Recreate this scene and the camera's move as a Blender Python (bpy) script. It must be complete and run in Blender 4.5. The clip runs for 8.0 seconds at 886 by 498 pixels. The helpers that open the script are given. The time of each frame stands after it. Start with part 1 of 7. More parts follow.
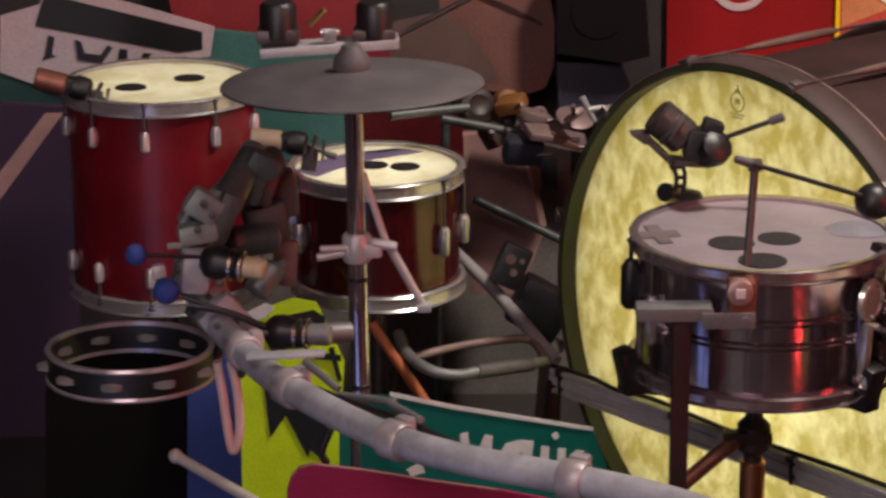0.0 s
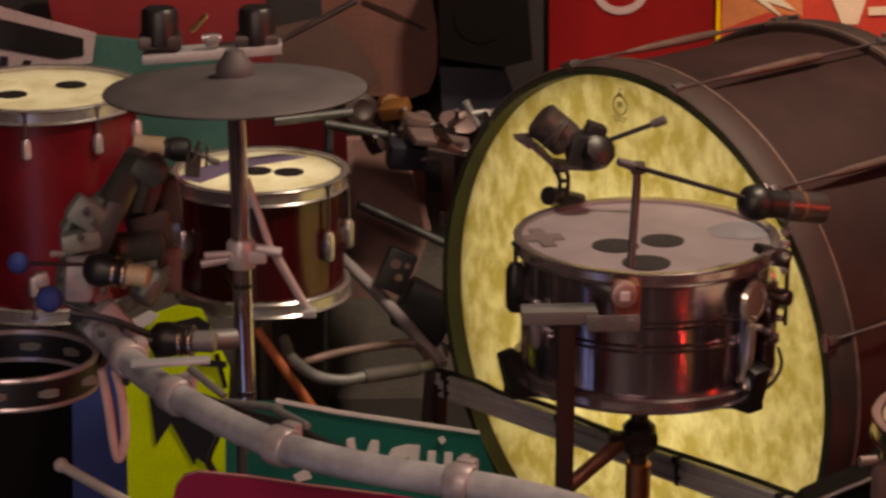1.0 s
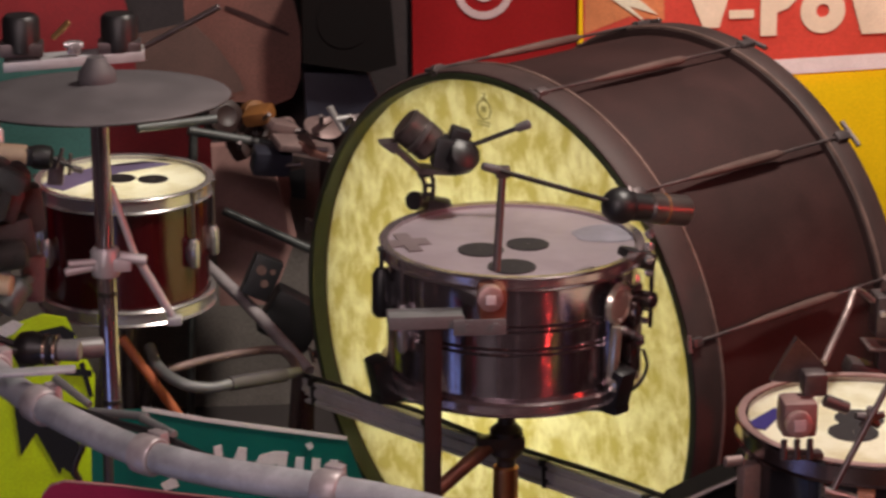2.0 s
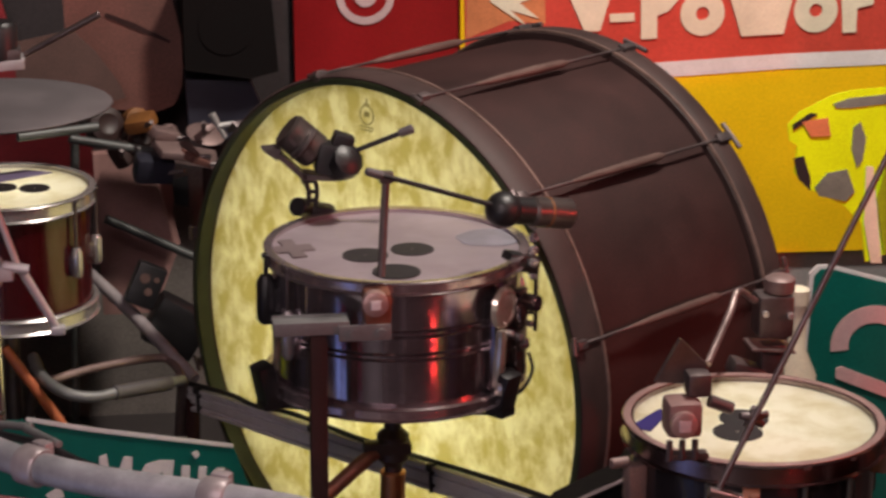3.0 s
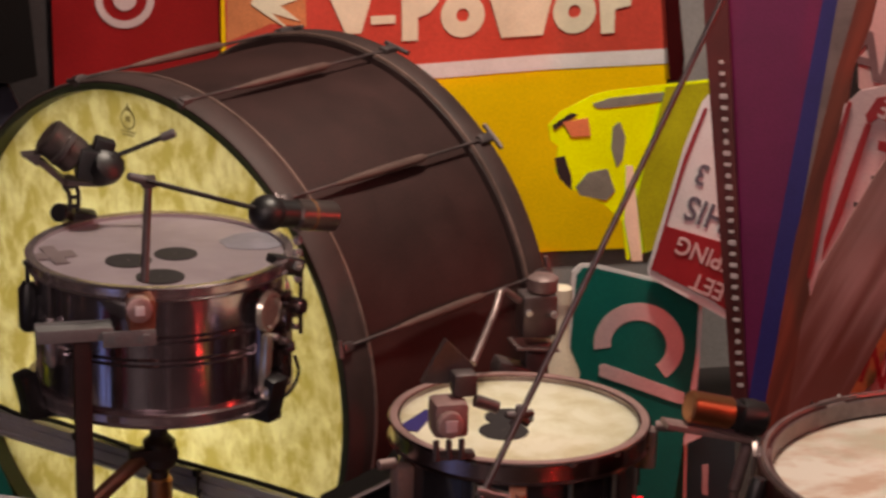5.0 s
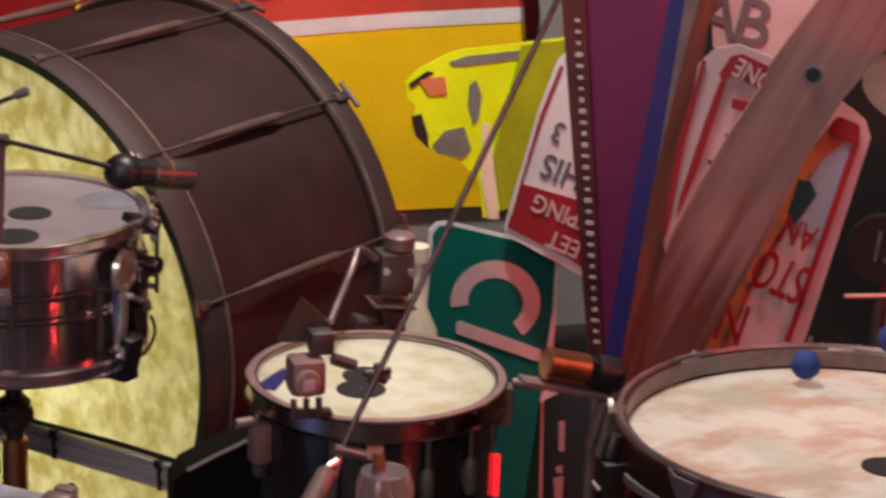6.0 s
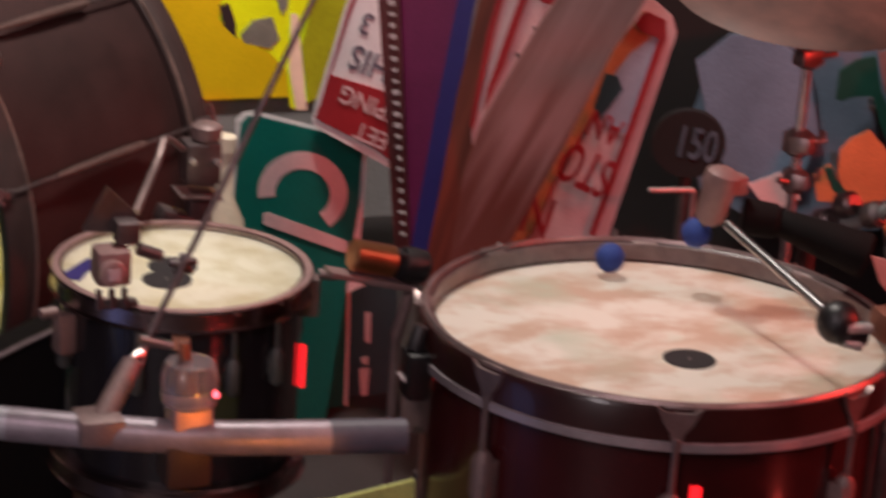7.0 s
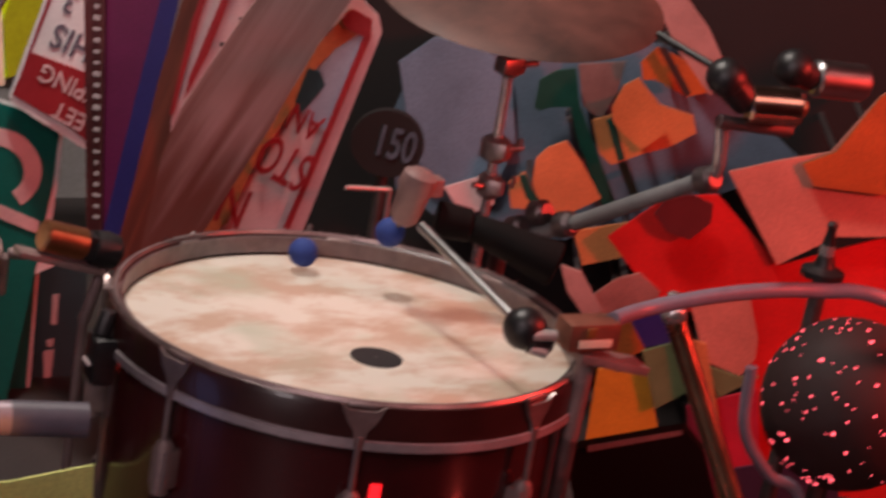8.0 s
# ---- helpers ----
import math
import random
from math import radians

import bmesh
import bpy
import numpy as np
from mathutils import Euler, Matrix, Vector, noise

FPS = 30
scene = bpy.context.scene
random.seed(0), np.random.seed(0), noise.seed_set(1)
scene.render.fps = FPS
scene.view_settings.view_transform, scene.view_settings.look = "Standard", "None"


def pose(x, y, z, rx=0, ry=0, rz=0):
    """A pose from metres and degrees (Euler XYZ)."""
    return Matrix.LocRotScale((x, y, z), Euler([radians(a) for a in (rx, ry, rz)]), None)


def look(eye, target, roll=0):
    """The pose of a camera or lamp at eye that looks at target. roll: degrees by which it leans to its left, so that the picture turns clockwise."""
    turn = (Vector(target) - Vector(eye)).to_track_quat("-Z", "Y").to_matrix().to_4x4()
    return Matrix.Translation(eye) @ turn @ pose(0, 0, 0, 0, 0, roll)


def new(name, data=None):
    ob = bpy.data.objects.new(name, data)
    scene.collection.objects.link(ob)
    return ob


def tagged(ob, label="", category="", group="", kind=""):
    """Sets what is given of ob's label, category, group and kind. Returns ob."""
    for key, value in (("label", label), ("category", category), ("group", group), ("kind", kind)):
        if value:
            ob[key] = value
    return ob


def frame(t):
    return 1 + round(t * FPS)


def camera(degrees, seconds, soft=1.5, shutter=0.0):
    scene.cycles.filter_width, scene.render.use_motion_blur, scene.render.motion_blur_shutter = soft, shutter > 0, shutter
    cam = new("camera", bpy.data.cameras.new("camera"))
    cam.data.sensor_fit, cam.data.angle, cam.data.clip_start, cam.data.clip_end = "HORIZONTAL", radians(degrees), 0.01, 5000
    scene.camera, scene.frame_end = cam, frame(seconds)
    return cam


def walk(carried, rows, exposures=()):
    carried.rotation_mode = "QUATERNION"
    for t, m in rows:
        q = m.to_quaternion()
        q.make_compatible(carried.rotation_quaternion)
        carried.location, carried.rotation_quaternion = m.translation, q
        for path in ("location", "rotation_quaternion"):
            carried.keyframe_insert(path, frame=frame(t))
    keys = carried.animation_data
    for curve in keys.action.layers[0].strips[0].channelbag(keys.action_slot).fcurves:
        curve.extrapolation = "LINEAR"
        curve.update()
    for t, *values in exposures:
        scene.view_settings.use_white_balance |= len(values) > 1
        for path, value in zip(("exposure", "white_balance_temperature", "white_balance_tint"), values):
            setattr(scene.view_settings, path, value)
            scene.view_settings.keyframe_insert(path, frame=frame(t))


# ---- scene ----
# The camera stands and turns to the right on the spot; rows: seconds, yaw, pitch, roll.
cam = camera(19.77, 8.0, soft=2.8, shutter=0.5)
EYE = (0.0, 0.0, 1.78)
TURNS = [
    (0.0, 0.00, -17.40, -0.30),
    (0.5, -1.25, -17.36, -0.15),
    (1.0, -2.72, -17.30, -0.03),
    (1.5, -4.37, -17.23, 0.21),
    (3.0, -8.61, -17.04, 0.45),
    (3.5, -9.96, -16.93, 0.64),
    (4.0, -11.25, -16.85, 0.77),
    (5.5, -15.78, -17.18, 1.60),
    (6.0, -17.56, -17.75, 2.08),
    (6.5, -19.68, -18.38, 2.80),
    (7.0, -22.28, -19.96, 4.05),
    (7.5, -26.68, -20.59, 7.12),
    (8.0, -29.57, -19.27, 9.67),
]
# the stage light turns redder and dimmer for moments
EXPOSURES = [(0.0, 0.0, 6500, 10), (0.7, 0.0, 6500, 10), (0.9, -0.42, 8500, 15), (1.15, -0.36, 8200, 14), (1.4, 0.0, 6500, 10), (3.0, -0.06, 6500, 10), (3.7, -0.09, 6550, 10), (4.0, -0.34, 7300, 13), (4.4, -0.05, 6600, 10), (5.2, -0.32, 7300, 13), (5.5, -0.3, 7100, 13), (5.8, -0.13, 6300, 11), (7.0, -0.2, 6350, 13), (8.0, -0.17, 6450, 14)]
walk(cam, [(t, pose(*EYE, 0, 0, yaw) @ pose(0, 0, 0, 90 + pitch, 0, 0) @ pose(0, 0, 0, 0, 0, roll)) for t, yaw, pitch, roll in TURNS], EXPOSURES)
# ---- light ----
world = bpy.data.worlds.new("world")
scene.world = world
world.use_nodes = True
world.node_tree.nodes["Background"].inputs[0].default_value = (0.35, 0.2, 0.24, 1)
world.node_tree.nodes["Background"].inputs[1].default_value = 0.06


def area_light(name, eye, target, size, power, colour):
    data = bpy.data.lights.new(name, "AREA")
    data.shape, data.size, data.energy, data.color = "DISK", size, power, colour
    ob = new(name, data)
    ob.matrix_world = look(eye, target)
    return ob


def glow_light(name, place, power, colour, radius=0.04):
    data = bpy.data.lights.new(name, "POINT")
    data.energy, data.color, data.shadow_soft_size = power, colour, radius
    ob = new(name, data)
    ob.location = place
    return ob


def spot_light(name, eye, target, spread, power, colour, radius):
    data = bpy.data.lights.new(name, "SPOT")
    data.energy, data.color, data.shadow_soft_size, data.spot_size, data.spot_blend = power, colour, radius, radians(spread), 0.4
    ob = new(name, data)
    ob.matrix_world = look(eye, target)
    return ob


area_light("stage_wash", (-0.5, 0.5, 2.7), (0.2, 3.7, 0.4), 1.3, 45, (1.0, 0.77, 0.79))
# Added fill, not a lamp of the stage, to brighten the low signs.
area_light("low_fill_light", (-0.9, 0.7, 0.85), (-0.1, 3.7, 0.3), 0.5, 7, (1.0, 0.86, 0.86))
area_light("stage_wash_side", (2.3, 0.9, 2.75), (1.6, 3.4, 0.5), 0.8, 12, (1.0, 0.44, 0.4))
# Unseen spot added to brighten the fuel sign.
area_light("sign_fill_spot", (1.1, 3.25, 2.7), (1.35, 4.7, 0.5), 0.3, 74, (1.0, 0.9, 0.8))
area_light("red_spot", (2.75, 1.9, 1.2), (1.95, 3.2, 0.45), 0.2, 27, (1.0, 0.05, 0.035))
glow_light("red_footlight", (1.12, 1.95, 0.16), 0.7, (1.0, 0.06, 0.05), 0.008)
glow_light("red_footlight_far", (1.9, 1.7, 0.16), 0.9, (1.0, 0.08, 0.06), 0.05)
spot_light("amber_footlight", (0.764, 2.12, 0.64), (0.724, 2.9, 0.7), 60, 1.3, (1.0, 0.28, 0.04), 0.012)
glow_light("blue_footlight", (-0.74, 2.4, 0.16), 2.8, (0.3, 0.42, 1.0), 0.28)

# ---- materials ----


def material(name, colour, rough=0.5, metal=0.0, grain=0.12, scale=40.0, bump=0.15, stain_shade=0.2, coat=0.0):
    """A surface with fine grain, larger stains and a slight relief."""
    m = bpy.data.materials.new(name)
    m.use_nodes = True
    nt = m.node_tree
    b = nt.nodes["Principled BSDF"]
    co = nt.nodes.new("ShaderNodeTexCoord")
    fine, large = nt.nodes.new("ShaderNodeTexNoise"), nt.nodes.new("ShaderNodeTexNoise")
    fine.inputs["Scale"].default_value, large.inputs["Scale"].default_value = scale * 24, scale * 0.5
    large.inputs["Roughness"].default_value = 0.66
    fine.inputs["Detail"].default_value, large.inputs["Detail"].default_value = 3, 8
    for n in (fine, large):
        nt.links.new(co.outputs["Object"], n.inputs["Vector"])
    value = colour
    for n, amount in ((large, stain_shade), (fine, grain)):
        ramp = nt.nodes.new("ShaderNodeMapRange")
        ramp.inputs["From Min"].default_value, ramp.inputs["From Max"].default_value = 0.3, 0.7
        ramp.inputs["To Min"].default_value, ramp.inputs["To Max"].default_value = 1 - amount * 1.25, 1 + amount * 0.6
        nt.links.new(n.outputs["Fac"], ramp.inputs["Value"])
        mix = nt.nodes.new("ShaderNodeMix")
        mix.data_type, mix.blend_type = "RGBA", "MULTIPLY"
        mix.inputs["Factor"].default_value = 1
        if n is large:
            mix.inputs["A"].default_value = (*colour, 1)
        else:
            nt.links.new(value, mix.inputs["A"])
        nt.links.new(ramp.outputs["Result"], mix.inputs["B"])
        value = mix.outputs["Result"]
    nt.links.new(value, b.inputs["Base Color"])
    rr = nt.nodes.new("ShaderNodeMapRange")
    rr.inputs["To Min"].default_value, rr.inputs["To Max"].default_value = max(0.02, rough * 0.75), min(1, rough * 1.25)
    nt.links.new(large.outputs["Fac"], rr.inputs["Value"])
    nt.links.new(rr.outputs["Result"], b.inputs["Roughness"])
    b.inputs["Metallic"].default_value = metal
    b.inputs["Coat Weight"].default_value = coat
    b.inputs["Coat Roughness"].default_value = 0.08
    bp = nt.nodes.new("ShaderNodeBump")
    bp.inputs["Strength"].default_value, bp.inputs["Distance"].default_value = bump, 0.0008
    nt.links.new(fine.outputs["Fac"], bp.inputs["Height"])
    nt.links.new(bp.outputs["Normal"], b.inputs["Normal"])
    return m


def skin(name, light, dark, stretch, scale, through_light, contrast=(0.38, 0.66), swirl=0.25, tint=None):
    """A translucent drum head with mottled fibres."""
    m = bpy.data.materials.new(name)
    m.use_nodes = True
    nt = m.node_tree
    out = nt.nodes["Material Output"]
    b = nt.nodes["Principled BSDF"]
    co, mp = nt.nodes.new("ShaderNodeTexCoord"), nt.nodes.new("ShaderNodeMapping")
    mp.inputs["Scale"].default_value = stretch
    n = nt.nodes.new("ShaderNodeTexNoise")
    n.inputs["Scale"].default_value, n.inputs["Detail"].default_value, n.inputs["Distortion"].default_value = scale, 8, swirl
    n.inputs["Roughness"].default_value = 0.6
    nt.links.new(co.outputs["Object"], mp.inputs["Vector"])
    nt.links.new(mp.outputs["Vector"], n.inputs["Vector"])
    ramp = nt.nodes.new("ShaderNodeMapRange")
    ramp.inputs["From Min"].default_value, ramp.inputs["From Max"].default_value = contrast
    nt.links.new(n.outputs["Fac"], ramp.inputs["Value"])
    mix = nt.nodes.new("ShaderNodeMix")
    mix.data_type = "RGBA"
    mix.inputs["A"].default_value, mix.inputs["B"].default_value = (*dark, 1), (*light, 1)
    nt.links.new(ramp.outputs["Result"], mix.inputs["Factor"])
    if tint:
        spot, cut, base = nt.nodes.new("ShaderNodeTexNoise"), nt.nodes.new("ShaderNodeMapRange"), mix
        spot.inputs["Scale"].default_value, spot.inputs["Detail"].default_value = 5.5, 4
        cut.inputs["From Min"].default_value, cut.inputs["From Max"].default_value = 0.54, 0.68
        cut.inputs["To Max"].default_value = 0.7
        nt.links.new(co.outputs["Object"], spot.inputs["Vector"])
        nt.links.new(spot.outputs["Fac"], cut.inputs["Value"])
        mix = nt.nodes.new("ShaderNodeMix")
        mix.data_type = "RGBA"
        mix.inputs["B"].default_value = (*tint, 1)
        nt.links.new(base.outputs["Result"], mix.inputs["A"])
        nt.links.new(cut.outputs["Result"], mix.inputs["Factor"])
    nt.links.new(mix.outputs["Result"], b.inputs["Base Color"])
    b.inputs["Roughness"].default_value = 0.55
    tr = nt.nodes.new("ShaderNodeBsdfTranslucent")
    nt.links.new(mix.outputs["Result"], tr.inputs["Color"])
    ms = nt.nodes.new("ShaderNodeMixShader")
    ms.inputs[0].default_value = through_light
    nt.links.new(b.outputs[0], ms.inputs[1])
    nt.links.new(tr.outputs[0], ms.inputs[2])
    nt.links.new(ms.outputs[0], out.inputs["Surface"])
    return m


def grained(name, colour, dark, lean, scale=9.0, rough=0.6, stain_shade=None):
    """Weathered wood with its grain along the board, which leans by that many degrees; the last argument: colour and
    two heights between which painted red light fades out.
    """
    m = bpy.data.materials.new(name)
    m.use_nodes = True
    nt = m.node_tree
    b = nt.nodes["Principled BSDF"]
    co, mp = nt.nodes.new("ShaderNodeTexCoord"), nt.nodes.new("ShaderNodeMapping")
    mp.vector_type = "TEXTURE"
    mp.inputs["Rotation"].default_value, mp.inputs["Scale"].default_value = (0, radians(lean), 0), (0.09, 0.3, 1.6)
    nt.links.new(co.outputs["Object"], mp.inputs["Vector"])
    n, patch = nt.nodes.new("ShaderNodeTexNoise"), nt.nodes.new("ShaderNodeTexNoise")
    n.inputs["Scale"].default_value, n.inputs["Detail"].default_value, n.inputs["Distortion"].default_value = scale * 0.6, 6, 0.4
    patch.inputs["Scale"].default_value, patch.inputs["Detail"].default_value = 5, 5
    nt.links.new(mp.outputs["Vector"], n.inputs["Vector"])
    nt.links.new(co.outputs["Object"], patch.inputs["Vector"])
    add = nt.nodes.new("ShaderNodeMath")
    add.operation = "MULTIPLY_ADD"
    add.inputs[1].default_value = 0.6
    nt.links.new(patch.outputs["Fac"], add.inputs[0])
    nt.links.new(n.outputs["Fac"], add.inputs[2])
    ramp = nt.nodes.new("ShaderNodeMapRange")
    ramp.inputs["From Min"].default_value, ramp.inputs["From Max"].default_value = 0.6, 1.05
    nt.links.new(add.outputs[0], ramp.inputs["Value"])
    mix = nt.nodes.new("ShaderNodeMix")
    mix.data_type = "RGBA"
    mix.inputs["A"].default_value, mix.inputs["B"].default_value = (*dark, 1), (*colour, 1)
    nt.links.new(ramp.outputs["Result"], mix.inputs["Factor"])
    # lower part: red light and shadow painted in by height
    if stain_shade:
        split, fade, cut, base = nt.nodes.new("ShaderNodeSeparateXYZ"), nt.nodes.new("ShaderNodeMath"), nt.nodes.new("ShaderNodeMapRange"), mix
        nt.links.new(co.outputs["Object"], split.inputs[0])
        fade.operation, fade.inputs[1].default_value = "MULTIPLY_ADD", 0.45
        nt.links.new(n.outputs["Fac"], fade.inputs[0])
        nt.links.new(split.outputs["Z"], fade.inputs[2])
        cut.inputs["From Min"].default_value, cut.inputs["From Max"].default_value = stain_shade[1] + 0.22, stain_shade[2] + 0.22
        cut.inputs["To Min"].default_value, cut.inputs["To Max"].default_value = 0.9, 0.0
        nt.links.new(fade.outputs[0], cut.inputs["Value"])
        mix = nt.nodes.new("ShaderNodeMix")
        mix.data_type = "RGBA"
        mix.inputs["B"].default_value = (*stain_shade[0], 1)
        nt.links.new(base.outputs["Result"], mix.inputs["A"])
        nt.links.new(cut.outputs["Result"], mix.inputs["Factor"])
    nt.links.new(mix.outputs["Result"], b.inputs["Base Color"])
    b.inputs["Roughness"].default_value = rough
    bp = nt.nodes.new("ShaderNodeBump")
    bp.inputs["Strength"].default_value, bp.inputs["Distance"].default_value = 0.5, 0.003
    nt.links.new(n.outputs["Fac"], bp.inputs["Height"])
    nt.links.new(bp.outputs["Normal"], b.inputs["Normal"])
    return m


CHROME = material("chrome", (0.6, 0.57, 0.57), 0.24, 0.75, 0.06, 30, 0.03, 0.1)
STEEL = material("brushed_steel", (0.45, 0.44, 0.44), 0.32, 1.0, 0.1, 40, 0.08, 0.15)
GALV = material("galvanised_tube", (0.42, 0.42, 0.45), 0.48, 0.25, 0.12, 30, 0.12, 0.35)
BRASS = material("worn_brass", (0.6, 0.42, 0.16), 0.3, 1.0, 0.1, 40, 0.08, 0.25)
COPPER = material("copper", (0.6, 0.27, 0.13), 0.35, 1.0, 0.1, 40, 0.08, 0.2)
BLACK = material("black_plastic", (0.011, 0.01, 0.011), 0.42, 0.0, 0.2, 40, 0.15, 0.2)
RUBBER = material("grey_rubber", (0.095, 0.085, 0.09), 0.6, 0.0, 0.15, 40, 0.25, 0.2)
BLACKPAINT = material("black_painted_shell", (0.032, 0.0115, 0.0105), 0.62, 0.0, 0.3, 14, 0.2, 0.35)
HOOPPAINT = material("dark_hoop", (0.042, 0.02, 0.018), 0.66, 0.0, 0.25, 20, 0.2, 0.35)
OLIVE = material("olive_hoop", (0.035, 0.05, 0.022), 0.4, 0.0, 0.25, 20, 0.15, 0.3)
REDSHELL = material("red_lacquer", (0.15, 0.003, 0.01), 0.36, 0.0, 0.2, 16, 0.05, 0.3, 0.12)
BLACKSHELL = material("black_lacquer", (0.012, 0.011, 0.014), 0.18, 0.0, 0.2, 16, 0.05, 0.25, 0.6)
MAROON = material("maroon_lacquer", (0.045, 0.005, 0.006), 0.22, 0.0, 0.25, 16, 0.08, 0.3, 0.5)
INNER = material("white_shell_lining", (0.75, 0.72, 0.66), 0.7)
BASSSKIN = skin("mottled_bass_head", (0.92, 0.9, 0.55), (0.58, 0.51, 0.16), (1.3, 0.85, 1), 19, 0.6, (0.4, 0.62))
TOMSKIN = skin("cream_drum_head", (0.92, 0.89, 0.72), (0.74, 0.68, 0.46), (1, 1, 1), 14, 0.6, (0.36, 0.56))
SNARESKIN = skin("grey_snare_head", (0.3, 0.25, 0.275), (0.23, 0.185, 0.205), (1, 1, 1), 9, 0.1)
BIGSKIN = skin("stained_calf_head", (0.93, 0.88, 0.81), (0.73, 0.54, 0.43), (0.9, 1.5, 1), 11, 0.6, (0.4, 0.57), 0.1, (0.62, 0.68, 0.55))
TOMHOOP = material("dark_steel_hoop", (0.36, 0.28, 0.28), 0.22, 1.0, 0.1, 30, 0.08, 0.3)
SNARECHROME = material("tarnished_chrome", (0.5, 0.44, 0.48), 0.14, 0.95, 0.08, 20, 0.04, 0.3)
DARKCHROME = material("smoky_chrome", (0.24, 0.2, 0.2), 0.16, 0.95, 0.1, 30, 0.05, 0.3)
INKSTAIN = material("blue_grey_stain", (0.2, 0.185, 0.22), 0.7, 0, 0.15, 30, 0.1, 0.3)
CASTGREEN = material("grey_green_casting", (0.23, 0.28, 0.26), 0.42, 0.25, 0.15, 30, 0.15, 0.4)
CASTDARK = material("dark_grey_casting", (0.085, 0.09, 0.088), 0.45, 0.3, 0.15, 30, 0.15, 0.4)
CREAMCAP = material("cream_motor_cap", (0.5, 0.42, 0.26), 0.45, 0, 0.12, 30, 0.08, 0.25)
SLATEPURPLE = material("slate_purple_paint", (0.2, 0.16, 0.28), 0.5, 0, 0.12, 20, 0.05, 0.25)
TOMBSHELL = material("dark_maroon_lacquer", (0.05, 0.0022, 0.0045), 0.2, 0.0, 0.2, 16, 0.05, 0.25, 0.5)
LOWBLUE = material("strong_blue_board", (0.03, 0.06, 0.26), 0.5, 0, 0.15, 10, 0.05, 0.25)
DULL = material("dull_dark_steel", (0.16, 0.13, 0.13), 0.45, 0.8, 0.15, 40, 0.15, 0.3)
ALU = material("aluminium", (0.5, 0.49, 0.5), 0.4, 0.3, 0.08, 40, 0.05, 0.15)
PATCHGREY = material("bare_sign_metal", (0.2, 0.25, 0.21), 0.5, 0.2, 0.15, 20, 0.1, 0.3)
SNAREHOOP = material("worn_snare_hoop", (0.6, 0.5, 0.52), 0.2, 0.88, 0.08, 20, 0.05, 0.25)
SLEEVEBROWN = material("dull_brown_sleeve", (0.12, 0.075, 0.065), 0.5, 0.2, 0.2, 30, 0.1, 0.35)
BEAD = material("worn_bead", (0.2, 0.13, 0.11), 0.45, 0.3, 0.2, 40, 0.1, 0.4)
DOT = material("black_dot", (0.014, 0.01, 0.012), 0.7, 0, 0.2, 30, 0.1, 0.2)
TAPE = material("grey_tape", (0.14, 0.105, 0.11), 0.7, 0, 0.15, 40, 0.1, 0.2)
CREST = material("crest_ink", (0.5, 0.45, 0.16), 0.6)
COPPERDULL = material("dull_copper", (0.3, 0.12, 0.08), 0.45, 0.6, 0.15, 40, 0.15, 0.3)
PINKMETAL = material("pinkish_metal", (0.5, 0.33, 0.31), 0.4, 0.6, 0.1, 40, 0.1, 0.2)
# The next two rail colours hold the dim light at its right end.
RAILBLUE = material("dim_blue_grey_rail", (0.085, 0.085, 0.11), 0.5, 0, 0.15, 30, 0.2, 0.3)
RAILDARK = material("dim_mauve_rail", (0.27, 0.23, 0.26), 0.42, 0.3, 0.12, 30, 0.1, 0.35)
# The cream tint paints the yellow head's reflection into the strainer chrome.
STRAINERCHROME = material("cream_reflection_chrome", (0.7, 0.67, 0.56), 0.2, 0.7, 0.1, 30, 0.05, 0.3)
POLEMETAL = material("mirror_chrome", (0.6, 0.56, 0.6), 0.1, 0.95, 0.06, 30, 0.03, 0.12)
GALVWARM = material("galvanised_clamp", (0.42, 0.37, 0.38), 0.42, 0.3, 0.12, 30, 0.12, 0.3)
PALEMETAL = material("pale_metal", (0.55, 0.54, 0.52), 0.4, 0.6, 0.1, 40, 0.1, 0.2)
CREAM = material("cream_plastic", (0.33, 0.23, 0.16), 0.5, 0, 0.12, 30, 0.1, 0.2)
PEACH = material("peach_tape", (0.6, 0.4, 0.36), 0.5, 0, 0.12, 30, 0.1, 0.2)
PALEWOOD = material("pale_wood", (0.42, 0.38, 0.34), 0.6, 0, 0.15, 30, 0.2, 0.2)
ORANGEPAINT = material("orange_paint", (0.45, 0.12, 0.05), 0.45, 0, 0.15, 30, 0.1, 0.2)
WHITEBOARD = material("pinkish_white_board", (0.5, 0.4, 0.42), 0.6, 0, 0.12, 8, 0.1, 0.2)
TEAL = material("teal_board", (0.05, 0.16, 0.14), 0.6, 0, 0.15, 8, 0.1, 0.3)
REDBOARD = material("dark_red_board", (0.24, 0.015, 0.02), 0.55, 0, 0.15, 8, 0.1, 0.3)
PURPLEDARK = material("dark_purple_board", (0.03, 0.009, 0.034), 0.6, 0, 0.15, 8, 0.1, 0.3)
DUSTYPINK = material("dusty_pink", (0.4, 0.22, 0.2), 0.6, 0, 0.15, 15, 0.1, 0.3)
BROWNPINK = material("red_brown_card", (0.15, 0.06, 0.047), 0.7, 0, 0.2, 8, 0.2, 0.35)
GREYCLOTH = material("grey_cloth", (0.11, 0.06, 0.05), 0.8, 0, 0.2, 12, 0.3, 0.3)
DARKBLUE = material("dark_blue_grey", (0.03, 0.03, 0.045), 0.35, 0, 0.2, 20, 0.5, 0.4)
GREYGREEN = material("grey_green_backing", (0.19, 0.165, 0.15), 0.7, 0, 0.2, 8, 0.2, 0.4)
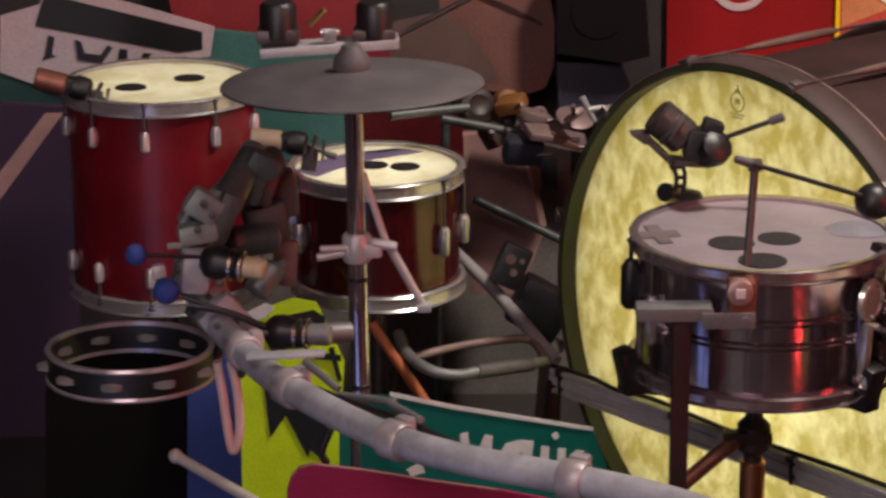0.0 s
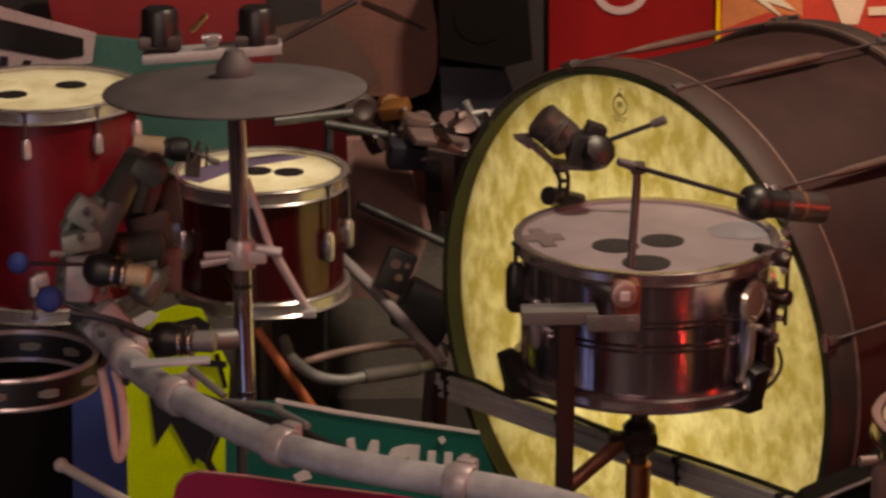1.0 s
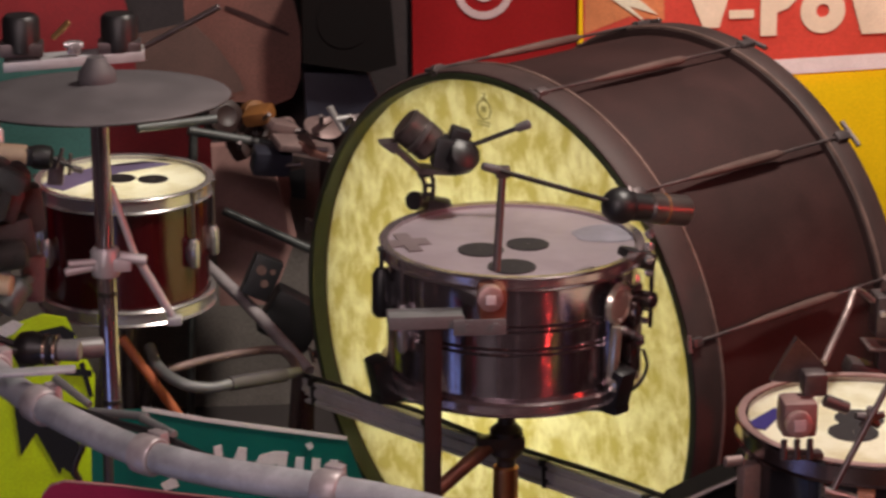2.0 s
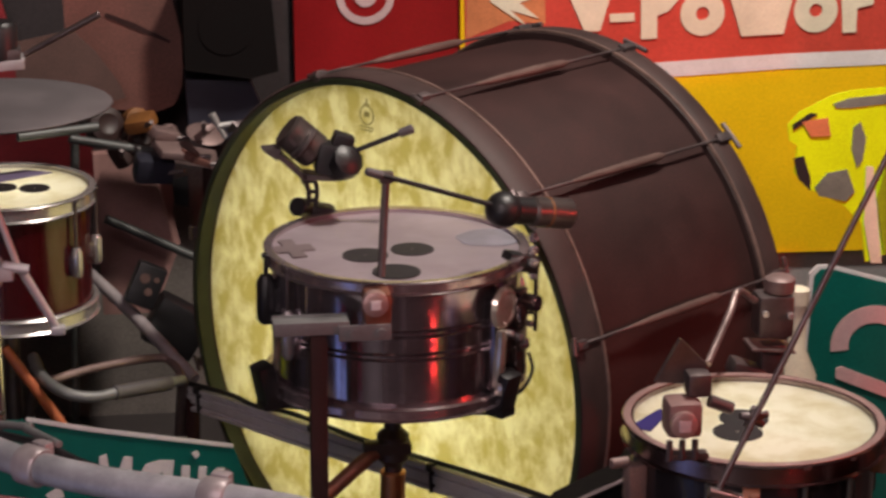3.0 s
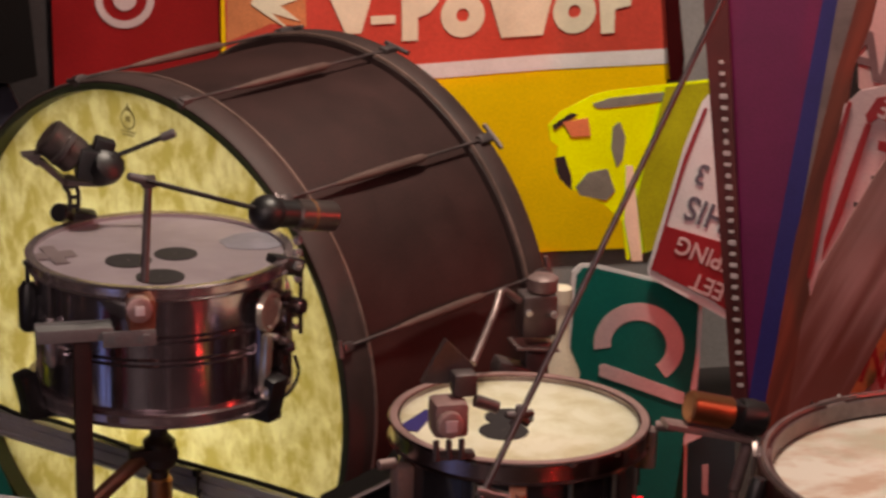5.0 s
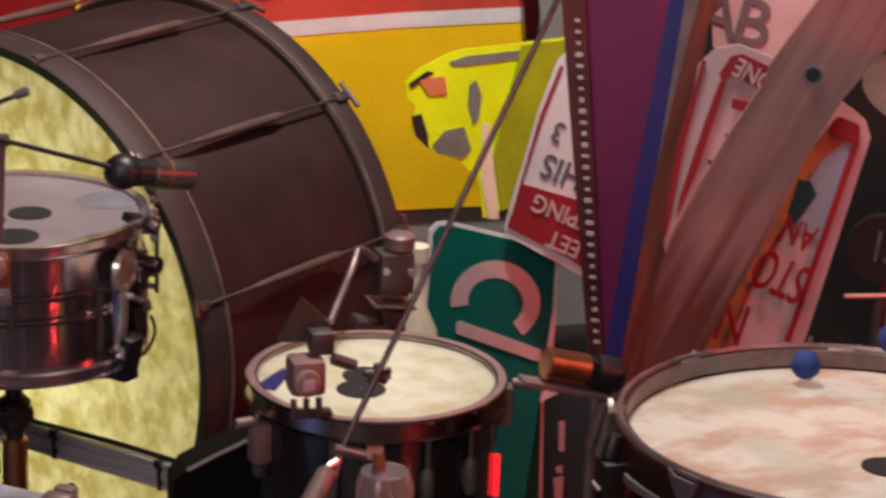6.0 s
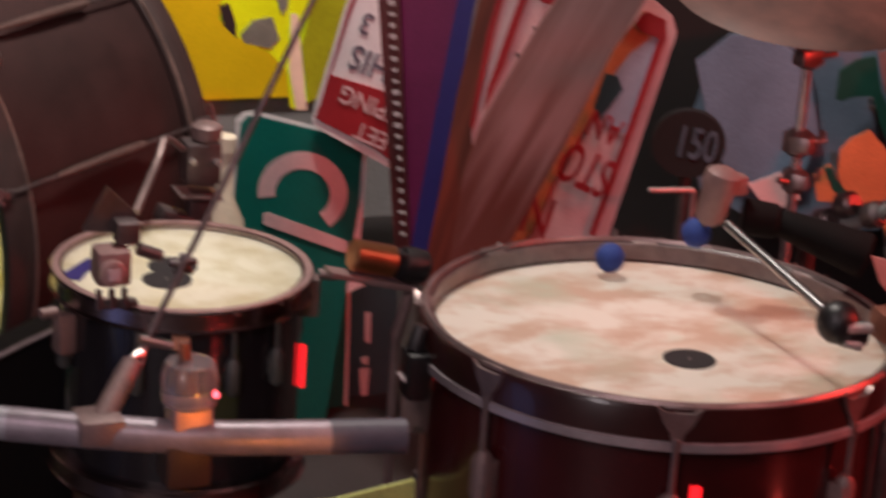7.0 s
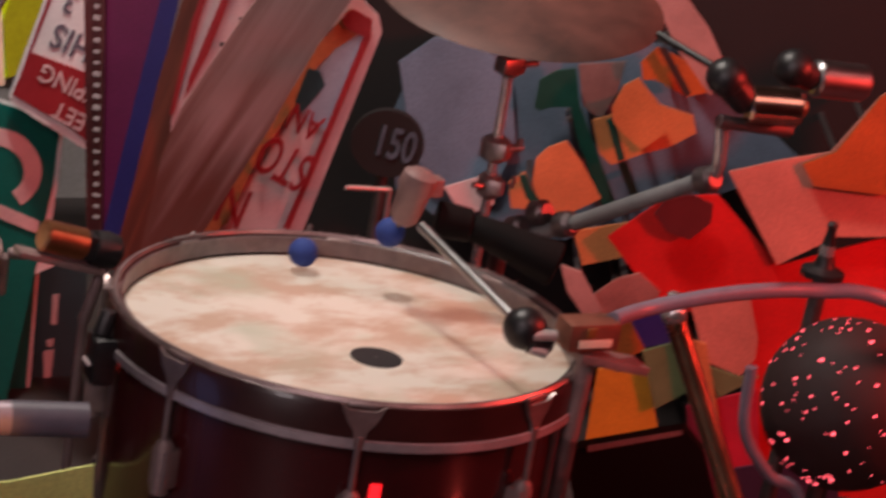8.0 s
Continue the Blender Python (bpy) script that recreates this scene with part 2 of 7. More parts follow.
PINKGREY = material("pink_grey_metal", (0.25, 0.17, 0.16), 0.5, 0.3, 0.2, 20, 0.2, 0.35)
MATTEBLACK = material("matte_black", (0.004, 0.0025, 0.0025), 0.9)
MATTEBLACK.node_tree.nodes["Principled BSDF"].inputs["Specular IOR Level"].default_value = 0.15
BLACKPAINT.node_tree.nodes["Principled BSDF"].inputs["Specular IOR Level"].default_value = 0.3
DARKBROWN = material("dark_brown_plastic", (0.03, 0.015, 0.013), 0.5)
OCHRE = material("ochre_plastic", (0.2, 0.08, 0.02), 0.5)
SIGNRED2 = material("sign_red_field", (0.56, 0.065, 0.045), 0.4, 0, 0.12, 8, 0.05, 0.2)
SIGNRED3 = material("glossy_sign_red", (0.24, 0.01, 0.012), 0.3, 0, 0.12, 8, 0.05, 0.2)
CREAMWHITE = material("cream_white", (0.75, 0.66, 0.5), 0.5, 0, 0.1, 12, 0.05, 0.15)
DUSTYWHITE = material("dusty_white", (0.5, 0.4, 0.4), 0.5, 0, 0.1, 12, 0.05, 0.15)
PINKWHITE = material("pinkish_white", (0.62, 0.42, 0.42), 0.5, 0, 0.1, 12, 0.05, 0.2)
PEACHORANGE = material("peach_orange", (0.6, 0.2, 0.08), 0.5, 0, 0.15, 10, 0.05, 0.3)
GREYPANEL = material("pale_grey_panel", (0.3, 0.28, 0.28), 0.6, 0, 0.12, 6, 0.1, 0.25)
FLUODARK = material("shaded_fluorescent", (0.3, 0.38, 0.006), 0.5, 0, 0.15, 10, 0.05, 0.25)
DARKTEAL = material("dark_teal", (0.02, 0.06, 0.07), 0.5, 0, 0.15, 10, 0.05, 0.2)
DARKRED = material("dark_red_ink", (0.3, 0.012, 0.018), 0.5, 0, 0.12, 20, 0.05, 0.2)
INKBLUE = material("pale_blue_ink", (0.07, 0.1, 0.135), 0.6)
INK = material("blue_grey_ink", (0.12, 0.1, 0.13), 0.6)
INKGREY = material("grey_ink", (0.17, 0.11, 0.12), 0.6)
MAROONSTRIP = material("maroon_strip", (0.1, 0.015, 0.015), 0.5, 0, 0.15, 20, 0.1, 0.3)
REDWOOD = grained("red_brown_wood", (0.2, 0.04, 0.02), (0.07, 0.012, 0.006), 14)
# The plank's red-brown foot is red light and shadow put into the wood.
WOODPINK = grained("weathered_plank", (0.36, 0.21, 0.2), (0.21, 0.1, 0.085), 24, 6.0, stain_shade=((0.13, 0.03, 0.018), 0.559, 0.751))
BADGE = material("orange_badge", (0.6, 0.3, 0.2), 0.5)
HOOPINNER = material("lit_hoop_inner", (0.22, 0.17, 0.17), 0.32, 0.5, 0.15, 30, 0.1, 0.4)
HOOPMAROON = material("maroon_hoop", (0.035, 0.009, 0.008), 0.3, 0, 0.2, 20, 0.1, 0.35, 0.3)
STEELBAND = material("steel_band", (0.5, 0.44, 0.45), 0.3, 0.5, 0.12, 30, 0.08, 0.3)
CLAWMETAL = material("claw_metal", (0.34, 0.26, 0.25), 0.4, 0.8, 0.12, 40, 0.1, 0.3)
BRASSDARK = material("dark_brass", (0.6, 0.42, 0.32), 0.25, 1.0, 0.1, 40, 0.08, 0.25)
HOSE = material("grey_rubber_hose", (0.2, 0.19, 0.24), 0.4, 0, 0.15, 40, 0.15, 0.2)
GOLD = material("tarnished_gold", (0.34, 0.23, 0.14), 0.26, 0.85, 0.12, 30, 0.08, 0.35)
BLACKGLOSS = material("glossy_black", (0.022, 0.006, 0.006), 0.75, 0, 0.2, 40, 0.1, 0.2)
DARKGREEN = material("dark_green_paint", (0.003, 0.06, 0.042), 0.5, 0, 0.15, 20, 0.1, 0.3)
ORANGEDARK = material("rust_orange", (0.42, 0.09, 0.015), 0.55, 0, 0.2, 8, 0.1, 0.4)
SALMON = material("salmon_paint", (0.55, 0.2, 0.15), 0.55, 0, 0.15, 8, 0.1, 0.3)
REDBRIGHT = material("bright_red_paint", (0.6, 0.012, 0.01), 0.5, 0, 0.15, 8, 0.1, 0.3)
DARKREDPLATE = material("dark_red_plate", (0.1, 0.008, 0.01), 0.5, 0, 0.15, 15, 0.1, 0.3)
DUSKY = material("dusky_pink_orange", (0.36, 0.14, 0.12), 0.6, 0, 0.2, 10, 0.1, 0.45)
AMBER = material("amber_paint", (0.6, 0.24, 0.02), 0.5, 0, 0.15, 10, 0.1, 0.3)
OLIVEGREY = material("olive_grey", (0.13, 0.17, 0.07), 0.6, 0, 0.15, 15, 0.1, 0.3)
CRIMSONRED = material("crimson_red", (0.4, 0.015, 0.04), 0.5, 0, 0.15, 10, 0.1, 0.3)
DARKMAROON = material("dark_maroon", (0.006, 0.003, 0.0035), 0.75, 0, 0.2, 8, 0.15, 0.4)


def lamp_material(name, colour, strength):
    m = bpy.data.materials.new(name)
    m.use_nodes = True
    b = m.node_tree.nodes["Principled BSDF"]
    b.inputs["Base Color"].default_value = (*colour, 1)
    b.inputs["Emission Color"].default_value = (*colour, 1)
    b.inputs["Emission Strength"].default_value = strength
    return m


def clear_plastic(name):
    m = bpy.data.materials.new(name)
    m.use_nodes = True
    b = m.node_tree.nodes["Principled BSDF"]
    b.inputs["Base Color"].default_value = (0.5, 0.44, 0.45, 1)
    b.inputs["Roughness"].default_value = 0.16
    b.inputs["Transmission Weight"].default_value = 0.75
    return m


REDLED = lamp_material("red_lamp_glow", (1.0, 0.1, 0.13), 5.0)
REDGLOW = lamp_material("red_strip_glow", (1.0, 0.015, 0.02), 1.6)
CLEAR = clear_plastic("clear_plastic")
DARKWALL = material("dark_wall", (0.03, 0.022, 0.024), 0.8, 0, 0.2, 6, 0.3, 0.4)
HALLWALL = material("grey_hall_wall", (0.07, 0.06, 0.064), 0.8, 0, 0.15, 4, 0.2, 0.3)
FLOORMAT = material("dark_floor", (0.035, 0.028, 0.028), 0.6, 0, 0.2, 6, 0.3, 0.4)
GREEN = material("green_sign", (0.0, 0.125, 0.098), 0.4, 0, 0.12, 12, 0.05, 0.15)
WHITE = material("white_sign", (0.72, 0.68, 0.68), 0.45, 0, 0.1, 12, 0.05, 0.15)
SIGNYEL = material("yellow_sign", (0.9, 0.56, 0.005), 0.4, 0, 0.1, 8, 0.05, 0.12)
FLUO = material("fluorescent_yellow_green", (0.7, 0.93, 0.003), 0.4, 0, 0.12, 10, 0.05, 0.2)
GREYMETAL = material("bare_grey_metal", (0.2, 0.2, 0.2), 0.5, 0.3, 0.12, 20, 0.1, 0.2)
PURPLE = material("purple_board", (0.16, 0.01, 0.07), 0.45, 0, 0.15, 10, 0.05, 0.2)
CRIMSON = material("crimson_board", (0.26, 0.01, 0.06), 0.4, 0, 0.12, 10, 0.05, 0.15)
BLUE = material("blue_board", (0.028, 0.02, 0.15), 0.45, 0, 0.15, 10, 0.05, 0.2)
BLUEBALL = material("blue_felt", (0.02, 0.05, 0.24), 0.8, 0, 0.2, 60, 0.4, 0.2)
ORANGE = material("orange_board", (0.55, 0.2, 0.07), 0.5, 0, 0.18, 10, 0.1, 0.25)
PALEYELLOW = material("pale_yellow_paint", (0.7, 0.74, 0.24), 0.5, 0, 0.15, 8, 0.1, 0.25)
HAZEBLUE = material("haze_blue", (0.14, 0.21, 0.3), 0.5, 0, 0.15, 8, 0.1, 0.35)
BLUEWHITE = material("bluish_white", (0.32, 0.37, 0.46), 0.5, 0, 0.1, 12, 0.05, 0.2)
PALEBLUE = material("pale_blue_panel", (0.11, 0.15, 0.21), 0.5, 0, 0.12, 8, 0.1, 0.25)
MOTORGREY = material("grey_brown_motor", (0.1, 0.08, 0.075), 0.34, 0.6, 0.1, 40, 0.1, 0.25)
PINKDULL = material("dull_pink_case", (0.25, 0.15, 0.14), 0.5, 0.1, 0.12, 40, 0.1, 0.25)
BRONZE = material("bronze_cymbal", (0.1, 0.04, 0.03), 0.6, 0.3, 0.12, 14, 0.12, 0.55)

# ---- building helpers ----


def part(name, bm, mat, parent=None, label="", smooth=40):
    me = bpy.data.meshes.new(name)
    bmesh.ops.recalc_face_normals(bm, faces=bm.faces)
    bm.to_mesh(me)
    bm.free()
    me.materials.append(mat)
    if smooth:
        for p in me.polygons:
            p.use_smooth = True
        me.set_sharp_from_angle(angle=radians(smooth))
    ob = new(name, me)
    if parent:
        ob.parent = parent
    if label:
        ob["label"] = label
    return ob


def thing(name, label, category, m=None, group="", kind=""):
    ob = new(name)
    ob.empty_display_size = 0.05
    if m is not None:
        ob.matrix_basis = m
    return tagged(ob, label, category, group, kind)


def ring(bm, m, outline, seg=64, close=True, fraction=1.0):
    """Turn an outline of (radius, height) round the z axis of m."""
    n = seg if fraction == 1 else seg + 1
    loops = []
    for i in range(n):
        a = 2 * math.pi * fraction * i / seg
        loops.append([bm.verts.new(m @ Vector((r * math.cos(a), r * math.sin(a), z))) for r, z in outline])
    k = len(outline)
    for i in range(seg):
        a, b = loops[i], loops[(i + 1) % n]
        for j in range(k if close else k - 1):
            bm.faces.new((a[j], b[j], b[(j + 1) % k], a[(j + 1) % k]))
    return loops


def lathe(bm, outline, m=Matrix(), seg=48, caps=True):
    loops = ring(bm, m, outline, seg, close=False)
    if caps:
        bm.faces.new([l[0] for l in reversed(loops)])
        bm.faces.new([l[-1] for l in loops])
    return bm


def axis(p0, p1):
    d = Vector(p1) - Vector(p0)
    return Matrix.Translation(p0) @ d.to_track_quat("Z", "Y").to_matrix().to_4x4(), d.length


def rod(bm, p0, p1, r, r1=None, seg=14, edge=0.15):
    m, n = axis(p0, p1)
    r1 = r if r1 is None else r1
    e = min(r, r1) * edge
    return lathe(bm, [(r - e, 0), (r, e), (r1, n - e), (r1 - e, n)], m, seg)


def smooth_line(points, steps=8):
    pts = [Vector(p) for p in points]
    pts = [2 * pts[0] - pts[1]] + pts + [2 * pts[-1] - pts[-2]]
    out = []
    for i in range(1, len(pts) - 2):
        a, b, c, d = pts[i - 1:i + 3]
        for s in range(steps):
            u = s / steps
            out.append(0.5 * (2 * b + (c - a) * u + (2 * a - 5 * b + 4 * c - d) * u * u + (3 * b - a - 3 * c + d) * u ** 3))
    return out + [pts[-2]]


def tube(bm, points, r, seg=12, steps=8):
    pts = smooth_line(points, steps) if steps > 1 else [Vector(p) for p in points]
    loops, up = [], Vector((0.13, 0.21, 0.97))
    for i, p in enumerate(pts):
        d = (pts[min(i + 1, len(pts) - 1)] - pts[max(i - 1, 0)]).normalized()
        x = d.cross(up).normalized()
        up = x.cross(d)
        loops.append([bm.verts.new(p + r * (math.cos(2 * math.pi * k / seg) * x + math.sin(2 * math.pi * k / seg) * up)) for k in range(seg)])
    for a, b in zip(loops, loops[1:]):
        for k in range(seg):
            bm.faces.new((a[k], a[(k + 1) % seg], b[(k + 1) % seg], b[k]))
    bm.faces.new(list(reversed(loops[0])))
    bm.faces.new(loops[-1])
    return bm


def block(bm, size, m=Matrix(), bevel=0.003):
    r = bmesh.ops.create_cube(bm, size=1, matrix=m @ Matrix.Diagonal((*size, 1)))
    if bevel:
        bmesh.ops.bevel(bm, geom=list({e for v in r["verts"] for e in v.link_edges}), offset=bevel, segments=2, affect="EDGES", profile=0.6)
    return bm


def ball(bm, place, r, squash=1.0):
    return lathe(bm, [(max(1e-4, r * math.sin(math.pi * i / 12)), -squash * r * math.cos(math.pi * i / 12)) for i in range(13)], Matrix.Translation(place), 20, False)


def plate(bm, outline, thick=0.003, m=Matrix(), front=0.0):
    """A flat piece: outline in x and z, its face at y = front towards -y."""
    a = [bm.verts.new(m @ Vector((x, front, z))) for x, z in outline]
    b = [bm.verts.new(m @ Vector((x, front + thick, z))) for x, z in outline]
    bm.faces.new(a)
    bm.faces.new(list(reversed(b)))
    n = len(a)
    for i in range(n):
        bm.faces.new((a[i], b[i], b[(i + 1) % n], a[(i + 1) % n]))
    bm.normal_update()
    bmesh.ops.triangulate(bm, faces=[f for f in bm.faces if len(f.verts) > 4])
    return bm


def rounded(w, h, r, x=0.0, z=0.0, n=6):
    """Outline of a rounded rectangle with its lower left corner at x, z."""
    out = []
    for cx, cz, a0 in ((x + w - r, z + r, -90), (x + w - r, z + h - r, 0), (x + r, z + h - r, 90), (x + r, z + r, 180)):
        for i in range(n + 1):
            a = radians(a0 + 90 * i / n)
            out.append((cx + r * math.cos(a), cz + r * math.sin(a)))
    return out


def disc(r, x=0.0, z=0.0, n=24, squash=1.0):
    return [(x + r * math.cos(2 * math.pi * i / n), z + squash * r * math.sin(2 * math.pi * i / n)) for i in range(n)]


def words(text, size, mat, parent, x, z, turn=0.0, front=-0.002, stretch=1.0, name="lettering", thick=0.0006, align="CENTER"):
    cu = bpy.data.curves.new(name, "FONT")
    cu.body, cu.size, cu.extrude, cu.align_x, cu.align_y = text, size, thick, align, "CENTER"
    cu.offset = size * 0.012
    tmp = bpy.data.objects.new(name, cu)
    scene.collection.objects.link(tmp)
    me = bpy.data.meshes.new_from_object(tmp.evaluated_get(bpy.context.evaluated_depsgraph_get()))
    bpy.data.objects.remove(tmp)
    me.materials.clear()
    me.materials.append(mat)
    ob = new(name, me)
    ob.parent = parent
    ob.matrix_basis = pose(x, front, z) @ pose(0, 0, 0, 0, turn, 0) @ pose(0, 0, 0, 90, 0, 0) @ Matrix.Diagonal((stretch, 1, 1, 1))
    return ob
# ---- the room ----


# Unseen hall walls set the bounced light; the back wall's colour holds its shadow.
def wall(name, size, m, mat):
    return tagged(part(name, block(bmesh.new(), size, m, 0), mat), kind="structure", category="wall", label="back wall with its shadow put into a dark colour" if mat is DARKWALL else "unseen grey hall wall, its tone set for bounced light")


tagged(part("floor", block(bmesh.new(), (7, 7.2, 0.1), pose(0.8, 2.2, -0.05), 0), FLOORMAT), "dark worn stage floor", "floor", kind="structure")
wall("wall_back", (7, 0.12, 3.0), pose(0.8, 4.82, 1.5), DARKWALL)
wall("wall_left", (0.12, 6.9, 3.0), pose(-2.6, 1.8, 1.5), HALLWALL)
wall("wall_right", (0.12, 6.9, 3.0), pose(4.2, 1.8, 1.5), HALLWALL)
wall("wall_behind", (6.9, 0.12, 3.0), pose(0.8, -1.4, 1.5), HALLWALL)
tagged(part("ceiling", block(bmesh.new(), (7, 7.2, 0.1), pose(0.8, 2.0, 3.05), 0), DARKWALL), "black painted ceiling", "ceiling", kind="structure")

# ---- drums ----


def drum_shell(name, label, m, r, depth, shell, head, hoop, hoop_h=0.03, hoop_out=0.008, category="drum", head_drop=0.006, under=True):
    """A drum standing on z = 0 of m with its head at z = depth; returns the empty."""
    d = thing(name, label, category, m)
    bm = bmesh.new()
    ring(bm, Matrix(), [(r, 0.006), (r, depth - 0.006), (r - 0.006, depth - 0.002), (r - 0.006, 0.002)], 72)
    part("shell", bm, shell, d)
    bm = bmesh.new()
    ring(bm, Matrix(), [(r - 0.0065, 0.012), (r - 0.0065, depth - 0.012), (r - 0.008, depth - 0.012), (r - 0.008, 0.012)], 48)
    part("lining", bm, INNER, d)
    bm = bmesh.new()
    lathe(bm, [(r + 0.002, depth - 0.004), (r + 0.001, depth), (r * 0.7, depth + 0.0006), (0.001, depth + 0.001)], seg=72, caps=False)
    part("drum_head", bm, head, d)
    if under:
        bm = bmesh.new()
        lathe(bm, [(0.001, 0.0), (r + 0.002, 0.0)], seg=48, caps=False)
        part("bottom_head", bm, INNER, d)
    ro = r + hoop_out
    for z, s in ((depth, 1), (0, -1)):
        if s < 0 and not under:
            continue
        bm = bmesh.new()
        hi, lo = z + s * head_drop, z - s * (hoop_h - head_drop)
        ring(bm, Matrix(), [(r + 0.002, lo), (ro, lo), (ro + 0.003, lo + s * 0.003), (ro, lo + s * 0.006), (ro, hi - s * 0.004), (ro + 0.003, hi - s * 0.001), (ro + 0.001, hi + s * 0.001), (r - 0.001, hi)], 72)
        part("hoop", bm, hoop, d)
    return d


def lug(parent, r, angle, z, mat, h=0.045, w=0.018, rods=None, post=0.0):
    """A tension lug on a shell, with its rod up to the hoop."""
    m = Matrix.Rotation(radians(angle), 4, "Z")
    bm = bmesh.new()
    lathe(bm, [(w * 0.3, -h / 2), (w * 0.5, -h * 0.4), (w * 0.5, h * 0.35), (w * 0.28, h / 2)], m @ pose(r + w * 0.45, 0, z), 12)
    block(bm, (w * 0.6, w * 0.8, h * 0.5), m @ pose(r + w * 0.15, 0, z), 0.002)
    lg = part("lug", bm, mat, parent)
    if rods:
        bm = bmesh.new()
        rod(bm, m @ Vector((r + w * 0.45, 0, z)), m @ Vector((r + w * 0.45, 0, rods)), 0.0032)
        rod(bm, m @ Vector((r + w * 0.45, 0, rods)), m @ Vector((r + w * 0.45, 0, rods + 0.006)), 0.006)
        part("tension_rod", bm, DULL if mat in (CHROME, STEELBAND) else mat, lg)



def claw(parent, r, angle, z0, z1, mat, hoop_r):
    """A claw hook over the hoop with a rod and a lug block below."""
    m = Matrix.Rotation(radians(angle), 4, "Z")
    bm = bmesh.new()
    plate(bm, [(-0.026, 0.008), (-0.015, 0.001), (0.015, 0.001), (0.026, 0.008), (0.017, -0.012), (0.008, -0.024), (0.005, -0.044), (-0.005, -0.044), (-0.008, -0.024), (-0.017, -0.012)], 0.005, m @ pose(hoop_r + 0.008, 0, z1) @ pose(0, 0, 0, 0, 0, 90))
    block(bm, (0.018, 0.034, 0.005), m @ pose(hoop_r - 0.006, 0, z1 + 0.004) @ pose(0, 0, 0, 0, -12, 0), 0.002)
    c = part("claw", bm, mat, parent)
    bm = bmesh.new()
    rod(bm, m @ Vector((hoop_r + 0.006, 0, z0)), m @ Vector((hoop_r + 0.006, 0, z1 - 0.03)), 0.004)
    part("tension_rod", bm, mat, c)
    bm = bmesh.new()
    lathe(bm, [(0.006, -0.036), (0.011, -0.032), (0.011, 0.03), (0.006, 0.036)], m @ pose(hoop_r + 0.004, 0, z0), 14)
    block(bm, (0.024, 0.026, 0.05), m @ pose(r + 0.012, 0, z0), 0.004)
    part("lug", bm, PINKGREY, c)


# bass drum: its axis runs level, away to the right; the glowing head faces the left front
BASS_N = Vector((-0.804, -0.594, -0.013))
BASS = Matrix.Translation((0.472, 3.711, 0.467)) @ BASS_N.to_track_quat("Z", "Y").to_matrix().to_4x4() @ Matrix.Translation((0, 0, -0.42))


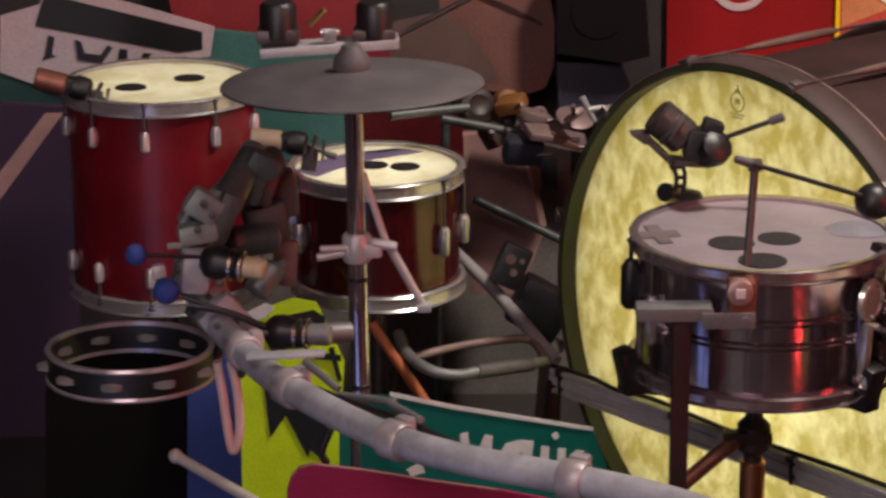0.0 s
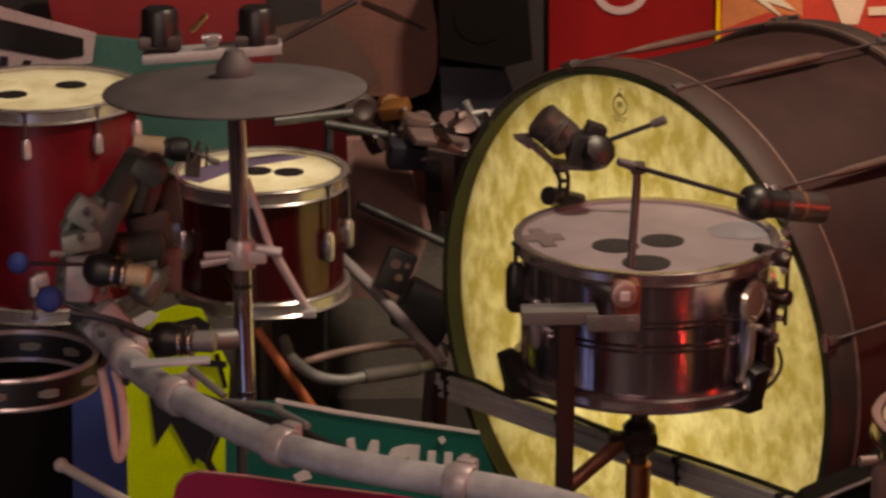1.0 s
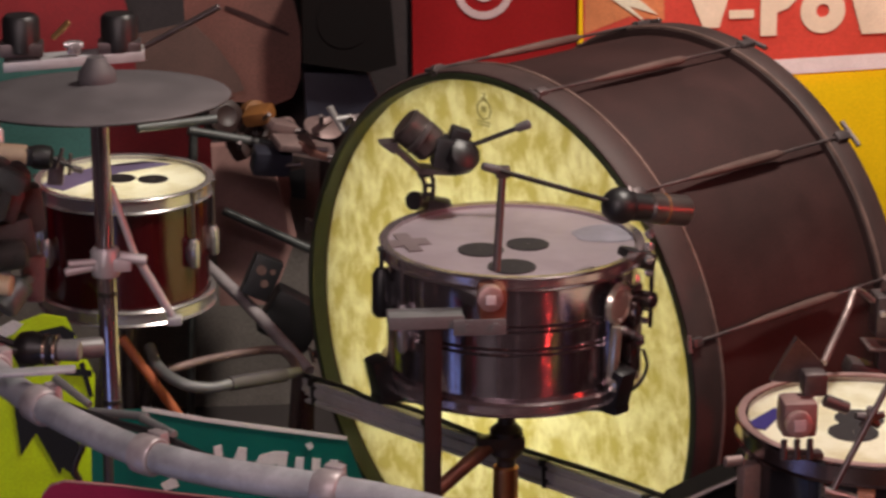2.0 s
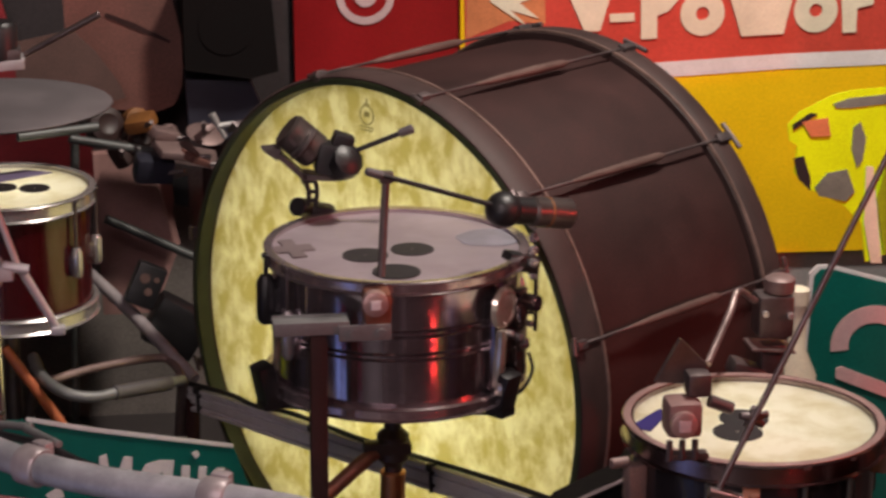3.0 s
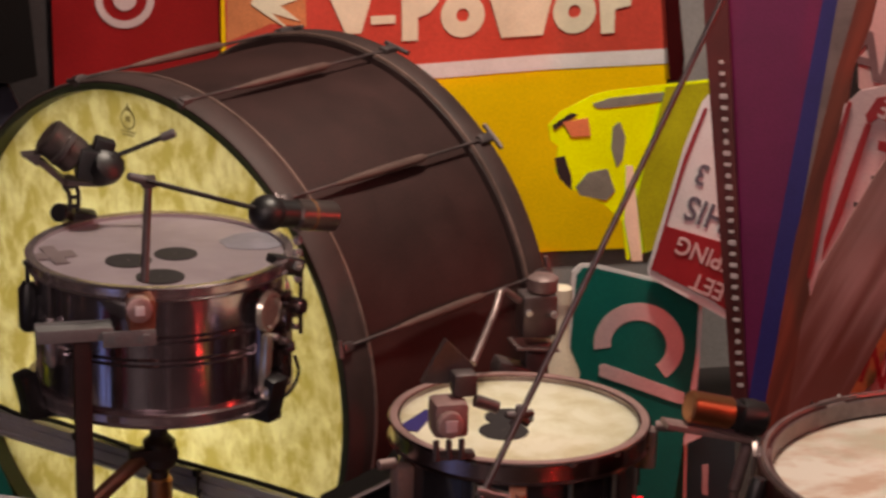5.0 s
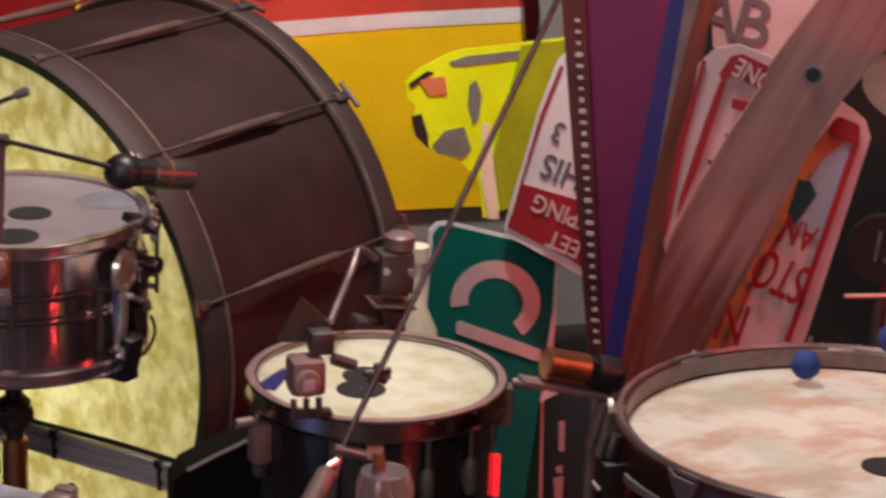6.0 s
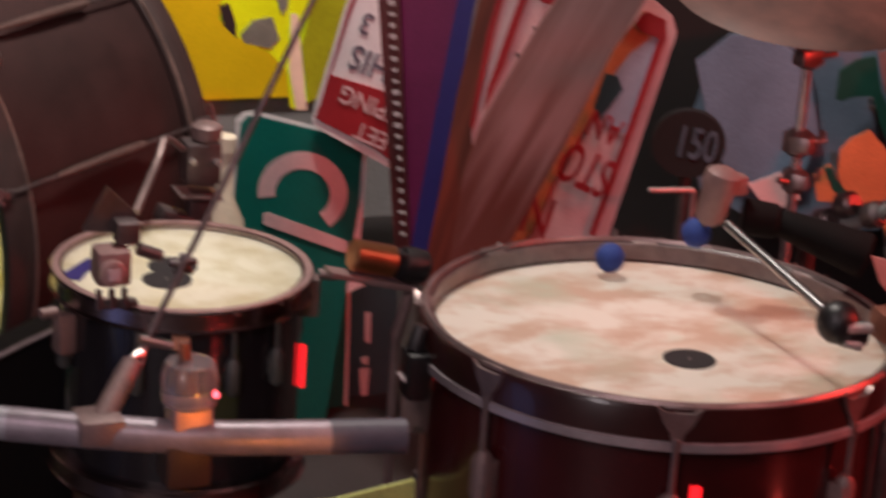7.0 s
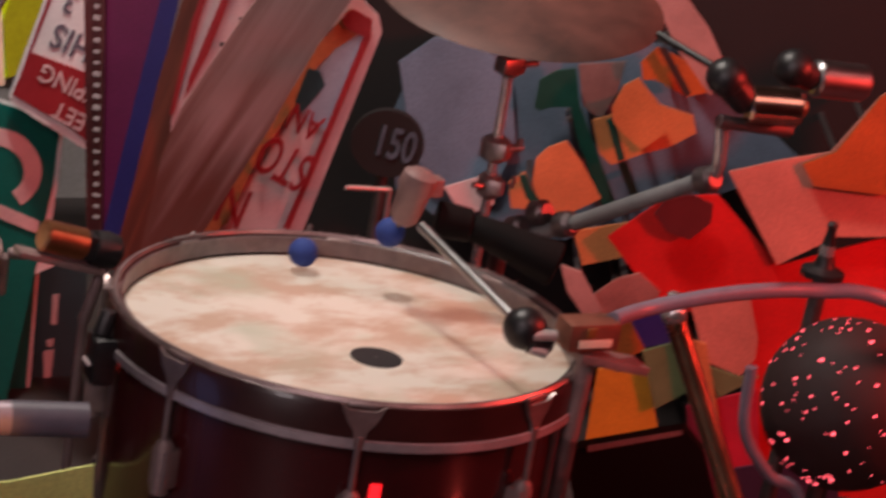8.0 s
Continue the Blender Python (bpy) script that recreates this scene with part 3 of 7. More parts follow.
def bass_drum():
    r, depth = 0.426, 0.42
    d = thing("bass_drum", "large black painted bass drum with a glowing mottled yellow head", "drum", BASS)
    bm = bmesh.new()
    ring(bm, Matrix(), [(r, -0.012), (r, depth - 0.01), (r - 0.008, depth - 0.01), (r - 0.008, -0.012)], 128)
    part("shell", bm, BLACKPAINT, d)
    bm = bmesh.new()
    ring(bm, Matrix(), [(r - 0.009, 0.02), (r - 0.009, depth - 0.012), (r - 0.011, depth - 0.012), (r - 0.011, 0.02)], 64)
    part("lining", bm, INNER, d)
    bm = bmesh.new()
    lathe(bm, [(r - 0.001, depth - 0.006), (r - 0.006, depth), (0.2, depth + 0.001), (0.001, depth + 0.001)], seg=96, caps=False)
    head = part("drum_head", bm, BASSSKIN, d, "glowing mottled yellow translucent skin")
    # faint maker's crest on the head, a plain shield over two bars
    bm = bmesh.new()
    c = BASS.inverted() @ Vector((0.448, 3.736, 0.837))
    for w, h, y in ((0.03, 0.002, -0.016), (0.026, 0.002, -0.021), (0.012, 0.003, 0.02), (0.003, 0.01, 0.024), (0.01, 0.008, 0.004)):
        block(bm, (w, h, 0.0008), pose(c.x, c.y + y, depth + 0.0016), 0)
    ring(bm, pose(c.x, c.y + 0.003, depth + 0.0013), [(0.0135, 0), (0.0135, 0.0008), (0.016, 0.0008), (0.016, 0)], 28)
    part("crest", bm, CREST, head, "faint printed crest")
    bm = bmesh.new()
    lathe(bm, [(0.001, 0.012), (r - 0.001, 0.014)], seg=64, caps=False)
    part("rear_head", bm, INNER, d)
    for hi, lo, mat in ((depth + 0.026, depth - 0.032, HOOPPAINT), (-0.03, 0.022, HOOPPAINT)):
        s = 1 if hi > lo else -1
        bm = bmesh.new()
        ring(bm, Matrix(), [(r - 0.002, hi - s * 0.002), (r + 0.001, lo), (r + 0.011, lo), (r + 0.014, lo + s * 0.004), (r + 0.014, hi - s * 0.004), (r + 0.011, hi), (r + 0.001, hi)], 128)
        h = part("hoop", bm, mat, d)
        bm = bmesh.new()
        ring(bm, Matrix(), [(r + 0.0135, lo + s * 0.001), (r + 0.0165, lo + s * 0.002), (r + 0.0165, lo + s * 0.006), (r + 0.0135, lo + s * 0.007)], 128)
        part("bead", bm, BEAD, h, "pale worn edge bead")
        if s > 0:
            bm = bmesh.new()
            ring(bm, Matrix(), [(r - 0.0045, depth + 0.003), (r - 0.002, depth + 0.027), (r + 0.003, depth + 0.0285), (r + 0.008, depth + 0.0265)], 128, close=False)
            part("rim", bm, OLIVE, h, "olive green painted rim")
    # long tension rods with a sleeve in the middle, wing bolts at the far hoop
    for a in range(16, 376, 30):
        m = Matrix.Rotation(radians(a), 4, "Z")
        q = r + 0.016
        bm = bmesh.new()
        rod(bm, m @ Vector((q, 0, -0.037)), m @ Vector((q, 0, depth + 0.03)), 0.0026, seg=8)
        t = part("tension_rod", bm, DULL, d)
        bm = bmesh.new()
        lathe(bm, [(0.003, 0.0), (0.0066, 0.012), (0.0074, 0.07), (0.0058, 0.16), (0.003, 0.205)], m @ pose(q, 0, 0.125), 12)
        part("sleeve", bm, SLEEVEBROWN, t)
        bm = bmesh.new()
        block(bm, (0.012, 0.016, 0.03), m @ pose(q, 0, -0.016), 0.003)
        rod(bm, m @ Vector((q, -0.024, -0.038)), m @ Vector((q, 0.024, -0.035)), 0.0042, seg=8)
        part("wing_bolt", bm, DULL, t)
        bm = bmesh.new()
        block(bm, (0.02, 0.014, 0.02), m @ pose(q - 0.004, 0, depth + 0.018), 0.003)
        rod(bm, m @ Vector((q, -0.013, depth + 0.034)), m @ Vector((q, 0.013, depth + 0.03)), 0.0035, seg=8)
        part("claw", bm, DULL, t)
    # feet
    for sx in (-1, 1):
        bm = bmesh.new()
        rod(bm, (sx * 0.22, -0.37, 0.3), (sx * 0.3, -0.468, 0.36), 0.009)
        part("foot", bm, DULL, d)
    return d


bass = bass_drum()
glow_light("bass_drum_lamp", BASS @ Vector((0, 0, 0.16)), 4.3, (1.0, 0.93, 0.74), 0.12)


def striker(name, label, m, body=STEEL, tip=None, length=0.1, angle=0.0, group="drum strikers"):
    """A solenoid on a bracket that swings a short stick: axis along x of m."""
    d = thing(name, label, "drum striker", m, group)
    bm = bmesh.new()
    lathe(bm, [(0.018, -0.03), (0.021, -0.027), (0.021, 0.027), (0.018, 0.03)], pose(-0.035, 0, 0, 0, 90, 0), 24)
    part("motor", bm, body, d)
    bm = bmesh.new()
    lathe(bm, [(0.012, -0.02), (0.022, -0.016), (0.024, 0.0), (0.022, 0.016), (0.014, 0.022)], pose(0.022, 0, 0, 0, 90, 0), 20)
    block(bm, (0.03, 0.03, 0.034), pose(0.004, 0, 0), 0.004)
    part("gearbox", bm, BLACK, d)
    if length:
        a = radians(angle)
        e = Vector((0.04 + length * math.cos(a), 0, length * math.sin(a)))
        bm = bmesh.new()
        rod(bm, (0.04, 0, 0), e, 0.0035, seg=10)
        st = part("stick", bm, BLACK, d)
        bm = bmesh.new()
        rod(bm, e - 0.008 * e.normalized(), e + 0.014 * e.normalized(), 0.0065, seg=12, edge=0.4)
        part("tip", bm, tip or RUBBER, st)
    return d


# ---- snare drum ----
SNARE = pose(0.444, 3.368, 0.741 - 0.186)
snare = drum_shell("snare_drum", "chrome steel snare drum with a worn grey head", SNARE, 0.174, 0.186, SNARECHROME, SNARESKIN, SNAREHOOP, 0.02, 0.009)
for z in (0.079, 0.087, 0.112, 0.12):
    bm = bmesh.new()
    ring(bm, Matrix(), [(0.1735, z - 0.003), (0.1765, z), (0.1735, z + 0.003)], 72, close=False)
    part("bead", bm, SNARECHROME, snare)
for a in (-152, 8, 44, 80, 116, 152):
    lug(snare, 0.174, a, 0.093, CHROME, 0.07, 0.018, 0.186)
lug(snare, 0.174, -172, 0.126, BLACK, 0.07, 0.028, 0.186)
for dx, dy, r in ((-0.048, -0.037, 0.032), (0.02, -0.017, 0.03), (-0.015, -0.117, 0.033)):
    bm = bmesh.new()
    lathe(bm, [(r, 0), (r, 0.0012), (0.001, 0.0014)], pose(dx, dy, 0.1872), 28, False)
    part("damping_dot", bm, DOT, snare, "black damping dot")
bm = bmesh.new()
block(bm, (0.058, 0.03, 0.001), pose(-0.145, 0.006, 0.1876, 0, 0, 10), 0)
block(bm, (0.02, 0.085, 0.0012), pose(-0.145, 0.006, 0.1877, 0, 0, 10), 0)
part("tape_cross", bm, TAPE, snare, "grey tape cross")
bm = bmesh.new()
plate(bm, [(x * (1 + 0.12 * math.sin(7 * x * z * 1e4)), z) for x, z in disc(0.05, 0, 0, 20, 0.85)], 0.0008, pose(0.139, 0.028, 0.1873) @ pose(0, 0, 0, -90, 0, 0))
part("stain_shade", bm, INKSTAIN, snare, "faint blue-grey stain")
# snare strainer: base plate, round cover, lever and clamped cord
m = Matrix.Rotation(radians(-42), 4, "Z")
bm = bmesh.new()
block(bm, (0.012, 0.085, 0.13), m @ pose(0.179, 0.01, 0.084), 0.004)
st = part("strainer", bm, DARKCHROME, snare)
bm = bmesh.new()
lathe(bm, [(0.001, 0.005), (0.02, 0.0045), (0.022, 0.007), (0.027, 0.006), (0.03, 0.0), (0.026, -0.003)], m @ pose(0.188, -0.018, 0.138) @ pose(0, 0, 0, 0, 90, 0), 28, False)
part("round_cover", bm, STRAINERCHROME, st, "round polished chrome cover")
bm = bmesh.new()
block(bm, (0.012, 0.016, 0.085), m @ pose(0.19, -0.027, 0.068, 0, 4, 0), 0.004)
block(bm, (0.014, 0.02, 0.02), m @ pose(0.194, -0.027, 0.026), 0.005)
part("lever", bm, STRAINERCHROME, st)
bm = bmesh.new()
block(bm, (0.026, 0.02, 0.036), m @ pose(0.192, 0.012, 0.12), 0.005)
rod(bm, m @ Vector((0.19, 0.03, 0.135)), m @ Vector((0.216, 0.03, 0.135)), 0.012)
part("clutch", bm, DARKCHROME, st)
bm = bmesh.new()
block(bm, (0.02, 0.026, 0.045), m @ pose(0.19, 0.014, 0.055), 0.005)
rod(bm, m @ Vector((0.2, 0.004, 0.075)), m @ Vector((0.2, 0.026, 0.075)), 0.006)
part("cord_clamp", bm, DARKCHROME, st)
for y, z in ((-0.02, 0.104), (0.004, 0.092), (0.02, 0.082), (0.008, 0.03), (0.03, 0.104)):
    bm = bmesh.new()
    rod(bm, m @ Vector((0.184, y, z)), m @ Vector((0.206, y, z)), 0.0045)
    part("screw", bm, CHROME, st)
bm = bmesh.new()
tube(bm, [m @ Vector(p) for p in ((0.198, 0.035, 0.06), (0.204, 0.036, 0.035), (0.198, 0.02, 0.01), (0.18, 0.0, -0.002), (0.16, -0.01, -0.004))], 0.0026, 8)
part("snare_cord", bm, BLACK, st)
# tall guide frame of the strainer at the side of the shell
m = Matrix.Rotation(radians(-12), 4, "Z")
bm = bmesh.new()
for y, z, w, h in ((-0.012, 0.12, 0.004, 0.09), (0.012, 0.12, 0.004, 0.09), (0.0, 0.165, 0.028, 0.005), (0.0, 0.075, 0.028, 0.005)):
    block(bm, (0.006, w, h), m @ pose(0.196, y, z), 0.0015)
block(bm, (0.02, 0.016, 0.012), m @ pose(0.184, 0, 0.1), 0.003)
part("guide_frame", bm, DARKCHROME, snare)

stand = thing("snare_stand", "snare basket stand with copper post and rubber grips", "drum stand", pose(0.442, 3.385, 0))
bm = bmesh.new()
rod(bm, (0, 0, 0.3), (0, 0, 0.4), 0.0185, seg=20)
part("copper_sleeve", bm, COPPER, stand, "copper post sleeve")
bm = bmesh.new()
rod(bm, (0, 0, 0.02), (0, 0, 0.3), 0.014)
part("post", bm, BLACK, stand)
bm = bmesh.new()
rod(bm, (0, 0, 0.395), (0, 0, 0.51), 0.013)
lathe(bm, [(0.014, 0.41), (0.024, 0.42), (0.024, 0.455), (0.014, 0.465)], seg=16)
block(bm, (0.07, 0.024, 0.02), pose(-0.01, -0.012, 0.44), 0.005)
block(bm, (0.06, 0.05, 0.03), pose(0.0, 0, 0.515), 0.006)
part("hub", bm, DARKBROWN, stand)
for a in (-155, -50, 80):
    c, s = math.cos(radians(a)), math.sin(radians(a))
    bm = bmesh.new()
    tube(bm, [(0.01 * c, 0.01 * s, 0.515), (0.1 * c, 0.1 * s, 0.52), (0.185 * c, 0.185 * s, 0.54)], 0.008, 10)
    arm = part("basket_arm", bm, STEEL, stand)
    bm = bmesh.new()
    block(bm, (0.026, 0.034, 0.058), pose(0.208 * c, 0.208 * s, 0.574, 0, 0, a) @ pose(0, 0, 0, 0, 14, 0), 0.006)
    block(bm, (0.06, 0.03, 0.014), pose(0.186 * c, 0.186 * s, 0.543, 0, 0, a), 0.004)
    part("rubber_grip", bm, BLACK, arm)
    bm = bmesh.new()
    tube(bm, [(0, 0, 0.25), (0.2 * math.cos(radians(a + 30)), 0.2 * math.sin(radians(a + 30)), 0.1), (0.34 * math.cos(radians(a + 30)), 0.34 * math.sin(radians(a + 30)), 0.01)], 0.009, 10)
    part("leg", bm, STEEL, stand)
bm = bmesh.new()
tube(bm, [(-0.02, -0.01, 0.44), (-0.06, -0.03, 0.415), (-0.12, -0.05, 0.37)], 0.011, 12)
part("brace", bm, COPPERDULL, stand)
bm = bmesh.new()
tube(bm, [(0.01, 0, 0.48), (0.03, -0.01, 0.5), (0.06, -0.02, 0.55)], 0.007, 10)
part("hook", bm, BLACK, stand)

# black square post in front of the snare with a channel bracket and a small motor
p = Vector((0.314, 3.17, 0.692))
post = thing("bracket_post", "black square steel post with a channel bracket and motor", "bracket post", pose(p.x, p.y, 0))
bm = bmesh.new()
block(bm, (0.023, 0.023, p.z), pose(0, 0, p.z / 2), 0.002)
part("post", bm, BLACKPAINT, post)
bm = bmesh.new()
block(bm, (0.1, 0.03, 0.003), pose(-0.01, 0, p.z + 0.012), 0.001)
block(bm, (0.1, 0.003, 0.018), pose(-0.01, -0.0165, p.z + 0.007), 0.001)
block(bm, (0.1, 0.003, 0.018), pose(-0.01, 0.0165, p.z + 0.007), 0.001)
ch = part("channel", bm, GREYMETAL, post)
bm = bmesh.new()
block(bm, (0.07, 0.003, 0.022), pose(0.06, -0.02, p.z + 0.0), 0.001)
lathe(bm, [(0.006, 0), (0.006, 0.004)], pose(0.045, -0.021, p.z, 90, 0, 0), 12)
lathe(bm, [(0.006, 0), (0.006, 0.004)], pose(0.082, -0.021, p.z, 90, 0, 0), 12)
part("plate", bm, GREYMETAL, ch)
bm = bmesh.new()
block(bm, (0.036, 0.04, 0.044), pose(0.078, 0.002, p.z + 0.03), 0.006)
part("motor_block", bm, COPPERDULL, post, "dull copper motor block")
bm = bmesh.new()
lathe(bm, [(0.014, 0), (0.017, 0.003), (0.017, 0.018), (0.012, 0.02)], pose(0.072, -0.02, p.z + 0.044, 90, 0, 0), 24)
mo = part("motor", bm, PINKMETAL, post)
bm = bmesh.new()
block(bm, (0.013, 0.002, 0.013), pose(0.072, -0.041, p.z + 0.044), 0.001)
part("label_square", bm, WHITE, mo)
bm = bmesh.new()
a, b = Vector((0.399, 3.18, 0.759)) - Vector((p.x, p.y, 0)), Vector((0.408, 3.2, 0.89)) - Vector((p.x, p.y, 0))
rod(bm, a, b, 0.0055)
sp = part("mast", bm, DULL, post)
bm = bmesh.new()
block(bm, (0.02, 0.016, 0.016), Matrix.Translation(b), 0.004)
part("clamp", bm, DULL, sp)
c, e = Vector((0.382, 3.19, 0.901)) - Vector((p.x, p.y, 0)), Vector((0.555, 3.21, 0.843)) - Vector((p.x, p.y, 0))
bm = bmesh.new()
rod(bm, c, e, 0.0035)
arm = part("stick", bm, BLACK, post)
bm = bmesh.new()
rod(bm, c + 0.022 * (e - c).normalized(), c - 0.003 * (e - c).normalized(), 0.0065, 0.0055, edge=0.4)
part("tip", bm, RUBBER, arm)

# motor at the end of that stick, clamped to the snare rim
f = Vector((0.569, 3.22, 0.834))
g = Vector((0.668, 3.26, 0.813))
mt = thing("stick_motor", "round steel motor with black gear knob clamped to the snare rim", "motor", Matrix.Translation(f), "drum strikers")
bm = bmesh.new()
ball(bm, (0, 0, 0), 0.026, 0.95)
rod(bm, (0, 0, 0), (g - f) * 0.45, 0.02, 0.018)
part("gear_knob", bm, BLACK, mt)
bm = bmesh.new()
rod(bm, (g - f) * 0.4, g - f, 0.021, seg=24)
mb = part("motor", bm, MOTORGREY, mt)
bm = bmesh.new()
rod(bm, (g - f) * 0.6, (g - f) * 0.68, 0.0215, seg=24)
part("label_band", bm, OCHRE, mb, "worn ochre band")
bm = bmesh.new()
h = Vector((0.626, 3.3, 0.714)) - f
for i in range(6):
    u = i / 5
    block(bm, (0.011, 0.01, 0.011), Matrix.Translation((g - f) * 0.45 + (h - (g - f) * 0.45) * u) @ pose(0, 0, 0, 20 * i, 30 * i, 0), 0.002)
part("chain", bm, CHROME, mt)
bm = bmesh.new()
block(bm, (0.05, 0.03, 0.025), Matrix.Translation(Vector((0.608, 3.3, 0.735)) - f) @ pose(0, 0, 0, 0, 15, 20), 0.006)
part("rim_clamp", bm, BLACK, mt)

# striker above the snare, its bracket clamped to the rear rim
q = Vector((0.317, 3.52, 0.863))
sk = thing("snare_striker", "dark steel solenoid striker on a chain-link bracket above the snare", "drum striker", Matrix.Translation(q), "drum strikers")
bm = bmesh.new()
rod(bm, (-0.012, 0.0, 0.014), Vector((0.348, 3.52, 0.84)) - q, 0.0275, seg=28)
mo = part("motor", bm, MOTORGREY, sk)
bm = bmesh.new()
rod(bm, Vector((0.324, 3.5, 0.863)) - q, Vector((0.33, 3.5, 0.858)) - q, 0.0285, seg=28)
part("band", bm, DULL, mo)
g = Vector((0.371, 3.51, 0.834)) - q
bm = bmesh.new()
block(bm, (0.05, 0.045, 0.045), Matrix.Translation(g) @ pose(0, 0, 0, 0, 12, 0), 0.006)
lathe(bm, [(0.012, -0.022), (0.024, -0.016), (0.026, 0.0), (0.024, 0.016), (0.014, 0.022)], Matrix.Translation(Vector((0.385, 3.5, 0.83)) - q) @ pose(0, 0, 0, 60, 0, 30), 10)
block(bm, (0.03, 0.03, 0.02), Matrix.Translation(g + Vector((0.014, 0, 0.026))) @ pose(0, 0, 0, 0, 20, 0), 0.004)
part("gearbox", bm, BLACK, sk)
t0, t1 = Vector((0.391, 3.5, 0.843)) - q, Vector((0.48, 3.48, 0.882)) - q
bm = bmesh.new()
rod(bm, t0, t1, 0.0036)
stk = part("stick", bm, BLACK, sk)
bm = bmesh.new()
rod(bm, t1 - 0.02 * (t1 - t0).normalized(), t1 + 0.003 * (t1 - t0).normalized(), 0.0062, 0.007, edge=0.4)
part("tip", bm, RUBBER, stk)
bm = bmesh.new()
for tri in ([(0.269, 3.52, 0.849), (0.297, 3.52, 0.851), (0.291, 3.52, 0.833)], [(0.289, 3.52, 0.839), (0.297, 3.52, 0.843), (0.334, 3.52, 0.807), (0.327, 3.52, 0.803)], [(0.327, 3.52, 0.813), (0.378, 3.52, 0.806), (0.376, 3.52, 0.8), (0.329, 3.52, 0.803)]):
    plate(bm, [(v[0] - q.x, v[2] - q.z) for v in tri], 0.03, pose(0, -0.012, 0))
br = part("bracket", bm, DULL, sk)
bm = bmesh.new()
for a, b, c in (((0.327, 3.52, 0.803), (0.336, 3.52, 0.785), (0.335, 3.52, 0.762)), ((0.34, 3.52, 0.807), (0.348, 3.52, 0.79), (0.347, 3.52, 0.762))):
    tube(bm, [Vector(a) - q, Vector(b) - q, Vector(c) - q], 0.0034, 8, 3)
for v in ((0.343, 3.52, 0.783), (0.341, 3.52, 0.77), (0.334, 3.52, 0.798)):
    block(bm, (0.016, 0.006, 0.005), Matrix.Translation(Vector(v) - q), 0.001)
part("link", bm, BLACK, br)
bm = bmesh.new()
block(bm, (0.05, 0.035, 0.024), Matrix.Translation(Vector((0.352, 3.55, 0.744)) - q) @ pose(0, 0, 0, 0, 12, 0), 0.007)
rod(bm, Vector((0.319, 3.52, 0.761)) - q, Vector((0.339, 3.55, 0.749)) - q, 0.014)
part("clamp", bm, BLACK, br)

# aluminium profile beam across the bass head, with cable ties
A, B = Vector((0.18, 4.009, 0.297)), Vector((0.585, 3.461, 0.326))
B = A + (B - A) * 1.3
m, n = axis(A, B)
beam = thing("profile_beam", "grooved aluminium profile beam with black cable ties", "beam", m)
z_up = (m.inverted().to_3x3() @ Vector((0, 0, 1)))
ang = math.degrees(math.atan2(z_up.y, z_up.x))
bm = bmesh.new()
prof = [(-0.02, -0.01), (-0.02, 0.01), (-0.014, 0.01), (-0.012, 0.005), (-0.008, 0.005), (-0.006, 0.01), (0.006, 0.01), (0.008, 0.005), (0.012, 0.005), (0.014, 0.01), (0.02, 0.01), (0.02, -0.01), (0.014, -0.01), (0.012, -0.005), (0.008, -0.005), (0.006, -0.01), (-0.006, -0.01), (-0.008, -0.005), (-0.012, -0.005), (-0.014, -0.01)]
plate(bm, prof, n, pose(0, 0, 0, 0, 0, ang) @ Matrix(((1, 0, 0, 0), (0, 0, 1, 0), (0, 1, 0, 0), (0, 0, 0, 1))))
part("beam", bm, ALU, beam)
for u in (0.04, 0.36, 0.66, 0.9):
    bm = bmesh.new()
    block(bm, (0.045, 0.026, 0.007), pose(0, 0, n * u) @ pose(0, 0, 0, 0, 0, ang), 0.003)
    block(bm, (0.012, 0.012, 0.009), pose(0, 0, n * u) @ pose(0, 0, 0, 0, 0, ang) @ pose(0.02, 0.012, 0), 0.002)
    part("cable_tie", bm, BLACK, beam)
bm = bmesh.new()
tube(bm, [pose(0, 0, 0, 0, 0, ang) @ Vector(v) for v in ((0.024, 0.004, 0), (0.026, 0.0, n * 0.12), (0.023, 0.004, n * 0.2), (0.028, 0, n * 0.3), (0.024, 0.003, n * 0.5), (0.027, 0, n * 0.8), (0.024, 0, n))], 0.004, 8)
part("cable", bm, BLACK, beam)
bm = bmesh.new()
foot = m.inverted() @ Vector((B.x, B.y, 0.0))
rod(bm, (0, 0, n - 0.03), foot, 0.012)
part("leg", bm, BLACKPAINT, beam)
e2 = m.inverted() @ Vector((A.x, A.y, 0.0))
bm = bmesh.new()
rod(bm, (0, 0, 0.01), e2, 0.012)
part("leg", bm, BLACKPAINT, beam)
# ---- toms, hi-hat, rack ----


def damping_dots(parent, z, dots, r):
    for x, y in dots:
        bm = bmesh.new()
        lathe(bm, [(r, 0), (r, 0.0012), (0.001, 0.0014)], pose(x, y, z + 0.0012), 28, False)
        part("damping_dot", bm, DOT, parent, "black damping dot")


TOMA = pose(-0.469, 4.132, 0.777 - 0.35)
tom_a = drum_shell("deep_tom_drum", "deep red lacquered tom with a glowing cream head", TOMA, 0.156, 0.35, REDSHELL, TOMSKIN, CHROME, 0.026, 0.008)
damping_dots(tom_a, 0.35, ((-0.047, -0.032), (0.044, 0.032)), 0.026)
for a in (-160, -128, -94, -52, -15, 30, 75, 120, 160):
    lug(tom_a, 0.156, a, 0.292, STEELBAND, 0.034, 0.016, 0.35)
    lug(tom_a, 0.156, a, 0.06, STEELBAND, 0.034, 0.016, 0.005)
glow_light("deep_tom_lamp", TOMA @ Vector((0, 0, 0.16)), 0.5, (1.0, 0.95, 0.78), 0.05)

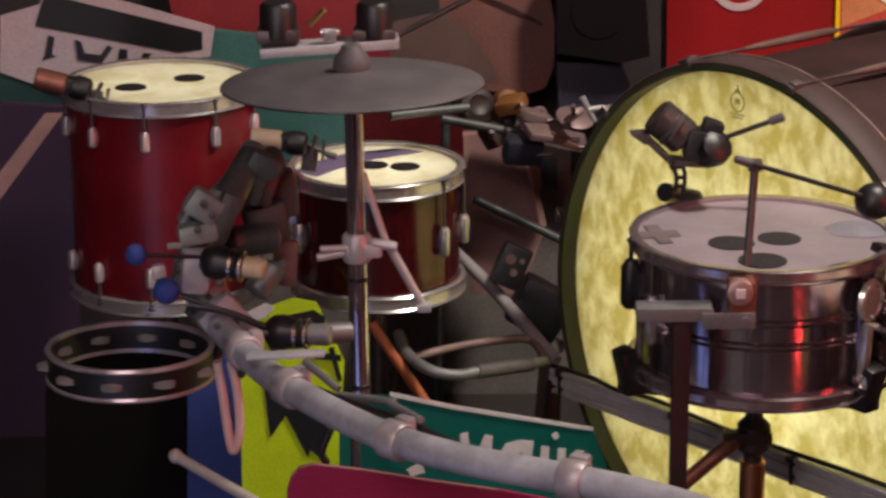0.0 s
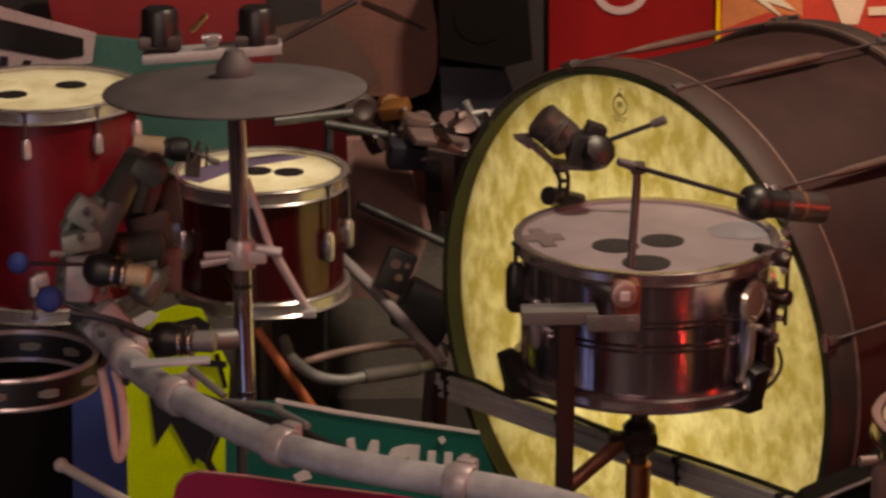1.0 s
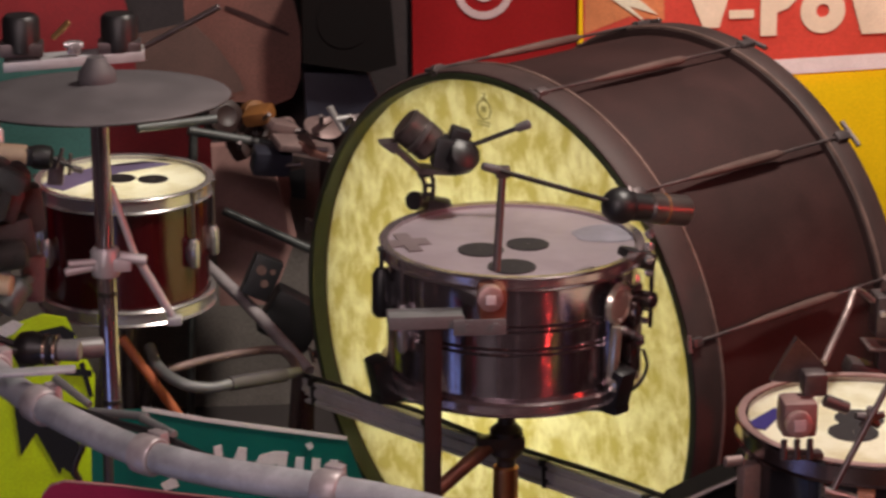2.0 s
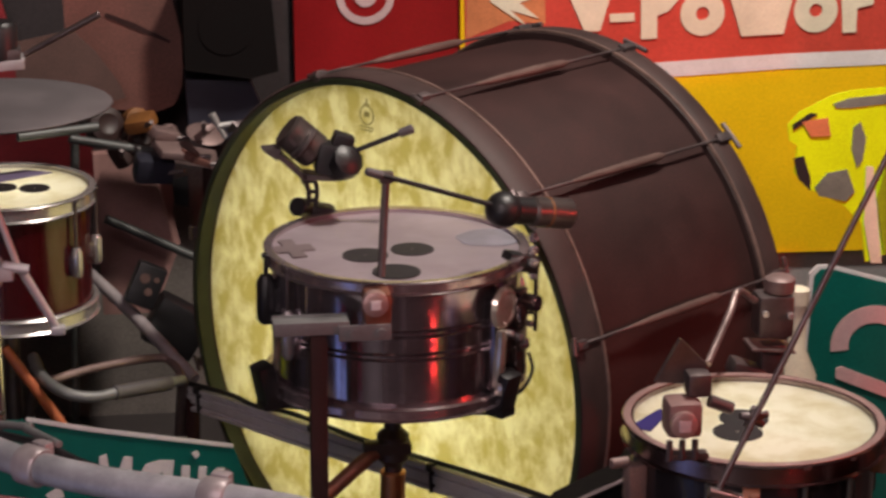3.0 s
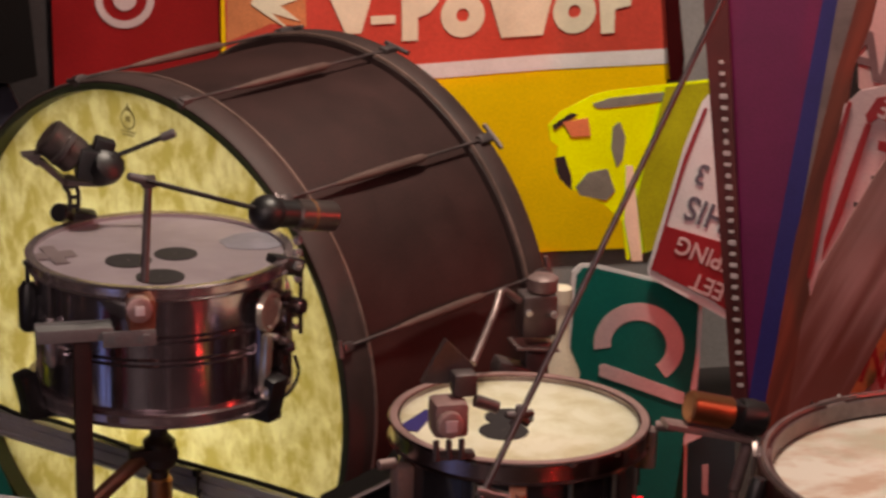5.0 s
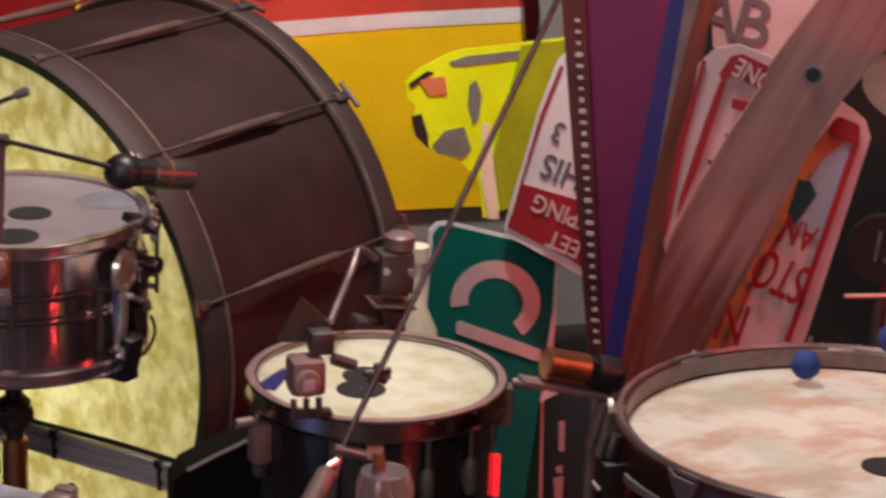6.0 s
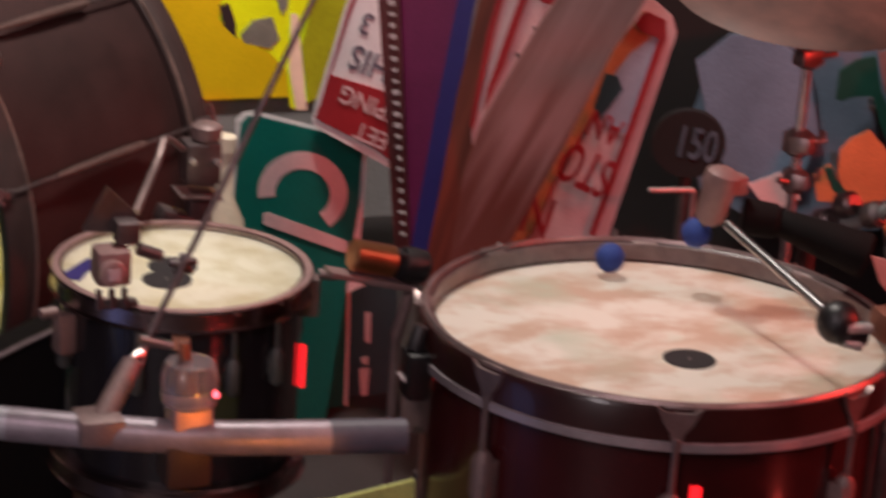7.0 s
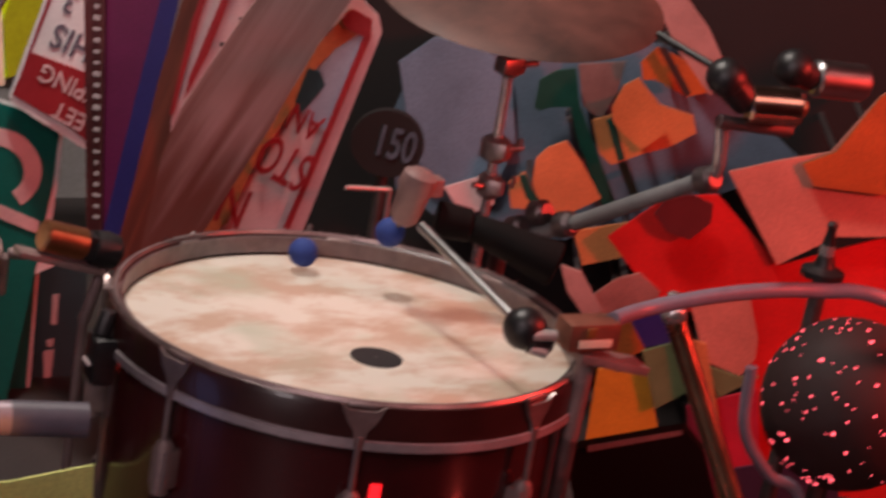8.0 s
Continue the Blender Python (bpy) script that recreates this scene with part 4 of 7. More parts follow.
TOMB = pose(-0.109, 4.044, 0.655 - 0.2)
tom_b = drum_shell("small_tom_drum", "small dark red lacquered tom with a glowing cream head", TOMB, 0.136, 0.2, TOMBSHELL, TOMSKIN, CHROME, 0.026, 0.008)
damping_dots(tom_b, 0.2, ((-0.006, 0.006), (0.047, -0.004)), 0.025)
bm = bmesh.new()
plate(bm, [(-0.135, -0.025), (-0.101, 0.033), (-0.055, 0.079), (0.03, 0.113), (0.076, 0.091), (-0.007, 0.042), (-0.061, -0.013), (-0.096, -0.06)], 0.0012, pose(0, 0, 0.2018) @ pose(0, 0, 0, -90, 0, 0))
part("blue_stripe", bm, SLATEPURPLE, tom_b, "purple painted stripe")
for a in (-150, -100, -40, -8, 30, 80, 130, 170):
    lug(tom_b, 0.136, a, 0.1, CHROME, 0.05, 0.02, 0.2)
glow_light("small_tom_lamp", TOMB @ Vector((0, 0, 0.08)), 0.42, (1.0, 0.95, 0.82), 0.04)


def tom_stand(m, height, label):
    d = thing("tom_stand", label, "drum stand", m, "tom stands")
    bm = bmesh.new()
    rod(bm, (0, 0, 0.01), (0, 0, height), 0.013)
    part("post", bm, DULL, d)
    bm = bmesh.new()
    block(bm, (0.2, 0.03, 0.012), pose(0, 0, height), 0.003)
    block(bm, (0.03, 0.2, 0.012), pose(0, 0, height + 0.001), 0.003)
    part("cradle", bm, DULL, d)
    for a in (0, 120, 240):
        bm = bmesh.new()
        rod(bm, (0, 0, height * 0.5), (0.2 * math.cos(radians(a)), 0.2 * math.sin(radians(a)), 0.006), 0.008)
        part("leg", bm, DULL, d)


tom_stand(pose(-0.469, 4.132, 0), 0.412, "dark steel stand under the deep red tom")
tom_stand(pose(-0.109, 4.044, 0), 0.44, "dark steel stand under the small red tom")

hh = thing("hi_hat", "grey rubber cymbal pad on a chrome stand pole", "cymbal", pose(-0.121, 3.338, 0.974) @ pose(0, 0, 0, -1.9, -0.7, 0))
bm = bmesh.new()
lathe(bm, [(0.001, 0.016), (0.02, 0.016), (0.032, 0.012), (0.12, 0.003), (0.176, -0.004), (0.178, -0.006)], seg=72, caps=False)
part("pad", bm, RUBBER, hh, "dull grey rubber pad")
bm = bmesh.new()
lathe(bm, [(0.178, -0.006), (0.1785, -0.0075), (0.176, -0.009), (0.1, -0.005), (0.001, -0.003)], seg=72, caps=False)
part("underside", bm, BLACK, hh)
bm = bmesh.new()
lathe(bm, [(0.024, 0.012), (0.026, 0.018), (0.024, 0.03), (0.016, 0.04), (0.012, 0.048)], seg=20)
part("felt_knob", bm, RUBBER, hh)
bm = bmesh.new()
lathe(bm, [(0.012, -0.035), (0.022, -0.012), (0.024, -0.004)], seg=20)
part("cup", bm, BLACK, hh)
bm = bmesh.new()
rod(bm, (0, 0, -0.46), (0, 0, -0.01), 0.0125, seg=24)
pole = part("pole", bm, POLEMETAL, hh)
bm = bmesh.new()
rod(bm, (0, 0, -0.285), (0, 0, -0.275), 0.0132, seg=20)
part("band", bm, BLACK, pole)
bm = bmesh.new()
rod(bm, (0, 0, -0.44), (0, 0, -0.43), 0.0132, seg=20)
part("band", bm, BLACK, pole)
bm = bmesh.new()
lathe(bm, [(0.017, -0.02), (0.02, -0.016), (0.02, 0.016), (0.017, 0.02)], pose(0, 0, -0.235), 20)
block(bm, (0.05, 0.026, 0.02), pose(0.01, -0.004, -0.237), 0.005)
rod(bm, (-0.055, -0.012, -0.245), (-0.015, -0.006, -0.24), 0.006)
rod(bm, (-0.05, -0.016, -0.232), (0.0, -0.01, -0.232), 0.005)
rod(bm, (0.02, -0.01, -0.225), (0.055, -0.012, -0.232), 0.007)
cl = part("clamp", bm, ALU, hh)
bm = bmesh.new()
rod(bm, (0.045, 0.0, -0.235), (0.088, 0.02, -0.325), 0.006)
rod(bm, (0.01, 0.006, -0.13), (0.04, 0.006, -0.23), 0.005)
block(bm, (0.02, 0.02, 0.012), pose(0.09, 0.02, -0.328), 0.003)
part("brace", bm, ALU, cl)

# two motors on a steel angle bar above the pad
c0, c1 = Vector((-0.263, 3.62, 0.955)), Vector((-0.062, 3.62, 0.969))
bar = thing("motor_bar", "steel angle bar with two black motors and a bolt", "bracket", Matrix.Translation((c0 + c1) / 2))
w = (c1 - c0).length
tilt = -math.degrees(math.atan2((c1 - c0).z, w))
bm = bmesh.new()
block(bm, (w, 0.05, 0.003), pose(0, 0, 0.0, 0, tilt, 0), 0.001)
block(bm, (w, 0.003, 0.014), pose(0, -0.025, -0.005, 0, tilt, 0), 0.001)
part("angle_bar", bm, ALU, bar)
for x in (-0.075, 0.065):
    bm = bmesh.new()
    lathe(bm, [(0.022, 0.0), (0.027, 0.004), (0.027, 0.05), (0.022, 0.056)], pose(x, 0.0, 0.004), 24)
    mo = part("motor", bm, BLACK, bar)
    bm = bmesh.new()
    block(bm, (0.062, 0.04, 0.02), pose(x, -0.004, 0.012), 0.003)
    part("clip", bm, DULL, mo)
bm = bmesh.new()
block(bm, (0.02, 0.014, 0.02), pose(0.0, -0.014, 0.014), 0.003)
rod(bm, (-0.014, -0.014, 0.018), (0.014, -0.014, 0.018), 0.005)
part("bolt", bm, CHROME, bar)
bm = bmesh.new()
rod(bm, (-0.03, 0.0, 0.025), (-0.006, -0.005, 0.05), 0.004)
part("brass_pin", bm, BRASS, bar)
bm = bmesh.new()
rod(bm, (0.1, 0, 0.01), Vector((0.047, 3.6, 1.034)) - (c0 + c1) / 2, 0.004, 0.005)
part("lever", bm, DULL, bar)
bm = bmesh.new()
rod(bm, (0.03, 0.02, -0.003), Vector(((-0.138, 3.64, 0.587)[0], 3.64, 0.02)) - (c0 + c1) / 2, 0.008)
part("upright", bm, DULL, bar)

# ---- curved rack ----
rack = thing("drum_rack", "grey galvanised curved tube rack with bolted clamps", "rack")
RAIL = [(-0.3, 3.23, 0.66), (-0.22, 3.04, 0.66), (-0.1, 2.862, 0.66), (0.01, 2.762, 0.66), (0.22, 2.648, 0.66), (0.41, 2.495, 0.66), (0.68, 2.385, 0.652), (0.93, 2.34, 0.648)]
bm = bmesh.new()
tube(bm, RAIL, 0.0185, 20)
part("rail", bm, GALV, rack)
line = smooth_line(RAIL, 12)
# Two sleeves paint the weaker light along the rail's right end.
bm = bmesh.new()
tube(bm, [p for p in line if p[0] > 0.84], 0.0195, 20)
part("dim_rail_end", bm, RAILBLUE, rack, "rail end with its dim light put into a blue-grey colour")
bm = bmesh.new()
tube(bm, [p for p in line if 0.5 < p[0] < 0.88], 0.019, 20)
part("dim_rail_section", bm, RAILDARK, rack, "rail section with weaker light put into a mauve colour")


def rail_clamp(i, parent=rack, name="clamp", mat=None):
    a, b = line[i], line[i + 1]
    m, _ = axis(a, b)
    bm = bmesh.new()
    lathe(bm, [(0.0215, -0.016), (0.024, -0.013), (0.024, 0.013), (0.0215, 0.016)], m, 24)
    block(bm, (0.016, 0.05, 0.024), m @ pose(0.018, 0, 0), 0.004)
    c = part(name, bm, mat or GALVWARM, parent)
    for o in (-0.019, 0.019):
        bm = bmesh.new()
        rod(bm, m @ Vector((0.012, o, 0)), m @ Vector((0.034, o, 0)), 0.0045)
        part("bolt", bm, BLACK, c)
    return m


for i in (6, 15, 29, 44, 58):
    rail_clamp(i, mat=GALVWARM if i < 50 else PINKGREY)
# posts that carry the rail
for x, y in ((0.225, 2.645), (0.41, 2.495)):
    bm = bmesh.new()
    rod(bm, (x, y, 0.005), (x, y, 0.648), 0.016)
    part("leg", bm, GALV, rack)
# grey bent arm that climbs from the rail past the deep tom
bm = bmesh.new()
block(bm, (0.06, 0.03, 0.085), Matrix.Translation((-0.291, 3.26, 0.652)) @ pose(0, 0, 0, 0, -38, 20), 0.012)
block(bm, (0.06, 0.03, 0.09), Matrix.Translation((-0.324, 3.3, 0.684)) @ pose(0, 0, 0, 0, -20, 20), 0.014)
arm = part("elbow", bm, GALV, rack)
for pt in ((-0.333, 3.27, 0.673), (-0.279, 3.22, 0.665), (-0.345, 3.27, 0.671), (-0.265, 3.14, 0.629)):
    x, y, z = pt
    bm = bmesh.new()
    rod(bm, (x, y - 0.012, z), (x, y + 0.012, z), 0.0055)
    part("bolt", bm, BLACK, arm)
bm = bmesh.new()
tube(bm, [(-0.323, 3.28, 0.658), (-0.341, 3.33, 0.707), (-0.328, 3.37, 0.759), (-0.287, 3.42, 0.81), (-0.261, 3.46, 0.844)], 0.021, 16)
part("arm", bm, CASTGREEN, rack)
for at, size, turn, mat in (
    ((-0.338, 3.36, 0.772), (0.05, 0.03, 0.036), 35, CASTGREEN),
    ((-0.314, 3.38, 0.795), (0.04, 0.03, 0.03), -40, CASTGREEN),
    ((-0.34, 3.33, 0.739), (0.046, 0.034, 0.03), 10, CASTGREEN),
    ((-0.345, 3.31, 0.705), (0.05, 0.034, 0.05), 5, CASTGREEN),
    ((-0.261, 3.44, 0.796), (0.05, 0.03, 0.05), 20, DULL),
    ((-0.252, 3.46, 0.736), (0.06, 0.04, 0.06), -10, CASTDARK),
    ((-0.232, 3.5, 0.668), (0.026, 0.02, 0.05), 0, CASTGREEN),
):
    bm = bmesh.new()
    block(bm, size, Matrix.Translation(at) @ pose(0, 0, 0, 0, turn, 15), 0.008)
    rod(bm, Vector(at) + Vector((0, -size[1] * 0.5, 0)), Vector(at) + Vector((0, -size[1] * 0.5 - 0.008, 0)), 0.007)
    part("joint", bm, mat, rack)

for p, q, r0, r1, mat in (
    ((-0.348, 3.27, 0.694), (-0.323, 3.31, 0.741), 0.026, 0.02, CASTGREEN),
    ((-0.334, 3.33, 0.755), (-0.308, 3.37, 0.804), 0.027, 0.022, CASTGREEN),
    ((-0.303, 3.36, 0.787), (-0.264, 3.44, 0.845), 0.024, 0.02, CASTDARK),
    ((-0.271, 3.42, 0.826), (-0.234, 3.46, 0.827), 0.02, 0.024, CASTDARK),
    ((-0.304, 3.4, 0.725), (-0.235, 3.44, 0.721), 0.024, 0.022, CASTDARK),
    ((-0.268, 3.42, 0.643), (-0.236, 3.44, 0.679), 0.02, 0.018, CASTGREEN),
):
    bm = bmesh.new()
    rod(bm, p, q, r0, r1, 16, 0.3)
    part("casting", bm, mat, rack)
# gear housings and small fittings that crowd the arm
for at, size, turn, mat in (
    ((-0.324, 3.3, 0.809), (0.05, 0.03, 0.04), 35, CASTGREEN),
    ((-0.298, 3.31, 0.789), (0.03, 0.03, 0.075), 24, CASTDARK),
    ((-0.333, 3.3, 0.771), (0.055, 0.03, 0.03), -8, CASTGREEN),
    ((-0.334, 3.26, 0.729), (0.04, 0.03, 0.06), 6, GALV),
    ((-0.251, 3.42, 0.834), (0.05, 0.04, 0.032), 30, CASTDARK),
    ((-0.271, 3.42, 0.802), (0.04, 0.04, 0.05), 18, CASTDARK),
    ((-0.246, 3.5, 0.766), (0.075, 0.04, 0.07), -6, CASTDARK),
    ((-0.255, 3.5, 0.719), (0.06, 0.03, 0.03), 4, CASTGREEN),
    ((-0.224, 3.5, 0.664), (0.026, 0.02, 0.07), 4, PINKGREY),
    ((-0.363, 3.28, 0.759), (0.02, 0.01, 0.008), 0, PALEMETAL),
    ((-0.38, 3.24, 0.736), (0.018, 0.016, 0.02), -6, PALEMETAL),
):
    bm = bmesh.new()
    block(bm, size, Matrix.Translation(at) @ pose(0, 0, 0, 0, turn, 12), min(size) * 0.3)
    part("fitting", bm, mat, rack)
for at in ((-0.321, 3.275, 0.82), (-0.31, 3.275, 0.804), (-0.33, 3.275, 0.784), (-0.298, 3.23, 0.723), (-0.293, 3.12, 0.701)):
    bm = bmesh.new()
    lathe(bm, [(0.004, 0), (0.0055, 0.001), (0.0055, 0.006), (0.003, 0.007)], Matrix.Translation(at) @ pose(0, 0, 0, 90, 0, 0), 6)
    part("bolt", bm, CASTDARK, rack)
# bracket plate and grey cylinder by the pole
bm = bmesh.new()
block(bm, (0.1, 0.022, 0.006), Matrix.Translation((-0.199, 3.02, 0.695)) @ pose(0, 0, 0, 0, -2, 0), 0.003)
part("bracket_plate", bm, GALV, rack)
bm = bmesh.new()
rod(bm, (-0.171, 3.24, 0.645), (-0.125, 3.26, 0.641), 0.0145, seg=20)
part("sleeve", bm, GREYMETAL, rack)
for p, q in (((-0.13, 2.95, 0.666), (-0.059, 2.9, 0.676)), ((-0.066, 2.9, 0.674), (-0.027, 2.83, 0.679)), ((-0.174, 3, 0.693), (-0.13, 2.95, 0.674))):
    bm = bmesh.new()
    rod(bm, p, q, 0.0055, 0.005, 12)
    part("strut", bm, GREYMETAL, rack)

# mallet strikers on that arm
for at, turn, wide in (((-0.287, 3.25, 0.742), 6, 0.0), ((-0.199, 3.2, 0.661), 0, 0.0)):
    d = thing("mallet_motor", "black and brass motor that swings a mallet", "motor", Matrix.Translation(at) @ pose(0, 0, 0, 0, turn, -12), "mallet motors")
    bm = bmesh.new()
    lathe(bm, [(0.014, -0.03), (0.022, -0.022), (0.024, -0.006), (0.018, 0.012), (0.02, 0.02), (0.012, 0.03)], pose(-0.008, 0, 0, 0, 90, 0), 18)
    part("gearbox", bm, BLACK, d)
    bm = bmesh.new()
    for x in (-0.02, 0.004, 0.018):
        ring(bm, pose(x, 0, 0, 0, 90, 0), [(0.016, -0.0018), (0.0215, -0.0018), (0.0215, 0.0018), (0.016, 0.0018)], 20)
    part("brass_ring", bm, BRASSDARK, d)
    bm = bmesh.new()
    rod(bm, (0.02, 0, 0), (0.05, 0, 0), 0.0145, seg=20)
    part("motor", bm, GREYMETAL if turn == 0 else CREAMCAP, d)
b1, b2 = Vector((-0.408, 3.22, 0.765)), Vector((-0.367, 3.2, 0.721))
for b, e in ((b1, Vector((-0.317, 3.25, 0.752))), (b2, Vector((-0.229, 3.2, 0.669)))):
    d = thing("mallet", "blue felt ball mallet on a thin black stick", "mallet", Matrix.Translation(b), "mallets")
    bm = bmesh.new()
    ball(bm, (0, 0, 0), 0.0145 if b is b1 else 0.018)
    part("ball", bm, BLUEBALL, d)
    bm = bmesh.new()
    rod(bm, (e - b).normalized() * 0.012, e - b, 0.003, seg=8)
    part("stick", bm, BLACK, d)

# tom strikers beside the heads
for at, turn, lab, cap, hue in (((-0.606, 4.02, 0.802), 14, "deep", COPPERDULL, "copper"), ((-0.254, 3.95, 0.724), 6, "small", CREAM, "cream")):
    d = striker("tom_striker", "small %s-capped solenoid striker beside the %s tom" % (hue, lab), Matrix.Translation(at) @ pose(0, 0, 0, 0, turn, 0) @ Matrix.Scale(0.85, 4), cap, None, 0.05, -20)
    bm = bmesh.new()
    block(bm, (0.03, 0.03, 0.05), pose(0.05, 0.02, -0.03), 0.004)
    rod(bm, (0.05, 0.0, -0.02), (0.06, 0.0, 0.02), 0.004)
    rod(bm, (0.075, 0.0, -0.03), (0.075, 0.0, 0.012), 0.003)
    part("clamp", bm, DULL, d)

tm = thing("tambourine", "black headless tambourine with silver jingles and rims", "tambourine", pose(-0.431, 3.297, 0.608) @ pose(0, 0, 0, -1.8, 0.5, 0))
bm = bmesh.new()
ring(bm, Matrix(), [(0.114, -0.039), (0.114, 0.0), (0.109, 0.0), (0.109, -0.039)], 72)
part("frame", bm, BLACK, tm)
for z in (0.0, -0.04):
    bm = bmesh.new()
    ring(bm, Matrix(), [(0.1085, z - 0.003), (0.115, z - 0.003), (0.1165, z), (0.115, z + 0.003), (0.1085, z + 0.003)], 72)
    part("rim", bm, STEELBAND, tm)
for k in range(10):
    a = radians(36 * k + 12)
    bm = bmesh.new()
    for z in (-0.022, -0.0175):
        lathe(bm, [(0.004, 0.002), (0.015, 0.0), (0.016, -0.001), (0.004, 0.0)], pose(0.112 * math.cos(a), 0.112 * math.sin(a), z), 18)
    part("jingle", bm, PALEMETAL, tm)
bm = bmesh.new()
rod(bm, (0.112, 0.02, -0.02), Vector((0.15, -0.01, 0.03)), 0.008)
part("mount", bm, DULL, tm)

# peach ribbon and pale stick under the rack
bm = bmesh.new()
tube(bm, [(-0.298, 3.15, 0.639), (-0.292, 3.15, 0.592), (-0.286, 3.15, 0.536), (-0.28, 3.15, 0.513), (-0.271, 3.15, 0.544), (-0.273, 3.15, 0.6), (-0.28, 3.15, 0.639)], 0.0065, 10)
rb = thing("ribbon", "looped peach plastic tape hanging from the rack", "ribbon")
part("loop", bm, PEACH, rb)
a, b = Vector((-0.374, 3.3, 0.445)), Vector((-0.266, 3.2, 0.423))
b = a + (b - a) * 5.6
st = thing("drum_stick", "pale wooden stick with a rounded end leaning low", "stick", Matrix.Translation(a))
bm = bmesh.new()
ball(bm, (0, 0, 0), 0.0105)
rod(bm, (0, 0, 0), b - a, 0.0075, 0.009)
part("shaft", bm, PALEWOOD, st)
a, b = Vector((-0.12, 3.95, 0.417)), Vector((0.009, 3.92, 0.227))
b = a + (b - a) * 2.14
st = thing("orange_rod", "orange painted rod leaning between rack and tom", "rod", Matrix.Translation(a))
bm = bmesh.new()
rod(bm, (0, 0, 0), b - a, 0.0085)
part("shaft", bm, ORANGEPAINT, st)

# bent chrome tubes of a folded seat frame between tom and bass drum
seat = thing("tube_frame", "bent chrome tube frame with a black grip", "frame")
bm = bmesh.new()
tube(bm, [(-0.075, 4, 0.38), (-0.061, 3.95, 0.363), (-0.023, 3.9, 0.351), (0.023, 3.9, 0.342), (0.069, 3.92, 0.343), (0.17, 4, 0.329)], 0.0095, 14)
part("lower_tube", bm, GREYMETAL, seat)
bm = bmesh.new()
tube(bm, [(-0.047, 4, 0.338), (0.034, 4.05, 0.34), (0.131, 4.1, 0.334), (0.159, 4.08, 0.328), (0.17, 4, 0.329)], 0.0075, 12)
part("upper_tube", bm, PINKGREY, seat)
bm = bmesh.new()
tube(bm, [(0.055, 3.91, 0.344), (0.098, 3.94, 0.339), (0.146, 3.98, 0.331)], 0.012, 14)
part("grip", bm, RUBBER, seat)
bm = bmesh.new()
tube(bm, [(0.016, 4.3, 0.433), (0.094, 4.2, 0.382), (0.191, 4.05, 0.31)], 0.011, 12)
part("strut", bm, GALVWARM, seat)
bm = bmesh.new()
x, y, z = (0.17, 4, 0.329)
rod(bm, (x, y, z), (x - 0.02, y + 0.05, 0.005), 0.01)
part("leg", bm, DULL, seat)
bm = bmesh.new()
x, y, z = (-0.069, 4, 0.37)
rod(bm, (x, y, z), (x - 0.06, y + 0.12, 0.005), 0.01)
part("leg", bm, DULL, seat)

# ---- boards and clutter behind the left drums ----


def board(name, label, outline, y, mat, thick=0.004, category="sign", yaw=None, group="", mount=None):
    """A flat board in an upright plane; with yaw it stands at that distance, turned to the hall."""
    d = thing(name, label, category, pose(0, y, 0) if yaw is None else pose(0, 0, 0, 0, 0, yaw) @ pose(0, y, 0), group)
    part("panel", plate(bmesh.new(), outline, thick), mat, d, smooth=0)
    if mount:
        # a short rod fixes the board to what stands behind it
        x, z = sum(p[0] for p in outline) / len(outline), sum(p[1] for p in outline) / len(outline)
        bm = bmesh.new()
        rod(bm, (x, thick * 0.9, z), (x, mount - y, z), 0.006, seg=8)
        part("mount", bm, DULL, d)
    return d


def on_board(name, parent, outline, mat, front=-0.002, thick=0.002, label=""):
    front -= 0.0004 * len(parent.children)
    return part(name, plate(bmesh.new(), outline, thick, front=front), mat, parent, label, smooth=0)


kb = board("white_board", "white cut-out board with black panel and black strokes", [(-0.817, 0.789), (-0.743, 0.81), (-0.733, 0.845), (-0.679, 0.842), (-0.421, 0.766), (-0.431, 0.71), (-0.507, 0.7), (-0.72, 0.641), (-0.76, 0.658), (-0.824, 0.682)], 4.62, WHITEBOARD)
on_board("black_panel", kb, [(-0.734, 0.827), (-0.753, 0.77), (-0.49, 0.718), (-0.445, 0.724), (-0.444, 0.757), (-0.711, 0.825)], BLACK)
for o in ([(-0.73, 0.752), (-0.718, 0.748), (-0.725, 0.716), (-0.717, 0.712), (-0.744, 0.705), (-0.738, 0.714)], [(-0.681, 0.744), (-0.669, 0.739), (-0.664, 0.718), (-0.635, 0.714), (-0.621, 0.733), (-0.611, 0.728), (-0.633, 0.698), (-0.677, 0.705)], [(-0.598, 0.726), (-0.584, 0.724), (-0.585, 0.707), (-0.602, 0.705)], [(-0.555, 0.718), (-0.54, 0.716), (-0.547, 0.704), (-0.559, 0.706)]):
    on_board("black_stroke", kb, o, BLACK)
teal = board("teal_board", "weathered teal painted board against the wall", [(-0.893, 0.703), (-0.574, 0.712), (-0.448, 0.753), (-0.33, 0.739), (-0.172, 0.71), (-0.154, 0.446), (-0.327, 0.447), (-0.517, 0.548), (-0.734, 0.599), (-0.897, 0.621)], 4.66, TEAL, 0.02)
rd = board("red_board", "red painted board leaning at the back", [(-0.52, 0.844), (-0.128, 0.863), (-0.098, 0.755), (0.04, 0.557), (0.04, 0.433), (-0.243, 0.435), (-0.262, 0.525), (-0.349, 0.722), (-0.507, 0.77)], 4.7, REDBOARD, 0.02)
pu = board("purple_cloth", "dark purple board beside the deep tom", [(-0.867, 0.656), (-0.662, 0.642), (-0.705, -0.265), (-0.923, -0.264)], 4.5, PURPLEDARK, 0.02)
